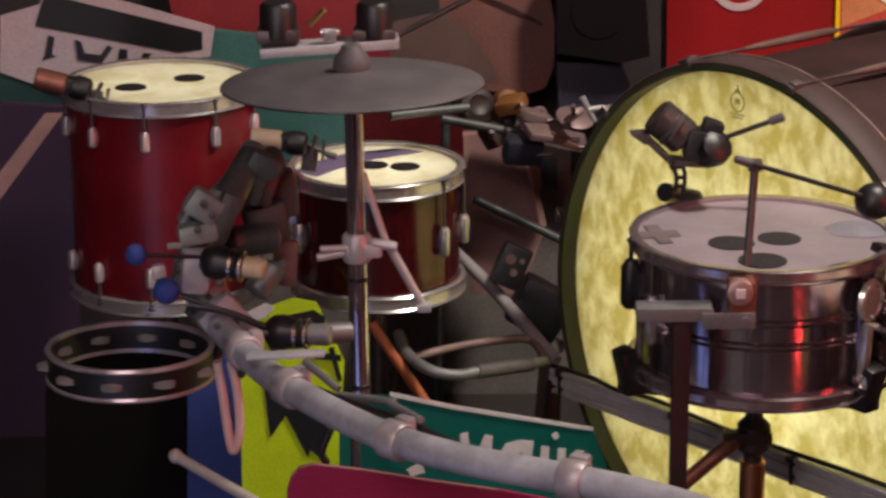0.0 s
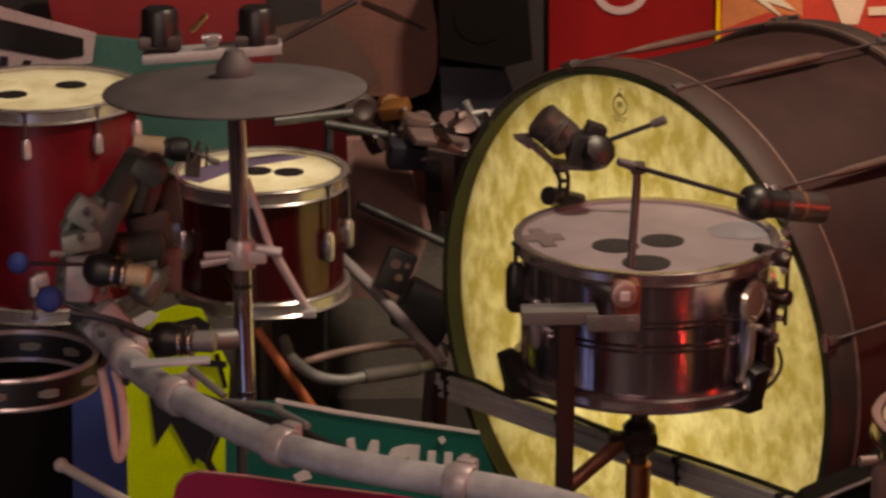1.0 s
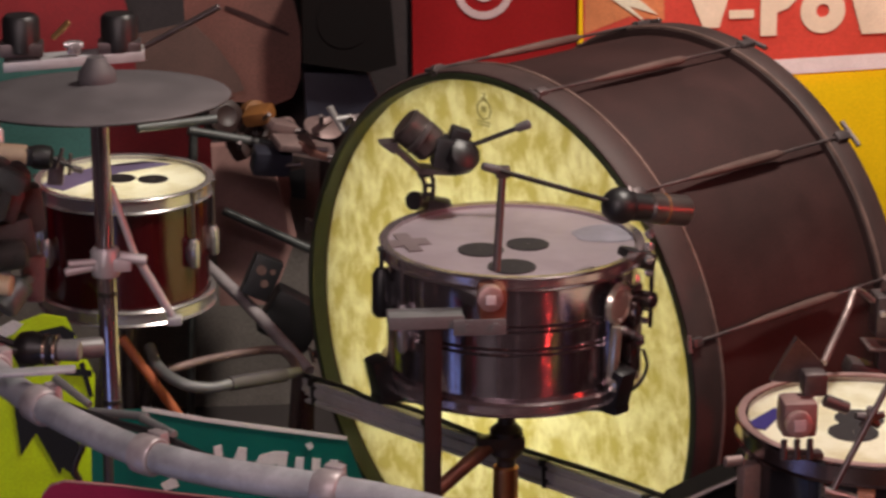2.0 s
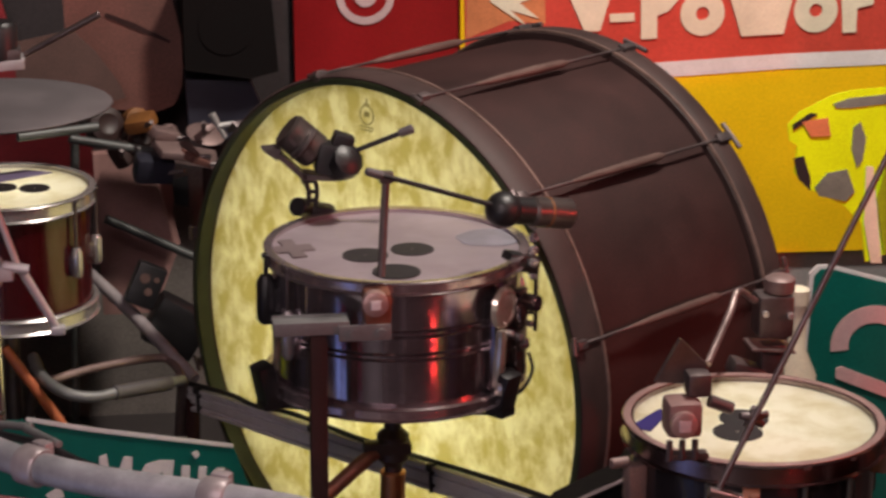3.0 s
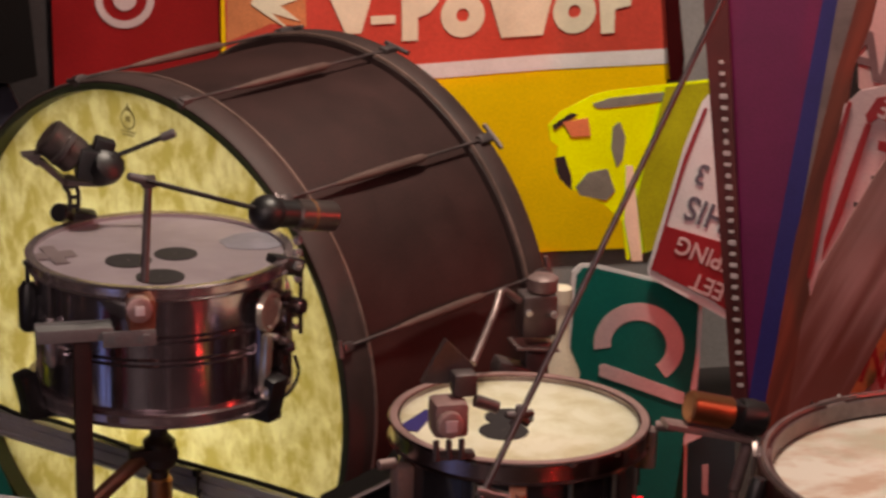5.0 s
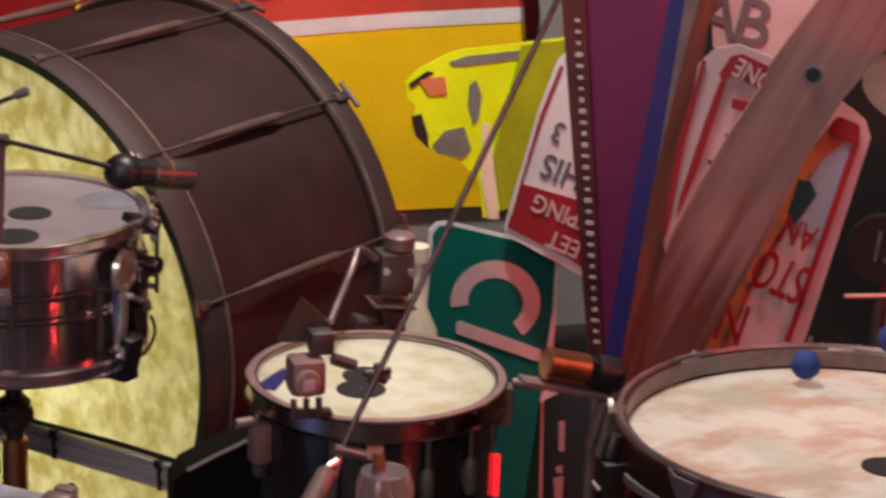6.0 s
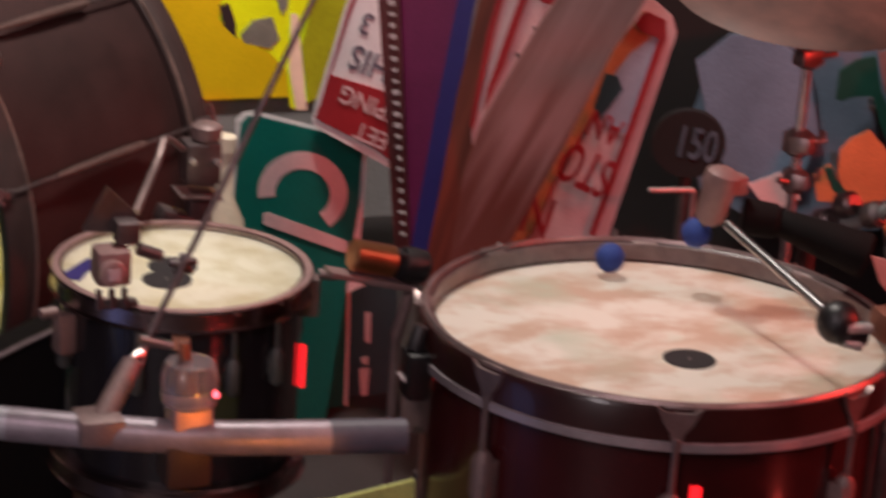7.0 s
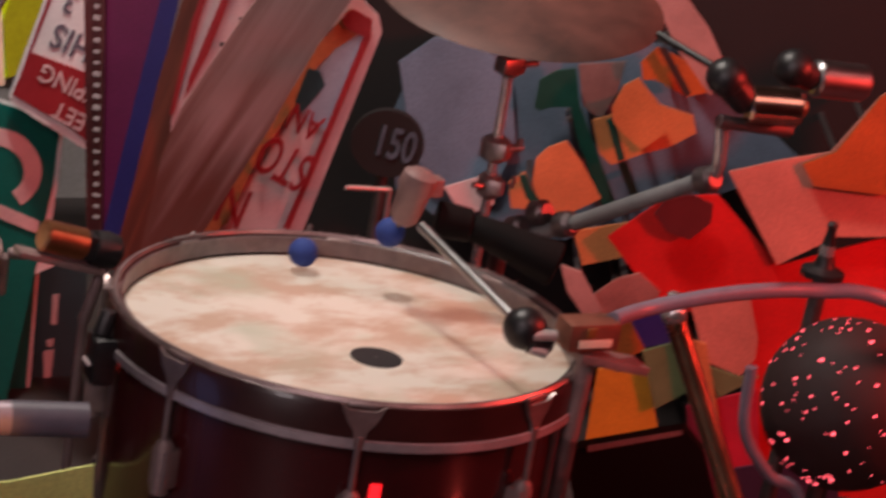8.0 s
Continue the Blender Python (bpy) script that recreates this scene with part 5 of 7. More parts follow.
on_board("pink_stripe", pu, [(-0.835, 0.495), (-0.724, 0.634), (-0.691, 0.634), (-0.838, 0.441)], DUSTYPINK)
pr = board("brown_board", "rounded red-brown cardboard panel", [(-0.007, 0.882), (0.185, 0.881), (0.209, 0.775), (0.207, 0.69), (0.192, 0.652), (0.155, 0.638), (0.081, 0.647), (0.018, 0.68), (-0.002, 0.755)], 4.6, BROWNPINK, 0.02, mount=4.78)
# The card's wrinkle is painted as a dark strip of shade.
on_board("crease_shade", pr, [(0.071, 0.829), (0.123, 0.808), (0.186, 0.775), (0.186, 0.769), (0.118, 0.799), (0.069, 0.821)], BLACKPAINT)
gc = board("grey_cloth", "dull brown crumpled sheet behind the rubber pad", [(-0.095, 0.783), (0.008, 0.804), (0.05, 0.762), (0.091, 0.703), (0.102, 0.676), (-0.013, 0.645), (-0.096, 0.666)], 4.57, GREYCLOTH, 0.006, "cloth", mount=4.72)
bk = board("black_speaker", "black loudspeaker box at the back wall", [(0.206, 0.9), (0.363, 0.9), (0.377, 0.734), (0.326, 0.721), (0.208, 0.74)], 4.5, MATTEBLACK, 0.2, "loudspeaker")
on_board("grille", bk, disc(0.05, 0.283, 0.817), MATTEBLACK)
db = board("dark_box", "dark blue-grey crumpled plastic box", [(0.21, 0.712), (0.329, 0.706), (0.362, 0.626), (0.331, 0.583), (0.216, 0.616)], 4.55, DARKBLUE, 0.08, "box", mount=4.78)
co = board("brown_column", "red-brown painted board low behind the toms", [(0.038, 0.587), (0.121, 0.592), (0.157, 0.522), (0.184, 0.392), (0.143, 0.282), (0.048, 0.282)], 4.5, DUSTYPINK, 0.03, "board")
on_board("dark_edge", co, [(0.178, 0.538), (0.209, 0.544), (0.21, 0.484), (0.184, 0.49)], BLACK)
dp = board("dusty_card", "dusty pink-brown card leaning behind the tube frame", [(0.059, 0.489), (0.131, 0.497), (0.193, 0.472), (0.186, 0.421), (0.2, 0.359), (0.132, 0.327), (0.045, 0.343), (0.037, 0.439)], 4.68, DUSTYPINK, 0.01, "card", mount=4.78)
gy = board("grey_backing", "dim grey-green backing board low behind the drums", [(-0.391, 0.598), (0.246, 0.55), (0.255, -0.371), (-0.42, -0.367)], 4.72, GREYGREEN, 0.03, "board")
pl = board("small_shelf", "grey metal shelf plate with small gadgets", [(0.092, 0.639), (0.257, 0.603), (0.257, 0.593), (0.092, 0.627)], 4.35, PINKGREY, 0.1, "shelf")
for at, r, mat, nm, lb in (((0.058, 4.3, 0.693), 0.034, DARKBROWN, "knob", "dark brown ring-shaped knob"), ((0.112, 4.34, 0.689), 0.024, OCHRE, "yellow_knob", "ochre plastic knob"), ((0.121, 4.32, 0.66), 0.02, DARKBROWN, "copper_knob", "dull dark copper knob"), ((0.166, 4.33, 0.668), 0.016, PINKGREY, "small_bulb", "dusty pink knob")):
    d = thing(nm, lb + " in the gadget pile", "gadget", Matrix.Translation(at) @ pose(0, 0, 0, 70, 0, 20), "gadgets")
    bm = bmesh.new()
    lathe(bm, [(0.001, 0.017), (r * 0.4, 0.018), (r * 0.55, 0.021), (r * 0.9, 0.016), (r, 0.0), (r * 0.9, -0.02), (r * 0.3, -0.024)], seg=24)
    part("body", bm, mat, d)
    bm = bmesh.new()
    rod(bm, (0, 0, -0.02), (0.01, -0.02, -0.09), r * 0.35)
    part("stem", bm, DULL, d)
d = thing("small_disc", "dusty pink metal disc lying tilted in the pile", "gadget", Matrix.Translation((0.229, 4.25, 0.685)) @ pose(0, 0, 0, 20, 12, 0), "gadgets")
bm = bmesh.new()
lathe(bm, [(0.03, -0.004), (0.034, 0), (0.03, 0.003)], seg=28)
part("disc", bm, PINKGREY, d)
d = thing("wing_nut", "pale steel wing bolt by the bass drum hoop", "bolt", Matrix.Translation((0.245, 4.12, 0.731)), "gadgets")
bm = bmesh.new()
rod(bm, (-0.012, 0, 0.022), (0.01, 0, -0.02), 0.006, 0.004)
rod(bm, (-0.002, 0, 0), (0.026, 0, 0.005), 0.006, 0.004)
part("wings", bm, PALEMETAL, d)
d = thing("scaffold", "dull steel rods crossing behind the toms", "scaffold")
for a, b in (((-0.003, 4.25, 0.684), (0.214, 4.3, 0.629)), ((-0.087, 4.1, 0.728), (0.045, 4.15, 0.729)), ((0.055, 4.4, 0.496), (0.226, 4.4, 0.412)), ((-0.017, 4.3, -0.065), (0.007, 4.3, 0.691))):
    bm = bmesh.new()
    rod(bm, a, b, 0.008)
    part("rod", bm, CASTDARK, d)
d = thing("control_box", "tilted black control box with worn white marks", "box", Matrix.Translation((0.118, 4.2, 0.433)) @ pose(0, 0, 0, -10, 24, 0))
bm = bmesh.new()
block(bm, (0.052, 0.04, 0.075), Matrix(), 0.006)
part("case", bm, BLACK, d)
for x, z, r in ((-0.008, 0.012, 0.009), (0.006, -0.008, 0.007), (0.012, 0.016, 0.005)):
    bm = bmesh.new()
    plate(bm, disc(r, x, z, 12), 0.002, front=-0.0215)
    part("mark", bm, GREYCLOTH, d)
bm = bmesh.new()
block(bm, (0.1, 0.06, 0.09), Matrix.Translation((0.172, 4.3, 0.322)) @ pose(0, 0, 0, 0, 30, 0), 0.01)
d = thing("black_case", "black plastic case wedged behind the bass drum", "case")
part("case", bm, BLACK, d)

# scraps piled on the shelf between toms and bass drum
for at, size, turn, mat, what in (
    ((0.12, 4.28, 0.701), (0.05, 0.04, 0.026), -14, OCHRE, "ochre wooden block"),
    ((0.159, 4.27, 0.683), (0.06, 0.03, 0.018), 18, PINKGREY, "dusty metal bracket piece"),
    ((0.178, 4.25, 0.658), (0.075, 0.05, 0.014), 12, PINKGREY, "flat grey-pink metal plate"),
    ((0.212, 4.24, 0.645), (0.05, 0.04, 0.012), 22, BROWNPINK, "red-brown painted offcut"),
    ((0.139, 4.26, 0.625), (0.07, 0.04, 0.05), 6, DARKBLUE, "dark blue-grey box"),
    ((0.086, 4.28, 0.645), (0.035, 0.03, 0.045), -24, DARKBROWN, "dark brown plastic part"),
    ((0.224, 4.2, 0.701), (0.05, 0.02, 0.012), -32, PINKGREY, "dusty steel strip"),
):
    bm = bmesh.new()
    block(bm, size, Matrix(), min(size) * 0.3)
    d = thing("scrap_piece", what + " lying in the gadget pile", "scrap", Matrix.Translation(at) @ pose(0, 0, 0, 18, turn, 2 * turn), "gadgets")
    part("body", bm, mat, d)
    bm = bmesh.new()
    rod(bm, (size[0] * 0.3, -size[1] * 0.4, 0), (size[0] * 0.5 + 0.012, -size[1] * 0.7, 0.012), 0.004)
    part("pin", bm, DULL, d)

# fluorescent crossing sign, green street sign, blue and crimson boards low down
fd = board("warning_sign", "fluorescent yellow-green warning sign with black figure", [(-0.326, 0.459), (-0.285, 0.473), (-0.239, 0.489), (-0.203, 0.482), (-0.16, 0.381), (-0.171, 0.224), (-0.175, 0.023), (-0.334, 0.024)], 3.86, FLUO, 0.003)
for o in ([(-0.294, 0.382), (-0.269, 0.382), (-0.25, 0.323), (-0.243, 0.333), (-0.203, 0.274), (-0.222, 0.215), (-0.257, 0.289), (-0.283, 0.25)], [(-0.288, 0.333), (-0.283, 0.25), (-0.262, 0.299)], [(-0.243, 0.333), (-0.189, 0.279), (-0.195, 0.21), (-0.226, 0.235)], [(-0.258, 0.459), (-0.208, 0.47), (-0.19, 0.458), (-0.19, 0.439), (-0.217, 0.447), (-0.254, 0.44)], [(-0.185, 0.405), (-0.177, 0.408), (-0.164, 0.35), (-0.171, 0.347)], [(-0.208, 0.399), (-0.165, 0.393), (-0.165, 0.383), (-0.209, 0.387)], [(-0.286, 0.42), (-0.258, 0.44), (-0.222, 0.43), (-0.223, 0.41), (-0.278, 0.401)]):
    on_board("black_figure", fd, o, BLACK)
on_board("white_edge", fd, [(-0.326, 0.461), (-0.285, 0.482), (-0.27, 0.475), (-0.285, 0.459), (-0.32, 0.446)], WHITE)
tri = board("blue_board", "dark blue painted board standing low", [(-0.419, 0.368), (-0.355, 0.368), (-0.329, 0.309), (-0.339, -0.046), (-0.434, -0.045)], 3.92, LOWBLUE, 0.02, "board")
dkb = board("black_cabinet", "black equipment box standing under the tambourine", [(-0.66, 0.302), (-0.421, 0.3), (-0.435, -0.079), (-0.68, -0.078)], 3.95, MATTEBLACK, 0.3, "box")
gs = board("green_street_sign", "bent green street sign with white bars", [(-0.167, 0.345), (-0.077, 0.345), (0.013, 0.323), (0.103, 0.307), (0.239, 0.283), (0.263, 0.217), (0.274, 0.048), (-0.172, 0.051)], 3.8, GREEN, 0.003)
on_board("white_border", gs, [(-0.086, 0.351), (0.013, 0.329), (0.103, 0.313), (0.239, 0.289), (0.239, 0.283), (0.103, 0.306), (0.013, 0.322), (-0.086, 0.344)], WHITE)
for o in ([(0.026, 0.279), (0.038, 0.282), (0.042, 0.247), (0.051, 0.242), (0.065, 0.277), (0.078, 0.275), (0.075, 0.218), (0.026, 0.233)], [(0.09, 0.247), (0.099, 0.262), (0.122, 0.268), (0.144, 0.266), (0.138, 0.216), (0.124, 0.216), (0.126, 0.247), (0.108, 0.242), (0.106, 0.218), (0.09, 0.22)], [(0.156, 0.257), (0.169, 0.256), (0.166, 0.198), (0.151, 0.2)], [(0.183, 0.254), (0.196, 0.253), (0.192, 0.193), (0.178, 0.195)], [(0.172, 0.278), (0.181, 0.282), (0.185, 0.274), (0.178, 0.268)], [(0.211, 0.251), (0.225, 0.249), (0.222, 0.188), (0.208, 0.19)], [(-0.06, 0.219), (-0.037, 0.233), (-0.031, 0.214), (-0.053, 0.207)]):
    on_board("white_bar", gs, o, WHITE)
cr = board("crimson_board", "crimson board with rounded corner and pale edge", [(-0.2, 0.447), (-0.196, 0.547), (-0.191, 0.566), (-0.181, 0.578), (-0.164, 0.583), (-0.102, 0.575), (-0.025, 0.561), (0.066, 0.547), (0.15, 0.53), (0.151, 0.445)], 2.93, CRIMSON, 0.006, "board")
on_board("pale_edge", cr, [(-0.191, 0.567), (-0.181, 0.579), (-0.164, 0.585), (-0.102, 0.577), (-0.025, 0.563), (0.066, 0.549), (0.066, 0.547), (-0.025, 0.561), (-0.102, 0.575), (-0.164, 0.583), (-0.181, 0.578), (-0.19, 0.566)], DUSTYPINK)
bm = bmesh.new()
x, y, z = (-0.097, 2.945, 0.517)
rod(bm, (x, 0.02, z - 0.02), (x, 0.02, 0.0), 0.012)
part("leg", bm, DULL, cr)
# thin cables along the rack
for pts in (((-0.158, 2.96, 0.67), (-0.1, 2.9, 0.67), (-0.044, 2.85, 0.671), (0.009, 2.8, 0.662), (0.075, 2.74, 0.664), (0.164, 2.69, 0.651)), ((-0.142, 2.98, 0.61), (-0.154, 2.98, 0.579), (-0.148, 2.98, 0.556), (-0.162, 2.98, 0.502)), ((-0.341, 3.2, 0.701), (-0.289, 3.2, 0.691), (-0.237, 3.2, 0.669))):
    bm = bmesh.new()
    tube(bm, pts, 0.005, 8)
    tagged(part("cable", bm, BLACK), "thin black cable tied along the rack", "cable", "cables")
# ---- signs behind the bass drum ----
vs = board("fuel_sign", "large red, white and yellow fuel sign with plain white shapes", [(0.745, 0.951), (1.612, 0.957), (1.635, 0.766), (1.678, 0.28), (1.426, 0.282), (1.146, 0.285), (0.749, 0.301)], 4.725, SIGNYEL, 0.034)
on_board("red_field", vs, [(0.749, 0.949), (1.61, 0.955), (1.637, 0.695), (1.385, 0.691), (1.135, 0.68), (0.955, 0.692), (0.755, 0.721)], SIGNRED2, label="red upper field")
on_board("white_stripe", vs, [(0.955, 0.692), (1.135, 0.68), (1.385, 0.691), (1.637, 0.695), (1.643, 0.665), (1.386, 0.661), (1.169, 0.651), (1.001, 0.625)], WHITE, label="white stripe")
on_board("orange_patch", vs, [(0.756, 0.843), (0.907, 0.861), (0.911, 0.762), (0.842, 0.77), (0.757, 0.737)], PEACHORANGE, label="worn peach patch")
for o in (
    [(0.802, 0.809), (0.831, 0.788), (0.881, 0.754), (0.842, 0.791), (0.898, 0.773), (0.859, 0.805), (0.897, 0.817), (0.809, 0.83)],
    [(0.941, 0.849), (1.046, 0.847), (1.018, 0.746), (0.987, 0.746)],
    [(1.036, 0.779), (1.085, 0.78), (1.085, 0.764), (1.037, 0.763)],
    [(1.096, 0.846), (1.141, 0.845), (1.166, 0.831), (1.171, 0.804), (1.152, 0.782), (1.13, 0.774), (1.131, 0.729), (1.099, 0.728)],
    [(1.265, 0.833), (1.406, 0.832), (1.383, 0.732), (1.299, 0.729)],
    [(1.496, 0.808), (1.563, 0.809), (1.562, 0.786), (1.53, 0.78), (1.53, 0.732), (1.503, 0.731)],
):
    on_board("white_shape", vs, o, CREAMWHITE, front=-0.0045)
for x, z, r in ((*(1.22, 4.725, 0.776)[::2], 0.044), (*(1.447, 4.725, 0.777)[::2], 0.044)):
    bm = bmesh.new()
    ring(bm, pose(x, -0.0035, z, 90, 0, 0), [(r * 0.3, 0), (r * 0.3, 0.003), (r, 0.003), (r, 0)], 32)
    part("white_shape", bm, CREAMWHITE, vs)
rp = board("round_logo_sign", "glossy red sign with a white ring", [(0.425, 0.955), (0.734, 0.949), (0.753, 0.74), (0.737, 0.448), (0.432, 0.459)], 4.74, SIGNRED3, 0.018)
x, z = (0.564, 4.74, 0.822)[::2]
bm = bmesh.new()
ring(bm, pose(x, -0.001, z, 90, 0, 0), [(0.042, 0), (0.042, 0.003), (0.056, 0.003), (0.056, 0)], 48)
ring(bm, pose(x, -0.001, z, 90, 0, 0), [(0.001, 0), (0.001, 0.003), (0.022, 0.003), (0.022, 0)], 32)
part("white_ring", bm, DUSTYWHITE, rp)
gp = board("grey_wall_panel", "pale grey metal wall panel behind the signs", [(1.149, 0.371), (1.628, 1.019), (1.978, 1.014), (2.085, -0.318), (1.168, -0.263)], 4.752, GREYPANEL, 0.008, "panel")
sp = board("sign_post", "dark post beside the fuel sign", [(1.608, 0.961), (1.633, 0.961), (1.674, 0.679), (1.672, 0.634), (1.644, 0.635)], 4.7, MAROON, 0.05, "post")

fl = board("crumpled_sign", "crumpled fluorescent sign with worn grey patches", [(1.277, 0.657), (1.299, 0.681), (1.359, 0.71), (1.39, 0.717), (1.645, 0.736), (1.666, 0.437), (1.514, 0.421), (1.437, 0.392), (1.425, 0.468), (1.388, 0.504), (1.327, 0.534), (1.293, 0.568), (1.297, 0.617), (1.282, 0.628)], 4.3, FLUO, 0.004)
for o, mt in (([(1.359, 0.694), (1.391, 0.704), (1.603, 0.719), (1.604, 0.704), (1.392, 0.686), (1.366, 0.686)], PATCHGREY), ([(1.399, 0.649), (1.412, 0.659), (1.424, 0.629), (1.42, 0.587), (1.41, 0.573), (1.398, 0.609)], PATCHGREY), ([(1.333, 0.539), (1.355, 0.565), (1.392, 0.571), (1.408, 0.528), (1.392, 0.511), (1.341, 0.523)], PATCHGREY), ([(1.284, 0.657), (1.318, 0.679), (1.331, 0.676), (1.288, 0.648)], DOT), ([(1.29, 0.595), (1.309, 0.599), (1.323, 0.56), (1.325, 0.532), (1.3, 0.557)], DOT), ([(1.303, 0.663), (1.35, 0.669), (1.357, 0.635), (1.32, 0.635)], PEACHORANGE), ([(1.427, 0.576), (1.44, 0.575), (1.467, 0.391), (1.446, 0.391), (1.429, 0.468)], CREAMWHITE)):
    on_board("worn_patch", fl, o, mt)
# folded half: its shade is painted as a darker copy of the yellow-green
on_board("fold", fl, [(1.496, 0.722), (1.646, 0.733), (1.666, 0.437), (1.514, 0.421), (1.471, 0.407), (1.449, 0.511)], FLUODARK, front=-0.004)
bm = bmesh.new()
x, y, z = (1.458, 4.31, 0.41)
rod(bm, (x + 0.05, 0.016, z + 0.15), (x + 0.05, 0.016, 0.0), 0.012)
part("post", bm, DULL, fl)


def green_street_sign(y, outline, inner, label):
    d = board("green_name_sign", label, outline, y, WHITE, 0.004, "sign", None, "green signs")
    on_board("green_field", d, inner, GREEN, front=-0.002, label="green field")
    return d


ga = green_street_sign(3.75, [(1.162, 0.554), (1.175, 0.567), (1.196, 0.567), (1.353, 0.521), (1.378, 0.508), (1.388, 0.489), (1.388, 0.395), (1.385, 0.285), (1.399, 0.253), (1.358, 0.236), (1.339, -0.011), (1.138, 0.01)], [(1.169, 0.549), (1.179, 0.561), (1.196, 0.561), (1.352, 0.516), (1.37, 0.504), (1.38, 0.487), (1.38, 0.396), (1.37, 0.306), (1.377, 0.287), (1.367, 0.256), (1.339, -0.011), (1.144, 0.009)], "tilted green street sign with white letters turned sideways")
lx, lz = 1.28, 0.424
bm = bmesh.new()
arc = [(math.cos(radians(a)), math.sin(radians(a))) for a in range(-26, 222, 8)]
band = [(0.08 * c, 0.07 * s) for c, s in arc] + [(0.05 * c, 0.041 * s) for c, s in reversed(arc)]
plate(bm, band, 0.002, pose(lx, -0.0035, lz, 0, 28, 0))
part("letter", bm, PINKWHITE, ga, smooth=0)
on_board("letter_stroke", ga, [(1.213, 0.392), (1.222, 0.395), (1.363, 0.335), (1.362, 0.315), (1.35, 0.318), (1.213, 0.375)], PINKWHITE, front=-0.0035)
gb = green_street_sign(3.82, [(1.333, 0.232), (1.399, 0.227), (1.412, -0.158), (1.343, -0.15)], [(1.333, 0.232), (1.393, 0.227), (1.404, -0.157), (1.343, -0.15)], "narrow green street sign standing upright")
gc2 = board("teal_sign", "dark teal sign with pale marks beside the green sign", [(1.413, 0.211), (1.501, 0.204), (1.524, -0.189), (1.426, -0.178)], 3.86, DARKTEAL, 0.004)
for o in ([(1.443, 0.156), (1.454, 0.157), (1.456, 0.099), (1.446, 0.102)], [(1.438, 0.05), (1.457, 0.053), (1.456, -0.017), (1.445, -0.005)], [(1.441, 0.071), (1.454, 0.074), (1.454, 0.059), (1.444, 0.06)]):
    on_board("pale_mark", gc2, o, DUSTYWHITE)

# parking sign, upside down
ss = board("street_cleaning_sign", "white and dark red parking sign hung upside down", [(-0.619, 0.558), (-0.615, 0.578), (-0.57, 0.766), (-0.545, 0.842), (-0.529, 0.862), (-0.429, 0.843), (-0.405, 0.449), (-0.615, 0.544)], 3.9, WHITE, 0.003, "sign", -28)
on_board("red_edge", ss, [(-0.61, 0.569), (-0.569, 0.748), (-0.54, 0.834), (-0.535, 0.832), (-0.563, 0.745), (-0.591, 0.637), (-0.595, 0.604)], DARKRED)
on_board("red_block", ss, [(-0.614, 0.559), (-0.593, 0.634), (-0.414, 0.597), (-0.405, 0.449), (-0.511, 0.516)], DARKRED)
for txt, at, size in (("THIS", (-0.561, 0.672), 0.058), ("3", (-0.548, 0.729), 0.05)):
    words(txt, size, INK, ss, *at, 198, front=-0.0014, align="RIGHT", stretch=0.85)
for txt, at, size in (("SWEEPING", (-0.574, 0.608), 0.042), ("STREET", (-0.546, 0.549), 0.042)):
    words(txt, size, PINKWHITE, ss, *at, 198, front=-0.0045, align="RIGHT", stretch=0.85)

# leaning strips: dotted strip, purple board, blue strip, perforated strip, dark wood strip
g = "leaning strips"
ds = board("dotted_strip", "dark red-brown strip with a row of pale studs", [(-0.536, 1.15), (-0.501, 1.153), (-0.483, 0.984), (-0.423, 0.394), (-0.446, 0.392), (-0.519, 0.981)], 3.72, MAROONSTRIP, 0.012, "board", -28, g)
rng = random.Random(4)
for i in range(30):
    u = i / 29
    x0, z0 = (-0.493, 0.949)
    x1, z1 = (-0.435, 0.445)
    x, z = x0 + (x1 - x0) * u, z0 + (z1 - z0) * u
    w, h = rng.uniform(0.003, 0.0062), rng.uniform(0.004, 0.0075)
    on_board("stud", ds, rounded(2 * w, h, 0.0015, x - w, z - h / 2, 2), DUSTYWHITE, front=-0.0025, thick=0.003)
pb = board("purple_plank", "tall purple painted board leaning at the back", [(-0.507, 1.149), (-0.323, 1.163), (-0.341, 0.992), (-0.376, 0.652), (-0.394, 0.371), (-0.43, 0.367), (-0.489, 0.98)], 3.74, PURPLE, 0.012, "board", -28, g)
bs = board("blue_strip", "blue painted strip beside the purple board", [(-0.334, 1.167), (-0.311, 1.168), (-0.328, 0.999), (-0.363, 0.653), (-0.389, 0.382), (-0.427, 0.378), (-0.398, 0.65), (-0.355, 0.997)], 3.71, BLUE, 0.01, "board", -28, g)
ps = board("perforated_strip", "grey perforated steel strip", [(-0.313, 1.171), (-0.277, 1.174), (-0.295, 1.005), (-0.33, 0.662), (-0.354, 0.393), (-0.39, 0.39), (-0.365, 0.659), (-0.33, 1.003)], 3.69, PINKGREY, 0.006, "strip", -28, g)
for i in range(10):
    u = i / 9
    x0, z0 = (-0.305, 0.936)
    x1, z1 = (-0.357, 0.449)
    on_board("hole", ps, disc(0.0035, x0 + (x1 - x0) * u, z0 + (z1 - z0) * u, 10), BLACK, front=-0.0015, thick=0.002)
ws = board("brown_strip", "dark red-brown wooden strip", [(-0.284, 1.119), (-0.258, 1.121), (-0.273, 1.028), (-0.294, 0.959), (-0.298, 0.907), (-0.319, 0.793), (-0.336, 0.636), (-0.321, 0.533), (-0.303, 0.388), (-0.399, 0.377), (-0.382, 0.509), (-0.363, 0.692), (-0.334, 0.87), (-0.318, 0.957), (-0.301, 1.034)], 3.67, REDWOOD, 0.02, "board", -28, g)

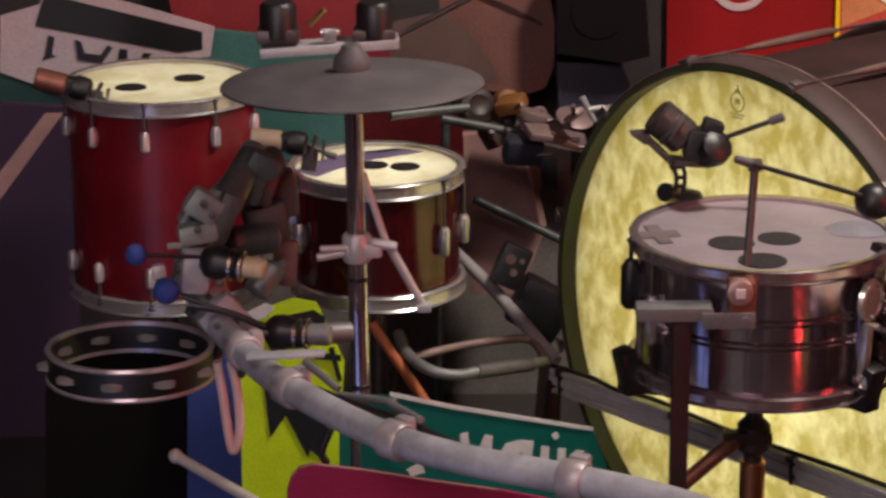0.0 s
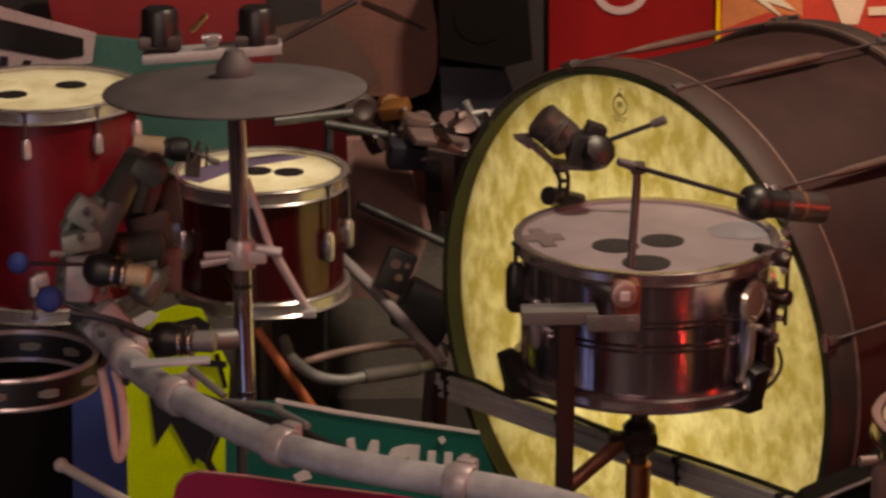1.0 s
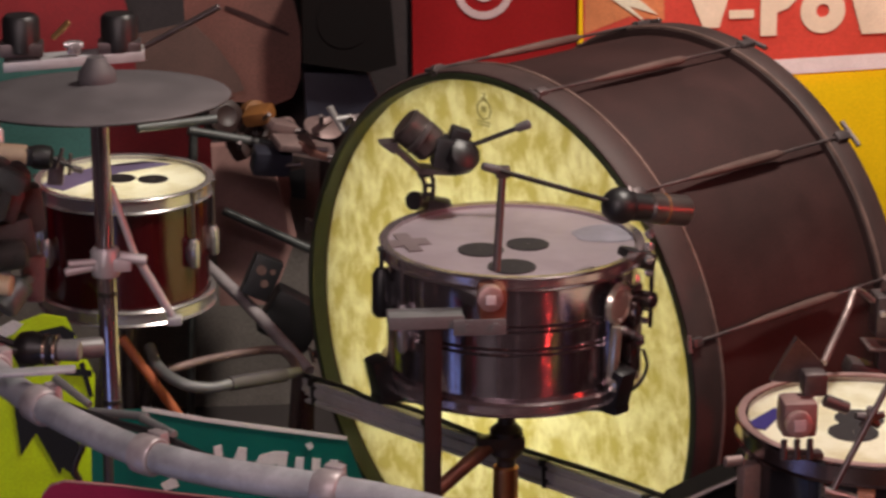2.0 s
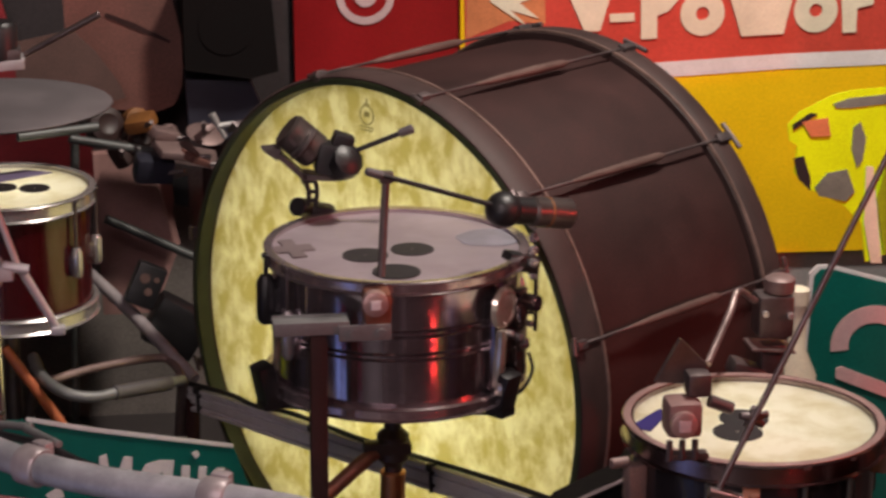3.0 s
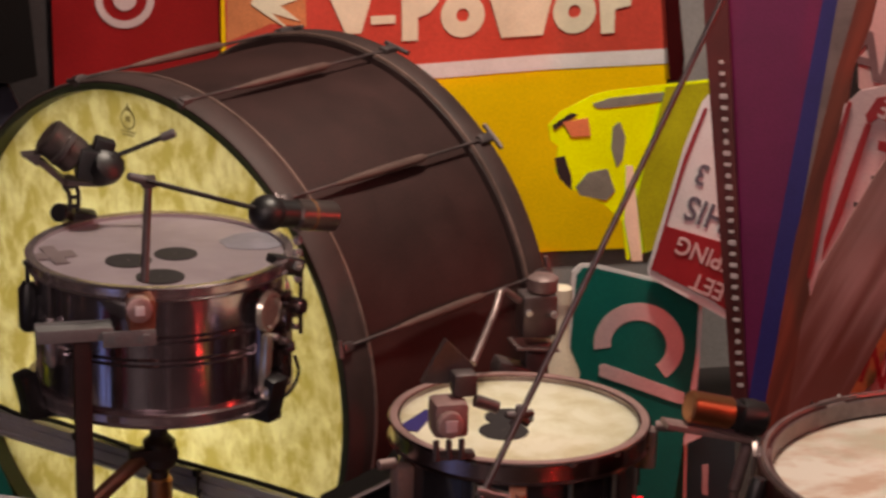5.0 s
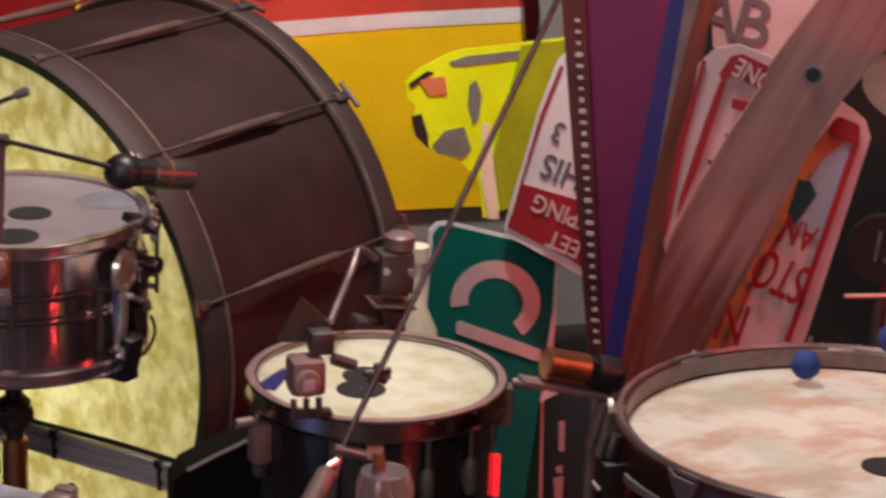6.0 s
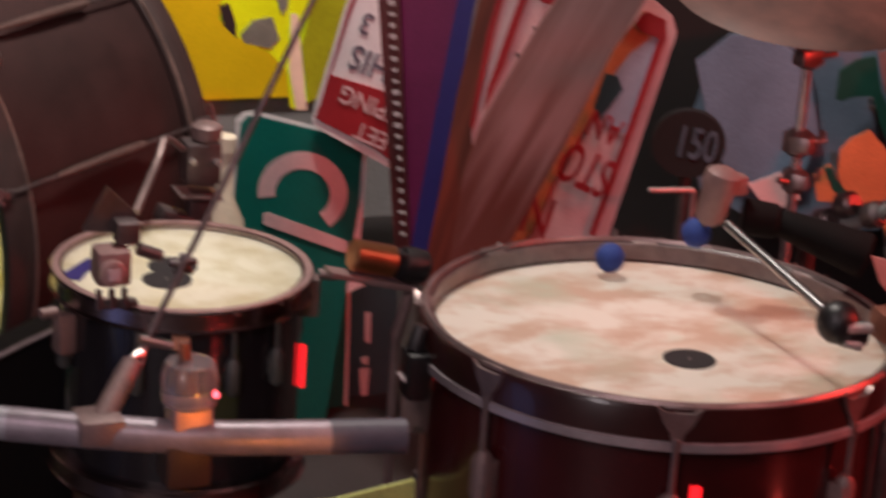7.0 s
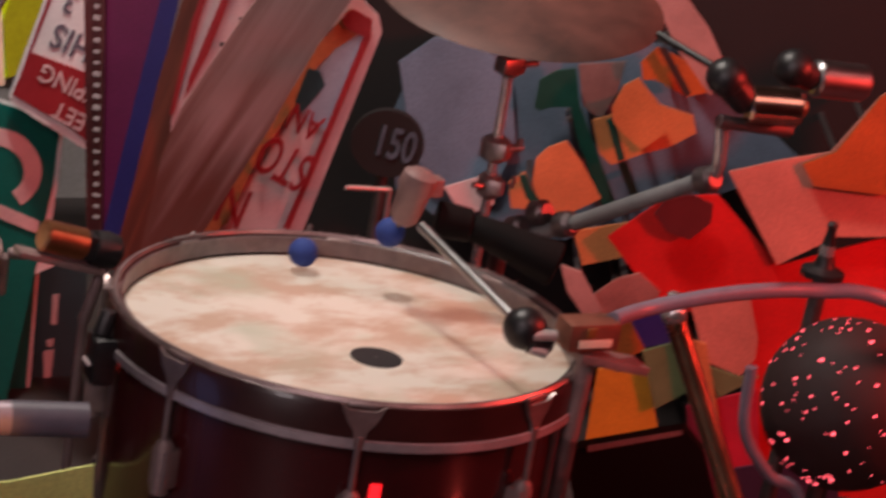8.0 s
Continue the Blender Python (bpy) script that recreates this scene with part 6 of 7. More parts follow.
# tow-zone sign, upside down, behind a weathered plank
lb = board("letter_sign", "pinkish white sign with a large grey letter", [(-0.314, 1.06), (-0.102, 1.075), (-0.088, 0.901), (-0.221, 0.846), (-0.298, 0.893)], 3.86, PINKWHITE, 0.003, "sign", -28)
words("B", 0.105, INKGREY, lb, -0.24, 0.932, 12, front=-0.0012)
words("A", 0.105, INKGREY, lb, -0.294, 0.942, 12, front=-0.0012)
bm = bmesh.new()
x, z = -0.207, 0.883
rod(bm, (x, 0.016, z), (x, 0.016, 0.0), 0.012)
part("post", bm, DULL, lb)
tz = board("tow_zone_sign", "white sign with dark red border hung upside down", [(-0.302, 0.911), (-0.28, 0.935), (-0.246, 0.945), (-0.169, 0.921), (-0.073, 0.861), (-0.052, 0.845), (-0.043, 0.82), (-0.116, 0.489), (-0.126, 0.429), (-0.299, 0.41), (-0.336, 0.633)], 3.66, PINKWHITE, 0.003, "sign", -28)
# Orange glow beside the plank is painted on as a flat patch.
on_board("orange_patch", tz, [(-0.095, 0.85), (-0.074, 0.817), (-0.108, 0.784), (-0.137, 0.742), (-0.155, 0.688), (-0.181, 0.632), (-0.206, 0.575), (-0.23, 0.487), (-0.246, 0.471), (-0.274, 0.468), (-0.226, 0.555), (-0.154, 0.732), (-0.133, 0.786)], PEACHORANGE, label="orange glow from the plank side, painted on the sign")
on_board("blue_patch", tz, [(-0.073, 0.813), (-0.062, 0.807), (-0.1, 0.659), (-0.13, 0.663), (-0.148, 0.706), (-0.136, 0.733), (-0.108, 0.784)], BLUEWHITE, label="pale bluish white patch")
on_board("dark_smear", tz, [(-0.143, 0.749), (-0.124, 0.747), (-0.114, 0.727), (-0.133, 0.694), (-0.148, 0.675), (-0.155, 0.696)], DARKTEAL, label="dark paint smear")
for o in (
    [(-0.297, 0.918), (-0.29, 0.917), (-0.313, 0.796), (-0.333, 0.642), (-0.339, 0.645), (-0.323, 0.795)],
    [(-0.269, 0.888), (-0.26, 0.886), (-0.294, 0.745), (-0.32, 0.67), (-0.317, 0.706), (-0.289, 0.816)],
    [(-0.069, 0.811), (-0.059, 0.808), (-0.136, 0.492), (-0.145, 0.495), (-0.107, 0.648)],
    [(-0.27, 0.9), (-0.255, 0.927), (-0.238, 0.932), (-0.181, 0.909), (-0.202, 0.878), (-0.251, 0.898), (-0.265, 0.885)],
    [(-0.09, 0.85), (-0.06, 0.839), (-0.058, 0.807), (-0.096, 0.819), (-0.107, 0.835)],
    [(-0.248, 0.864), (-0.221, 0.86), (-0.225, 0.844), (-0.249, 0.85)],
):
    on_board("red_border", tz, o, DARKRED)
for o in ([(-0.255, 0.81), (-0.248, 0.81), (-0.248, 0.804), (-0.255, 0.805)], [(-0.278, 0.768), (-0.269, 0.767), (-0.27, 0.76), (-0.278, 0.761)]):
    on_board("bolt_hole", tz, o, BLACK)
words("TOW ZONE", 0.04, PINKWHITE, tz, -0.247, 0.916, 204, front=-0.009, align="RIGHT", stretch=0.75)
words("N", 0.092, DARKRED, tz, -0.224, 0.521, 194, front=-0.009, stretch=0.66)
words("STO", 0.088, DARKRED, tz, -0.119, 0.586, 201, front=-0.009, align="LEFT", stretch=0.5)
words("AN", 0.06, DARKRED, tz, -0.111, 0.66, 199, front=-0.009, align="LEFT", stretch=0.6)


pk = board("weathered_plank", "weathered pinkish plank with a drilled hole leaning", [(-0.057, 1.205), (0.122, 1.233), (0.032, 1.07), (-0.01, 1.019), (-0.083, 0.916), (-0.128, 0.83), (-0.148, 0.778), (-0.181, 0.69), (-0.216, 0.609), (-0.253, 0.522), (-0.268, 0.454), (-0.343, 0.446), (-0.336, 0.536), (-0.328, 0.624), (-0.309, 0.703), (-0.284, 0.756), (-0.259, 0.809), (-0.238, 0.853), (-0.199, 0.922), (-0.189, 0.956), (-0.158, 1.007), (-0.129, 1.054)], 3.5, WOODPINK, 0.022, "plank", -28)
x, z = -0.128, 0.946
bm = bmesh.new()
ring(bm, pose(x, -0.001, z, 90, 0, 0), [(0.0105, 0), (0.0105, 0.002), (0.013, 0.002), (0.013, 0)], 24)
part("hole_rim", bm, PALEBLUE, pk)
on_board("hole", pk, disc(0.0105, x, z, 20), BLACK, front=-0.0012)

# ---- black tom ----
TOMC = pose(0.856, 2.97, 0.61 - 0.26)
tom_c = drum_shell("black_tom_drum", "black lacquered tom with a glowing cream head", TOMC, 0.156, 0.26, BLACKSHELL, TOMSKIN, TOMHOOP, 0.03, 0.0115, head_drop=0.0065)
glow_light("black_tom_lamp", TOMC @ Vector((0, 0, 0.12)), 0.3, (1.0, 0.95, 0.92), 0.05)
for a in (-170, -125, -82, -58, 5, 50, 95, 140):
    lug(tom_c, 0.156, a, 0.175, CASTDARK, 0.05, 0.018, 0.26)
bm = bmesh.new()
m = Matrix.Rotation(radians(-105.7), 4, "Z")
block(bm, (0.003, 0.021, 0.02), m @ pose(0.1575, 0, 0.223), 0.0008)
part("badge", bm, BADGE, tom_c, "small orange square badge")
bm = bmesh.new()
block(bm, (0.008, 0.008, 0.06), Matrix.Rotation(radians(-24), 4, "Z") @ pose(0.161, 0, 0.14), 0.003)
part("tail_lamp", bm, REDGLOW, tom_c, "glowing red lamp strip")
bm = bmesh.new()
plate(bm, [(-0.163, 0.002), (-0.109, 0.062), (-0.107, 0.036), (-0.139, -0.016)], 0.0012, pose(0, 0, 0.2622) @ pose(0, 0, 0, -90, 0, 0))
part("blue_stripe", bm, BLUE, tom_c, "blue painted stripe")
# Light ring on top of the hoop paints its pinkish shine.
bm = bmesh.new()
ring(bm, Matrix(), [(0.158, 0.2655), (0.158, 0.2685), (0.163, 0.2695), (0.168, 0.2685), (0.1685, 0.266)], 72)
part("hoop_shine", bm, PINKMETAL, tom_c, "hoop edge with its shine put into a bright colour")
damping_dots(tom_c, 0.26, ((-0.01, 0.012), (-0.03, -0.034)), 0.032)
tom_stand(pose(0.856, 2.97, 0), 0.335, "dark steel stand under the black tom")

# side mounts of the tom
for ang_, zz in ((-20, 0.235), (-168, 0.2)):
    m = Matrix.Rotation(radians(ang_), 4, "Z")
    bm = bmesh.new()
    block(bm, (0.026, 0.026, 0.055), m @ pose(0.166, 0, zz), 0.007)
    rod(bm, m @ Vector((0.176, 0, zz + 0.03)), m @ Vector((0.2, 0.0, zz + 0.03)), 0.007)
    part("side_mount", bm, PINKGREY, tom_c)

# black pedal plate between bass drum and tom
pdl = thing("pedal_plate", "black metal pedal plate at the foot of the bass drum", "pedal", pose(0, 3.12, 0))
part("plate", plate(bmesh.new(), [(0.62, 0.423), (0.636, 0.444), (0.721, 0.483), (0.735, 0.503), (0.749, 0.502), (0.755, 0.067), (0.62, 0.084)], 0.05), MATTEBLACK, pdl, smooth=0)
bm = bmesh.new()
tube(bm, [(v[0], -0.01, v[1]) for v in [(0.636, 0.444), (0.677, 0.463), (0.721, 0.483), (0.735, 0.505), (0.734, 0.568)]], 0.004, 8)
part("cable", bm, DULL, pdl)

# pink motor and bracket at the rim
at = Vector((0.728, 2.83, 0.677))
d = thing("tom_motor", "pink square motor on a dark bracket over the black tom", "motor", Matrix.Translation(at), "drum strikers")
bm = bmesh.new()
block(bm, (0.044, 0.045, 0.046), pose(-0.003, 0, 0.002), 0.009)
part("case", bm, PINKDULL, d)
bm = bmesh.new()
lathe(bm, [(0.014, 0), (0.0165, 0.003), (0.0165, 0.012), (0.012, 0.014)], pose(-0.008, -0.024, 0.002, 90, 0, 0), 24)
mo = part("face", bm, PINKMETAL, d)
bm = bmesh.new()
block(bm, (0.015, 0.002, 0.015), pose(-0.008, -0.0385, 0.002), 0.001)
part("label_square", bm, DUSTYWHITE, mo)
bm = bmesh.new()
for x in (-0.02, -0.004, 0.012):
    rod(bm, (x, -0.01, -0.026), (x, -0.012, -0.052), 0.004)
block(bm, (0.05, 0.02, 0.008), pose(0.006, 0.0, -0.05), 0.003)
part("clamp", bm, DULL, d)
bm = bmesh.new()
plate(bm, [(-0.03, 0.0), (0.0, 0.055), (0.035, 0.02), (0.035, -0.005)], 0.01, pose(0.0, 0.03, 0.035))
block(bm, (0.03, 0.03, 0.03), pose(0.018, 0.01, 0.04), 0.006)
rod(bm, (0.03, 0.0, 0.02), (0.06, 0.0, 0.008), 0.008)
part("bracket", bm, DULL, d)

# striker behind the tom with a silver box
at = Vector((0.948, 3.22, 0.66))
d = thing("tom_beater", "silver solenoid box with a bent steel arm behind the tom", "drum striker", Matrix.Translation(at), "drum strikers")
bm = bmesh.new()
block(bm, (0.05, 0.045, 0.06), pose(0, 0, 0.012), 0.006)
part("case", bm, DULL, d)
bm = bmesh.new()
lathe(bm, [(0.018, 0), (0.021, 0.003), (0.021, 0.02), (0.016, 0.024)], pose(0.008, 0, 0.042), 20)
part("cap", bm, PINKGREY, d)
bm = bmesh.new()
block(bm, (0.062, 0.05, 0.004), pose(-0.004, -0.004, -0.034, 0, 6, 0), 0.001)
part("shelf_plate", bm, CLAWMETAL, d)
bm = bmesh.new()
rod(bm, (-0.018, -0.024, 0.02), (-0.018, -0.03, 0.02), 0.005)
part("screw", bm, CHROME, d)
bm = bmesh.new()
rod(bm, (0.018, -0.024, 0.016), (0.018, -0.03, 0.016), 0.005)
part("screw", bm, CHROME, d)
bm = bmesh.new()
i0 = at
tube(bm, [Vector((0.917, 3.2, 0.697)) - i0, Vector((0.887, 3.18, 0.719)) - i0, Vector((0.868, 3.15, 0.699)) - i0, Vector((0.813, 3.05, 0.664)) - i0], 0.0048, 10)
part("arm", bm, CLAWMETAL, d)
bm = bmesh.new()
block(bm, (0.034, 0.03, 0.07), pose(0.0, 0.0, -0.065), 0.005)
block(bm, (0.05, 0.04, 0.024), pose(-0.035, 0.0, -0.07, 0, 20, 0), 0.006)
part("clamp", bm, DULL, d)
bm = bmesh.new()
rod(bm, (0.0, 0, -0.09), (0.0, 0.02, -at.z + 0.004), 0.009)
part("post", bm, DULL, d)
pd = thing("white_bottle", "pale cream bottle standing behind the tom", "bottle", pose(*(1.085, 3.55, 0.52)) @ pose(0, 0, -(1.085, 3.55, 0.52)[2]))
hz = (1.085, 3.55, 0.52)[2]
bm = bmesh.new()
lathe(bm, [(0.03, 0.0), (0.032, 0.004), (0.032, hz - 0.06), (0.014, hz - 0.02), (0.013, hz + 0.05), (0.016, hz + 0.052), (0.016, hz + 0.075), (0.012, hz + 0.078)], seg=20)
part("body", bm, CREAMWHITE, pd)

# long thin rod crossing in front, clamped to the rail by a ring loop
a, b = Vector((0.942, 2.62, 1.162)), Vector((0.681, 2.5, 0.712))
d = thing("long_rod", "long thin steel rod clamped to the rack rail", "rod", Matrix.Translation(b))
bm = bmesh.new()
rod(bm, (0, 0, 0), (a - b) * 1.45, 0.0036, seg=10)
part("shaft", bm, DULL, d)
kn = Vector((0.732, 2.54, 0.786)) - b
bm = bmesh.new()
for k in range(5):
    an = radians(72 * k + 20)
    rod(bm, kn, kn + Vector((0.017 * math.cos(an), -0.002, 0.013 * math.sin(an))), 0.006, 0.004, 8)
part("star_knob", bm, DULL, d)
bm = bmesh.new()
tube(bm, [(0, 0, 0.0), Vector((0.668, 2.48, 0.692)) - b, Vector((0.648, 2.47, 0.681)) - b, Vector((0.66, 2.48, 0.702)) - b, Vector((0.675, 2.49, 0.707)) - b], 0.004, 8)
rod(bm, (-0.008, 0, 0.006), (0.03, 0, -0.006), 0.006)
part("loop", bm, STEEL, d)
bm = bmesh.new()
rod(bm, Vector((0.657, 2.46, 0.709)) - b, Vector((0.6, 2.4, 0.652)) - b, 0.011, 0.014)
block(bm, (0.05, 0.05, 0.03), Matrix.Translation(Vector((0.608, 2.41, 0.66)) - b), 0.008)
part("rail_clamp", bm, PINKGREY, d)

# clear plastic clamp box on the rail
at = Vector((0.701, 2.39, 0.672))
d = thing("clamp_box", "smoky clear plastic clamp with pink motor on the rack rail", "clamp", Matrix.Translation(at))
bm = bmesh.new()
block(bm, (0.044, 0.044, 0.06), pose(0, 0, -0.01), 0.006)
part("motor", bm, PINKMETAL, d)
bm = bmesh.new()
lathe(bm, [(0.03, 0.0), (0.031, 0.03), (0.026, 0.046), (0.012, 0.05)], pose(0, 0, 0.016), 20)
part("cover", bm, CLEAR, d, "clear plastic cover")
bm = bmesh.new()
rod(bm, (-0.004, 0, 0.03), (-0.008, 0, 0.085), 0.01, 0.006)
part("pin", bm, COPPERDULL, d)

bm = bmesh.new()
ball(bm, Vector((0.723, 2.37, 0.703)) - at, 0.0042)
part("indicator_lamp", bm, REDLED, d, "tiny glowing red lamp")
bm = bmesh.new()
block(bm, (0.05, 0.05, 0.05), pose(-0.004, 0.0, -0.05), 0.006)
part("base", bm, DARKBROWN, d)

# ---- large drum lying flat ----
BIG = pose(1.348, 2.577, 0.639 - 0.4) @ pose(0, 0, 0, -1, 0.6, 0)


def flat_bass_drum():
    r, depth = 0.282, 0.4
    d = thing("flat_bass_drum", "maroon bass drum lying flat with a glowing stained head", "drum", BIG)
    bm = bmesh.new()
    ring(bm, Matrix(), [(r + 0.002, 0.0), (r + 0.002, depth - 0.01), (r - 0.006, depth - 0.01), (r - 0.006, 0.0)], 96)
    part("shell", bm, MAROON, d)
    bm = bmesh.new()
    ring(bm, Matrix(), [(r - 0.0065, 0.012), (r - 0.0065, depth - 0.012), (r - 0.008, depth - 0.012), (r - 0.008, 0.012)], 48)
    part("lining", bm, INNER, d)
    bm = bmesh.new()
    lathe(bm, [(r + 0.001, depth - 0.011), (r - 0.003, depth - 0.008), (0.1, depth - 0.0074), (0.001, depth - 0.007)], seg=96, caps=False)
    hd = part("drum_head", bm, BIGSKIN, d, "glowing stained calfskin head")
    hx = BIG.inverted() @ Vector((1.355, 2.504, 0.64))
    bm = bmesh.new()
    lathe(bm, [(0.032, 0), (0.032, 0.001), (0.001, 0.0012)], pose(hx.x, hx.y, depth - 0.0068), 32, False)
    part("damping_dot", bm, DOT, hd, "black damping dot")
    bm = bmesh.new()
    lathe(bm, [(0.001, 0.0), (r, 0.001)], seg=48, caps=False)
    part("bottom_head", bm, INNER, d)
    bm = bmesh.new()
    ring(bm, Matrix(), [(r - 0.001, depth - 0.005), (r - 0.001, depth + 0.018), (r + 0.004, depth + 0.021), (r + 0.014, depth + 0.019), (r + 0.016, depth + 0.012), (r + 0.016, depth - 0.032), (r + 0.003, depth - 0.034), (r + 0.003, depth - 0.006)], 96)
    h = part("hoop", bm, HOOPMAROON, d)
    # The hoop's inner face gets a paler colour for the light on it.
    bm = bmesh.new()
    ring(bm, Matrix(), [(r - 0.0012, depth - 0.006), (r - 0.0035, depth - 0.005), (r - 0.0035, depth + 0.0165), (r - 0.0012, depth + 0.0175)], 96)
    part("hoop_lining", bm, HOOPINNER, h, "metallic inner face, painted paler for the light it catches")
    # A thin bright ring is added for the glints along the top edge.
    bm = bmesh.new()
    ring(bm, Matrix(), [(r + 0.0015, depth + 0.019), (r + 0.004, depth + 0.0235), (r + 0.008, depth + 0.0235), (r + 0.011, depth + 0.0195)], 96)
    part("edge_glint", bm, CLAWMETAL, h, "thin metal ring that paints the glints on the hoop edge")
    bm = bmesh.new()
    ring(bm, Matrix(), [(r + 0.0145, depth - 0.034), (r + 0.019, depth - 0.032), (r + 0.019, depth - 0.022), (r + 0.0145, depth - 0.02)], 96)
    part("band", bm, STEELBAND, h, "steel band")
    for k in range(8):
        claw(d, r, -156.5 + 45 * k, depth - 0.12, depth + 0.014, CLAWMETAL, r + 0.012)
    # Glowing block added for the red reflection on the shell.
    bm = bmesh.new()
    block(bm, (0.006, 0.013, 0.022), Matrix.Rotation(radians(-105.6), 4, "Z") @ pose(r + 0.004, 0, depth - 0.09), 0.002)
    part("tail_lamp", bm, REDGLOW, d, "small glowing block for the red glint on the shell")
    # dark side clamp
    m = Matrix.Rotation(radians(176), 4, "Z")
    bm = bmesh.new()
    block(bm, (0.03, 0.045, 0.06), m @ pose(r + 0.028, 0, depth - 0.04), 0.008)
    rod(bm, m @ Vector((r + 0.03, 0, depth - 0.01)), m @ Vector((r + 0.024, 0, depth + 0.02)), 0.012, 0.009)
    cl = part("side_clamp", bm, BLACK, d)
    bm = bmesh.new()
    block(bm, (0.004, 0.026, 0.004), m @ pose(r + 0.0445, 0.0, depth - 0.045), 0.001)
    part("scale_mark", bm, DUSTYWHITE, cl)
    for a in (20, 140, 260):
        bm = bmesh.new()
        c, s = math.cos(radians(a)), math.sin(radians(a))
        rod(bm, ((r + 0.012) * c, (r + 0.012) * s, 0.15), ((r + 0.03) * c, (r + 0.03) * s, -0.236), 0.009)
        part("leg", bm, DULL, d)
    return d


big = flat_bass_drum()
glow_light("flat_bass_lamp", BIG @ Vector((0, 0, 0.12)), 0.76, (1.0, 0.88, 0.8), 0.1)

# blue mallets over the large drum and their motors
for pb_, pe in (((1.383, 2.8, 0.653), (1.486, 3, 0.612)), ((1.462, 2.72, 0.711), (1.471, 2.68, 0.758))):
    b, e = Vector(pb_), Vector(pe)
    d = thing("mallet", "blue felt ball mallet on a thin stick", "mallet", Matrix.Translation(b), "mallets")
    bm = bmesh.new()
    ball(bm, (0, 0, 0), 0.0195)
    part("ball", bm, BLUEBALL, d)
    bm = bmesh.new()
    rod(bm, (e - b).normalized() * 0.015, e - b, 0.0035, seg=8)
    part("stick", bm, DULL, d)
at = Vector((1.463, 2.68, 0.773))
d = thing("mallet_motor", "pinkish motor with black cylinder on a long steel arm", "motor", Matrix.Translation(at), "mallet motors")
bm = bmesh.new()
lathe(bm, [(0.012, -0.036), (0.019, -0.028), (0.021, 0.01), (0.024, 0.016), (0.022, 0.034), (0.012, 0.04)], pose(0, 0, 0, 8, 10, 0), 20)
block(bm, (0.05, 0.026, 0.026), pose(0.014, 0, 0.016), 0.006)
part("case", bm, PINKDULL, d)
bm = bmesh.new()
rod(bm, Vector((1.502, 2.68, 0.746)) - at, Vector((1.545, 2.66, 0.742)) - at, 0.024, 0.022, 20)
rod(bm, Vector((1.545, 2.66, 0.742)) - at, Vector((1.644, 2.6, 0.71)) - at, 0.018, 0.03, 20)
part("cylinder", bm, MATTEBLACK, d)
bm = bmesh.new()
rod(bm, Vector((1.461, 2.64, 0.751)) - at, Vector((1.481, 2.42, 0.72)) - at, 0.0065)
part("arm", bm, STEEL, d)
at2 = Vector((1.477, 2.38, 0.721))
d2 = thing("arm_joint", "black knob joint with motor and label on a bracket", "motor", Matrix.Translation(at2), "mallet motors")
bm = bmesh.new()
ball(bm, (0, 0, 0), 0.026)
rod(bm, (0, -0.01, -0.01), (0.03, -0.01, -0.014), 0.016)
part("knob", bm, BLACK, d2)
bm = bmesh.new()
rod(bm, (0.0, -0.02, 0.0), (0.03, -0.024, 0.0), 0.007)
rod(bm, (0.0, -0.02, -0.018), (0.02, -0.026, -0.022), 0.006)
part("screw", bm, PALEMETAL, d2)
bm = bmesh.new()
q = Vector((1.552, 2.36, 0.722)) - at2
block(bm, (0.07, 0.04, 0.036), Matrix.Translation(q), 0.006)
part("motor", bm, COPPERDULL, d2)
bm = bmesh.new()
block(bm, (0.045, 0.003, 0.01), Matrix.Translation(q + Vector((0.0, -0.0215, -0.006))), 0.001)
part("white_label", bm, CREAMWHITE, d2)
bm = bmesh.new()
block(bm, (0.012, 0.003, 0.012), Matrix.Translation(q + Vector((-0.008, -0.0215, 0.008))), 0.001)
part("yellow_label", bm, OCHRE, d2)
bm = bmesh.new()
q2 = Vector((1.588, 2.36, 0.685)) - at2
block(bm, (0.1, 0.04, 0.012), Matrix.Translation(q2) @ pose(0, 0, 0, 0, 12, 0), 0.003)
rod(bm, q2, q2 + Vector((0.03, 0.02, -0.02)), 0.006)
rod(bm, q2 + Vector((-0.03, 0, 0)), q2 + Vector((-0.035, 0.0, -0.1)), 0.012)
part("bracket", bm, PINKGREY, d2)
bm = bmesh.new()
rod(bm, q2 + Vector((-0.035, 0, -0.1)), Vector((q2.x - 0.035, q2.y, -at2.z + 0.004)), 0.011)
part("post", bm, DULL, d2)

# copper motor at the left of the large drum
at = Vector((1.106, 2.85, 0.647))
d = striker("rim_motor", "copper motor with black wheel clamped beside the large drum", Matrix.Translation(at) @ pose(0, 0, 0, 0, 14, 0), COPPER, None, 0.0)
bm = bmesh.new()
lathe(bm, [(0.018, -0.012), (0.03, -0.008), (0.03, 0.008), (0.018, 0.012)], pose(0.088, -0.016, -0.006, 90, 0, 20), 20)
part("wheel", bm, PINKGREY, d)
bm = bmesh.new()
rod(bm, (0.03, 0, 0.02), (0.03, 0.0, -0.1), 0.008)
block(bm, (0.12, 0.03, 0.008), pose(-0.03, 0.0, -0.028), 0.002)
rod(bm, (0.03, 0.0, -0.1), Vector((0.17, 0.02, -0.62)), 0.006)
part("bracket", bm, PINKGREY, d)
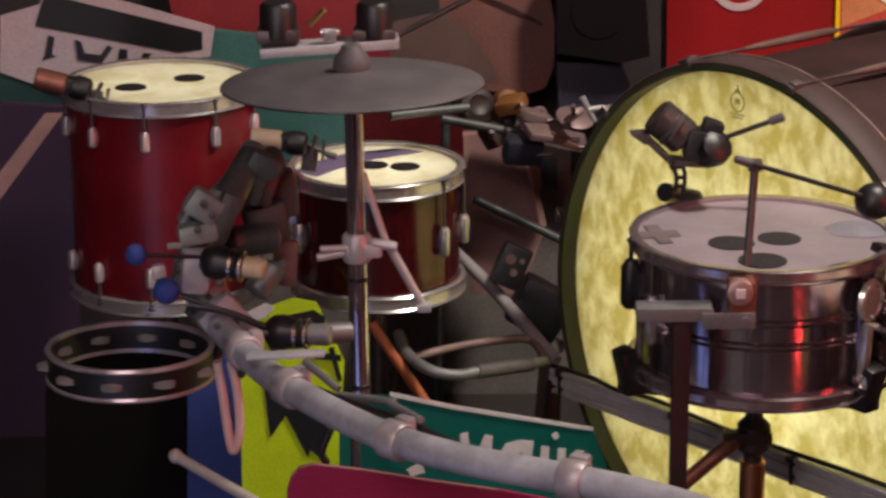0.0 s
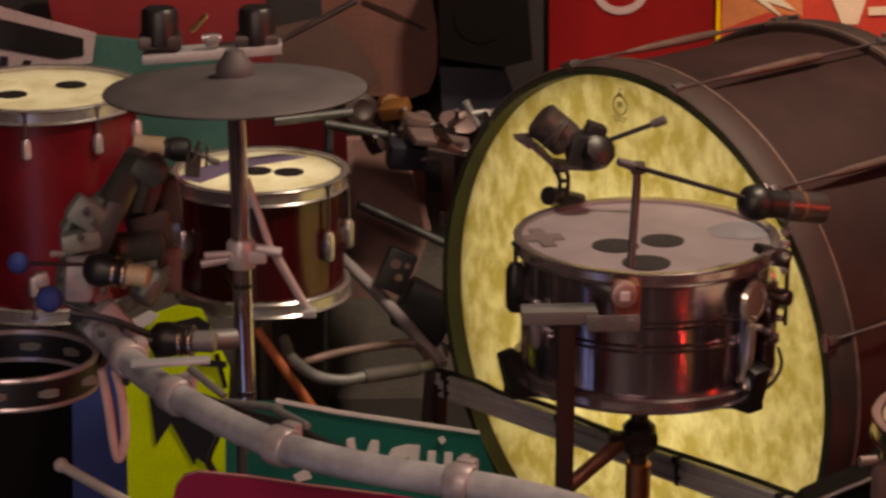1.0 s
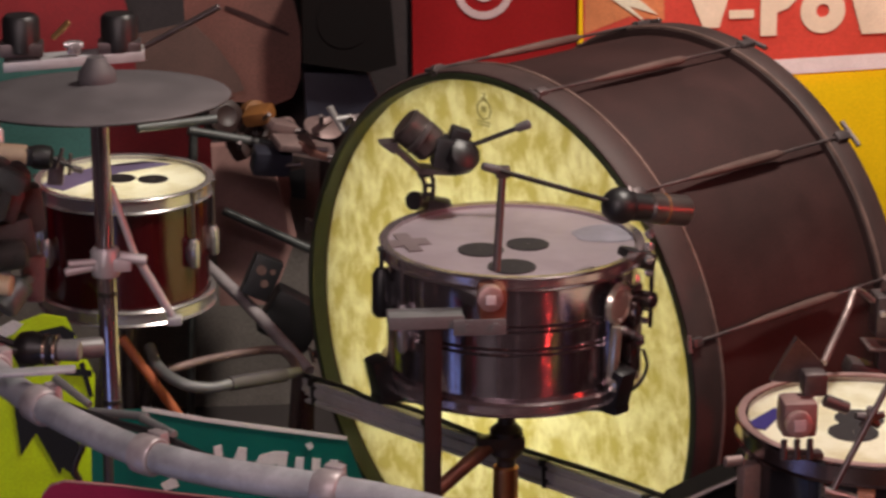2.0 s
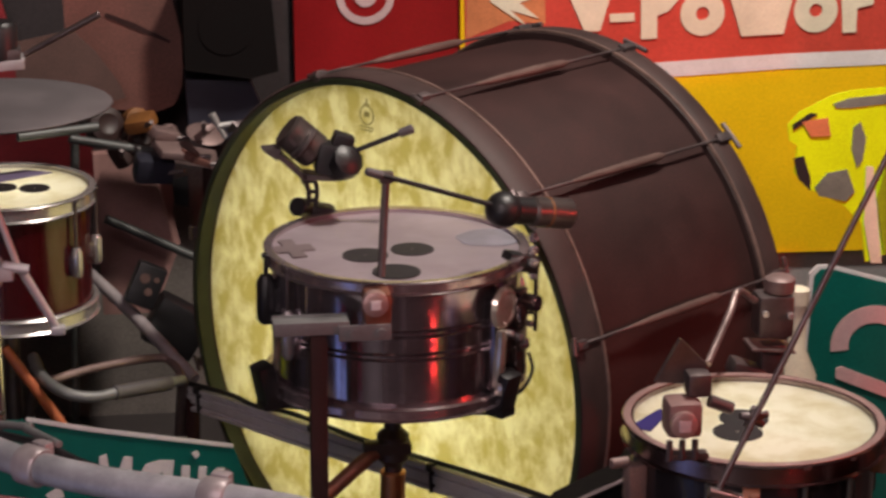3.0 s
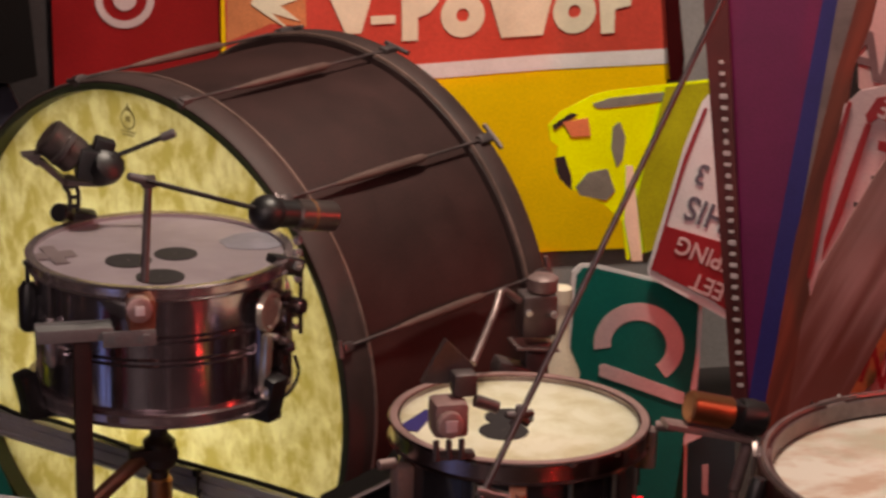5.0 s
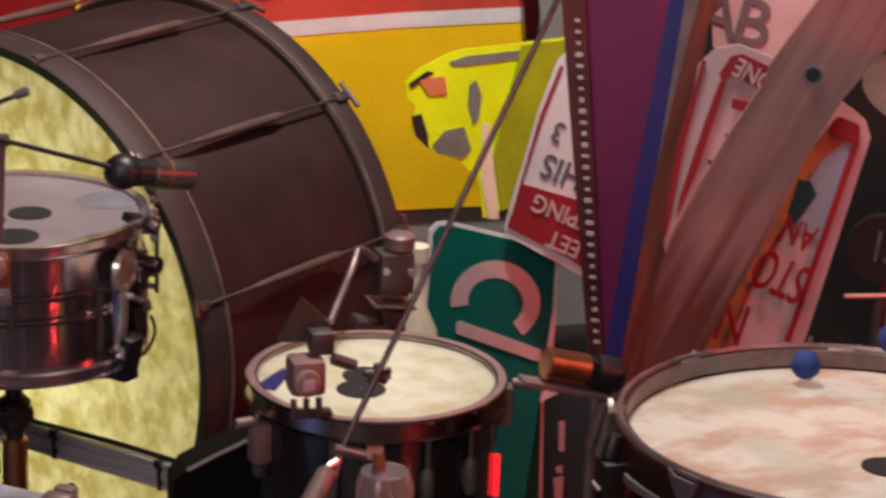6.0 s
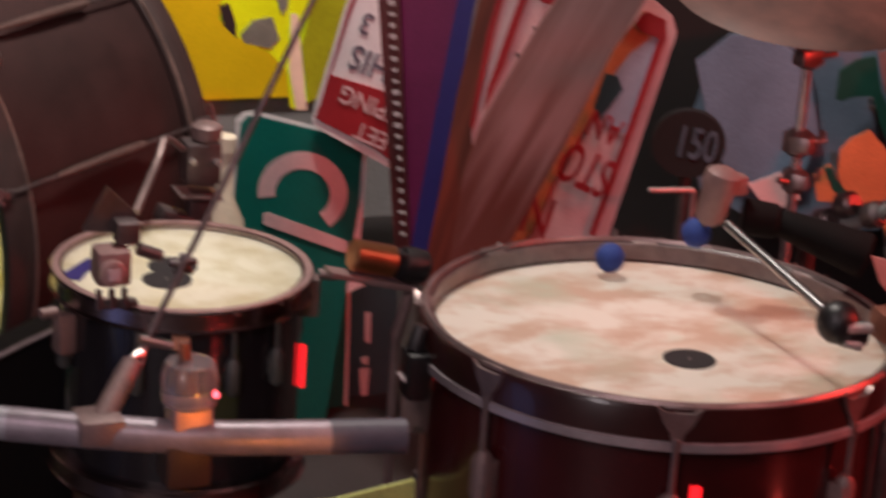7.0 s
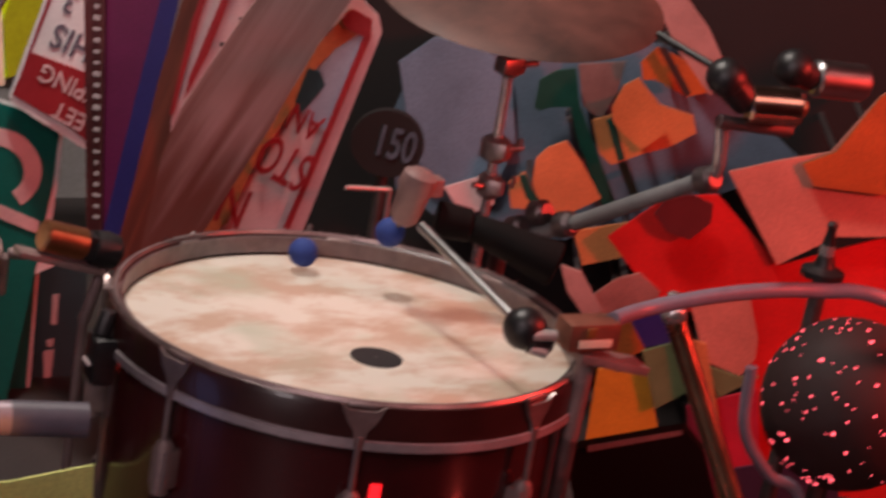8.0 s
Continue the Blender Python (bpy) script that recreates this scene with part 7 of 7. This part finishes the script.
# ---- right end: cymbal, motors, hose, lamp ball, collage of panels ----
cy = thing("cymbal", "worn bronze crash cymbal on a chrome stand", "cymbal", Matrix.Translation((1.729, 2.95, 0.979)) @ pose(0, 0, 0, 9, -5, 0))
bm = bmesh.new()
lathe(bm, [(0.006, 0.03), (0.03, 0.026), (0.042, 0.012), (0.1, 0.006), (0.16, -0.004), (0.198, -0.012), (0.2, -0.0135), (0.16, -0.006), (0.1, 0.004), (0.042, 0.01), (0.006, 0.026)], seg=72, caps=False)
part("bow", bm, BRONZE, cy)
bm = bmesh.new()
lathe(bm, [(0.012, 0.03), (0.016, 0.034), (0.014, 0.05), (0.006, 0.056)], seg=16)
part("felt", bm, DARKBROWN, cy)
x, y, z = (1.73, 2.95, 0.97)
cs = thing("cymbal_stand", "chrome cymbal stand with wing bolts", "cymbal stand", pose(x, y, 0))
bm = bmesh.new()
rod(bm, (0, 0, 0.01), (0, 0, z + 0.02), 0.007)
part("post", bm, CHROME, cs)
for h, s in ((0.1, 0.018), (0.225, 0.022), (0.28, 0.017)):
    bm = bmesh.new()
    lathe(bm, [(s * 0.6, -0.018), (s, -0.012), (s, 0.012), (s * 0.6, 0.018)], pose(0, 0, z - h), 16)
    block(bm, (0.045, 0.024, 0.022), pose(0.006 if h > 0.2 else -0.004, -0.008, z - h, 0, 40 * h, 200 * h), 0.005)
    rod(bm, (0, -0.01, z - h), (0.036 if h < 0.25 else -0.034, -0.014, z - h + 0.006), 0.0045)
    rod(bm, (0.03, -0.01, z - h), (0.032, -0.012, z - h + 0.018), 0.004)
    part("collar", bm, CLAWMETAL, cs)
for a in (30, 150, 270):
    bm = bmesh.new()
    rod(bm, (0, 0, 0.3), (0.26 * math.cos(radians(a)), 0.26 * math.sin(radians(a)), 0.006), 0.008)
    part("leg", bm, CHROME, cs)

# jointed arm with two motors
jn = thing("jointed_stand", "jointed grey arm with chrome elbow carrying two motors", "stand")
bm = bmesh.new()
tube(bm, [(1.671, 2.8, 0.662), (1.722, 2.72, 0.717), (1.754, 2.62, 0.786), (1.799, 2.55, 0.842)], 0.0105, 14)
part("arm", bm, GREYMETAL, jn)
bm = bmesh.new()
tube(bm, [(1.799, 2.55, 0.839), (1.808, 2.53, 0.862), (1.802, 2.52, 0.892), (1.795, 2.52, 0.933)], 0.0085, 12)
part("elbow", bm, CHROME, jn)
for p in ((1.804, 2.54, 0.848), (1.721, 2.72, 0.719), (1.679, 2.77, 0.694), (1.704, 2.76, 0.72)):
    bm = bmesh.new()
    lathe(bm, [(0.012, -0.016), (0.018, -0.01), (0.018, 0.01), (0.012, 0.016)], Matrix.Translation(p) @ pose(0, 0, 0, 60, 30, 0), 14)
    part("joint", bm, DULL, jn)
for k0, k1, kb, mt in (((1.813, 2.5, 0.963), (1.879, 2.48, 0.965), (1.774, 2.5, 0.997), BRASSDARK), ((1.951, 2.56, 0.98), (2.026, 2.55, 0.977), (1.917, 2.56, 0.993), STEEL)):
    bm = bmesh.new()
    rod(bm, k0, k1, 0.0245, seg=24)
    mo = part("motor", bm, mt, jn)
    bm = bmesh.new()
    dr = (Vector(k1) - Vector(k0)).normalized()
    rod(bm, Vector(k1), Vector(k1) + dr * 0.008, 0.011)
    part("end_cap", bm, COPPER, mo)
    bm = bmesh.new()
    ball(bm, kb, 0.026, 0.95)
    rod(bm, kb, k0, 0.022, 0.019)
    part("gearbox", bm, BLACK, jn)
bm = bmesh.new()
rod(bm, (1.743, 2.62, 1.015), (1.765, 2.52, 1.005), 0.005)
part("stick", bm, BLACK, jn)
bm = bmesh.new()
a, b = Vector((1.782, 2.51, 0.937)), Vector((1.888, 2.5, 0.928))
rod(bm, a, b, 0.009)
part("bracket", bm, DULL, jn)
bm = bmesh.new()
x, y, z = (1.675, 2.8, 0.661)
rod(bm, (x, y, z), (x + 0.02, y + 0.05, 0.004), 0.012)
part("post", bm, DULL, jn)

# grey hose, gold post
bm = bmesh.new()
tube(bm, [(1.584, 2.36, 0.737), (1.653, 2.4, 0.732), (1.732, 2.4, 0.745), (1.822, 2.4, 0.752), (1.909, 2.4, 0.75), (2.0, 2.38, 0.744), (2.218, 2.36, 0.65), (2.374, 2.34, 0.268)], 0.0098, 14)
tagged(part("hose", bm, HOSE), "thick grey rubber hose arching in front", "hose")
a, b = Vector((1.768, 2.5, 0.678)), Vector((1.852, 2.4, 0.449))
gpst = thing("gold_post", "tarnished gold tube post with a chrome cap", "post", Matrix.Translation(a))
bm = bmesh.new()
rod(bm, (0, 0, 0), (b - a) * 2.0, 0.014, 0.015, 20)
part("tube", bm, GOLD, gpst)
bm = bmesh.new()
ball(bm, (0, 0, 0.002), 0.017)
rod(bm, (-0.005, 0, 0.01), (-0.006, 0, 0.032), 0.008)
part("cap", bm, CHROME, gpst)
bm = bmesh.new()
tube(bm, [(1.868, 2.45, 0.625), (1.879, 2.45, 0.536), (1.933, 2.45, 0.468), (2.001, 2.45, 0.414), (2.097, 2.45, 0.145)], 0.008, 10)
tagged(part("cable", bm, HOSE), "dark cable hanging beside the lamp ball", "cable", "cables")

# dark ball set with small red lamps
c = Vector((2.077, 2.5, 0.54))
lampball = thing("lamp_ball", "dark glossy ball set with many small red lamps", "lamp", Matrix.Translation(c))
R_BALL = 0.118
bm = bmesh.new()
lathe(bm, [(max(1e-4, R_BALL * math.sin(math.pi * i / 30)), -R_BALL * math.cos(math.pi * i / 30)) for i in range(31)], Matrix(), 48, False)
part("globe", bm, BLACKGLOSS, lampball)
rng = random.Random(11)
shared = None
toward = (Vector(EYE) - c).normalized()
n_lamps = 0
while n_lamps < 110:
    v = Vector((rng.gauss(0, 1), rng.gauss(0, 1), rng.gauss(0, 1))).normalized()
    if v.dot(toward) < 0.15:
        continue
    if shared is None:
        bm = bmesh.new()
        block(bm, (0.0036, 0.0036, 0.003), Matrix(), 0.0006)
        ob = part("red_lamp", bm, REDLED, lampball)
        shared = ob.data
    else:
        ob = new("red_lamp", shared)
        ob.parent = lampball
    ob.matrix_basis = Matrix.Translation(v * R_BALL) @ v.to_track_quat("Z", "Y").to_matrix().to_4x4() @ Matrix.Scale(rng.choice((0.35, 0.4, 0.5, 0.6, 0.6, 0.75, 1.1)), 4)
    n_lamps += 1
bm = bmesh.new()
rod(bm, (0, 0.02, -R_BALL + 0.01), (0, 0.03, -c.z + 0.004), 0.014)
lathe(bm, [(0.07, -c.z + 0.002), (0.07, -c.z + 0.012), (0.03, -c.z + 0.02)], pose(0, 0.03, 0), 24)
part("foot", bm, DULL, lampball)
# small valve fitting above the hose
at = Vector((2.082, 2.62, 0.693))
vf = thing("valve_fitting", "dark wing-topped valve fitting on a post", "fitting", Matrix.Translation(at))
bm = bmesh.new()
lathe(bm, [(0.03, -0.016), (0.03, -0.006), (0.016, 0.0), (0.009, 0.02), (0.009, 0.035), (0.006, 0.05), (0.008, 0.06), (0.005, 0.064)], seg=20)
part("body", bm, BLACK, vf)
bm = bmesh.new()
lathe(bm, [(0.0105, 0.006), (0.0105, 0.03)], seg=16)
part("thread", bm, CHROME, vf)
bm = bmesh.new()
rod(bm, (0, 0, -0.012), (0, 0.02, -at.z + 0.004), 0.012)
part("post", bm, DULL, vf)

# panels behind: each a separate painted board, the light blue one a painted haze
PANELS = (
    ("pale_blue_board", "pale blue-grey dented metal panel", 4.3, PALEBLUE, [(0.017, 0.373), (-0.014, 0.495), (0.007, 0.58), (0.065, 0.643), (0.169, 0.679), (0.37, 0.723), (0.463, 0.706), (0.611, 0.617), (0.723, 0.541), (0.609, 0.474), (0.518, 0.419), (0.33, 0.33), (0.127, 0.32)]),
    ("blue_haze_board", "light blue sheet that paints the bluish haze on the panel", 4.28, HAZEBLUE, [(-0.013, 0.611), (0.042, 0.665), (0.123, 0.659), (0.183, 0.623), (0.211, 0.503), (0.193, 0.415), (0.117, 0.386), (0.056, 0.424), (0.02, 0.502)]),
    ("dark_teal_bracket", "dark green painted angle bracket", 4.24, DARKGREEN, [(0.231, 0.579), (0.232, 0.63), (0.258, 0.651), (0.29, 0.661), (0.307, 0.599), (0.331, 0.556), (0.405, 0.426), (0.382, 0.417), (0.312, 0.541), (0.293, 0.591), (0.259, 0.585), (0.242, 0.576)]),
    ("grey_scrap_board", "dull grey scrap panel between the brackets", 4.27, PINKGREY, [(0.295, 0.661), (0.375, 0.679), (0.37, 0.621), (0.35, 0.569), (0.316, 0.588)]),
    ("green_strip", "narrow dark green strip", 4.15, DARKGREEN, [(0.351, 0.603), (0.362, 0.611), (0.394, 0.541), (0.383, 0.535)]),
    ("green_sliver", "narrow dark green sliver", 4.23, DARKGREEN, [(0.391, 0.507), (0.405, 0.511), (0.442, 0.451), (0.427, 0.446)]),
    ("orange_leaf_board", "orange painted cut-out leaf panel", 4.14, ORANGE, [(0.355, 0.629), (0.368, 0.671), (0.39, 0.688), (0.434, 0.648), (0.453, 0.601), (0.418, 0.565), (0.386, 0.584), (0.361, 0.606)]),
    ("orange_scrap", "orange painted leaf scrap panel", 4.17, ORANGE, [(0.435, 0.64), (0.496, 0.63), (0.507, 0.601), (0.464, 0.567), (0.434, 0.554), (0.411, 0.581)]),
    ("amber_scrap", "amber orange painted scrap", 4.2, ORANGE, [(0.331, 0.585), (0.365, 0.601), (0.398, 0.563), (0.44, 0.548), (0.378, 0.512), (0.353, 0.529)]),
    ("orange_corner", "orange painted corner plate", 4.22, ORANGEDARK, [(0.396, 0.694), (0.419, 0.726), (0.471, 0.711), (0.518, 0.661), (0.483, 0.648), (0.426, 0.669), (0.405, 0.665)]),
    ("brown_batten", "thin dark brown batten", 4.19, DARKBROWN, [(0.419, 0.732), (0.43, 0.736), (0.488, 0.663), (0.478, 0.655)]),
    ("peach_board", "peach-orange rounded painted panel", 4.18, PEACHORANGE, [(0.246, 0.507), (0.263, 0.53), (0.292, 0.547), (0.328, 0.51), (0.369, 0.455), (0.324, 0.422), (0.274, 0.41), (0.247, 0.465)]),
    ("peach_scrap", "small peach-orange scrap panel", 4.19, PEACHORANGE, [(0.207, 0.455), (0.233, 0.478), (0.266, 0.413), (0.219, 0.409)]),
    ("green_leaf_scrap", "dark green painted leaf-shaped scrap", 4.13, DARKGREEN, [(0.22, 0.487), (0.231, 0.491), (0.244, 0.469), (0.266, 0.446), (0.261, 0.43), (0.237, 0.453)]),
    ("pink_board", "pale pink panel low behind the drum", 4.21, PINKWHITE, [(0.099, 0.42), (0.169, 0.455), (0.19, 0.404), (0.141, 0.372)]),
    ("orange_low_board", "orange panel behind the jointed arm", 4.16, ORANGE, [(0.331, 0.395), (0.438, 0.432), (0.503, 0.455), (0.496, 0.391), (0.357, 0.336)]),
    ("salmon_strip", "salmon pink curved strip", 4.26, DUSTYPINK, [(0.378, 0.833), (0.425, 0.841), (0.504, 0.764), (0.553, 0.691), (0.53, 0.646), (0.459, 0.716)]),
    ("salmon_board", "large salmon and orange board", 4.1, SALMON, [(0.566, 0.563), (0.646, 0.597), (0.727, 0.625), (0.79, 0.736), (0.904, 0.824), (0.975, 0.515), (0.768, 0.48), (0.679, 0.413)]),
    ("rust_board", "rust orange stained board", 4.08, ORANGEDARK, [(0.682, 0.602), (0.733, 0.633), (0.786, 0.739), (0.899, 0.829), (0.947, 0.619), (0.823, 0.572), (0.708, 0.568)]),
    ("bright_red_board", "bright red board under the hose", 4.12, REDBRIGHT, [(0.387, 0.408), (0.474, 0.495), (0.558, 0.514), (0.687, 0.407), (0.971, 0.543), (1.093, 0.013), (0.736, -0.027), (0.666, 0.266), (0.478, 0.319)]),
    ("round_board", "dark red round metal plate", 4.09, DARKREDPLATE, [(0.455, 0.471), (0.471, 0.502), (0.512, 0.516), (0.549, 0.505), (0.552, 0.472), (0.522, 0.436), (0.482, 0.443)]),
    ("pentagon_board", "salmon pink pentagon plate", 4.05, SALMON, [(0.541, 0.335), (0.638, 0.364), (0.666, 0.294), (0.668, 0.256), (0.649, 0.222), (0.585, 0.238)]),
    ("brown_scrap_board", "brown-olive scrap below the pentagon plate", 4.04, OLIVEGREY, [(0.583, 0.235), (0.648, 0.223), (0.68, 0.229), (0.619, 0.18)]),
    ("dusky_board", "dusky orange-pink painted panel", 4.06, DUSKY, [(0.373, 0.318), (0.411, 0.357), (0.447, 0.373), (0.487, 0.345), (0.477, 0.304), (0.398, 0.286)]),
    ("mauve_scrap_board", "dull mauve painted scrap panel", 4.05, DUSTYPINK, [(0.312, 0.368), (0.349, 0.362), (0.396, 0.298), (0.367, 0.284), (0.331, 0.324)]),
    ("rust_low_scrap", "rust orange scrap behind the bracket", 4.03, ORANGEDARK, [(0.396, 0.297), (0.455, 0.301), (0.478, 0.249), (0.442, 0.222), (0.399, 0.245)]),
    ("amber_board", "amber yellow panel by the floor", 3.98, AMBER, [(0.4, 0.22), (0.478, 0.24), (0.519, 0.134), (0.403, 0.084)]),
    ("olive_board", "olive grey painted metal panel", 3.96, OLIVEGREY, [(0.465, 0.272), (0.519, 0.298), (0.558, 0.216), (0.505, 0.173)]),
    # orange glow right of the gold post, painted as a strip
    ("orange_glow_strip", "orange strip that paints the glow behind the gold post", 3.93, ORANGE, [(0.531, 0.318), (0.564, 0.314), (0.617, 0.168), (0.703, 0.003), (0.66, -0.004), (0.584, 0.163)]),
    ("blue_scrap", "small dark blue painted scrap", 3.97, BLUE, [(0.432, 0.326), (0.493, 0.349), (0.518, 0.294), (0.469, 0.276)]),
    ("crimson_low_board", "crimson panel low behind the gold post", 3.95, CRIMSONRED, [(0.556, 0.191), (0.666, 0.241), (0.74, -0.075), (0.626, -0.095)]),
    ("violet_board", "dark violet panel near the floor", 3.9, PURPLEDARK, [(0.649, 0.114), (0.809, 0.173), (0.894, -0.132), (0.705, -0.165)]),
)
for name, label, dist, mat, outline in PANELS:
    board(name, label, outline, dist, mat, 0.006, "panel", -28, "collage panels", 4.46)

# dark round gauge with pale figures, black cabinet low, dark sheet added to darken the gaps
gg = board("dial_plate", "dark round dial with pale figures", disc(0.062, -0.01, 0.515, 32, 0.95), 4.1, DARKMAROON, 0.02, "dial", -28)
words("150", 0.078, INKBLUE, gg, 0.003, 0.515, 6, front=-0.002, stretch=0.62)
bm = bmesh.new()
x, z = -0.01, 0.515
rod(bm, (x, 0.02, z), (x, 0.02, 0.0), 0.01)
part("post", bm, DULL, gg)
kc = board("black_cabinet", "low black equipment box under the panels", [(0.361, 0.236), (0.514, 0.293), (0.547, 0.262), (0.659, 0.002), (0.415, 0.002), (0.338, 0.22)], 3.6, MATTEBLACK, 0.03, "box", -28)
# Pale strip paints the highlight on the cabinet's top edge.
on_board("edge_highlight", kc, [(0.369, 0.243), (0.506, 0.293), (0.509, 0.286), (0.371, 0.233)], PINKGREY, front=-0.004)
bp = board("dark_backing", "dark maroon sheet added to fill the dark gaps behind the signs", [(-0.476, 0.913), (1.083, 1.171), (1.509, -0.568), (-0.253, -0.881)], 4.45, DARKMAROON, 0.02, "board", -28)
fy = board("yellow_floor_board", "pale yellow-green board lying low by the drum", [(0.954, 0.436), (1.058, 0.452), (1.066, 0.335), (0.821, 0.364), (0.833, 0.435)], 2.62, PALEYELLOW, 0.004)
ps2 = thing("pale_streak", "thin pale steel rod lying behind the large drum", "rod")
bm = bmesh.new()
rod(bm, (1.634, 3.2, 0.595), (1.708, 3.2, 0.591), 0.004)
rod(bm, (1.708, 3.2, 0.591), ((1.708, 3.2, 0.591)[0], 3.2, 0.0), 0.004)
part("shaft", bm, PALEMETAL, ps2)
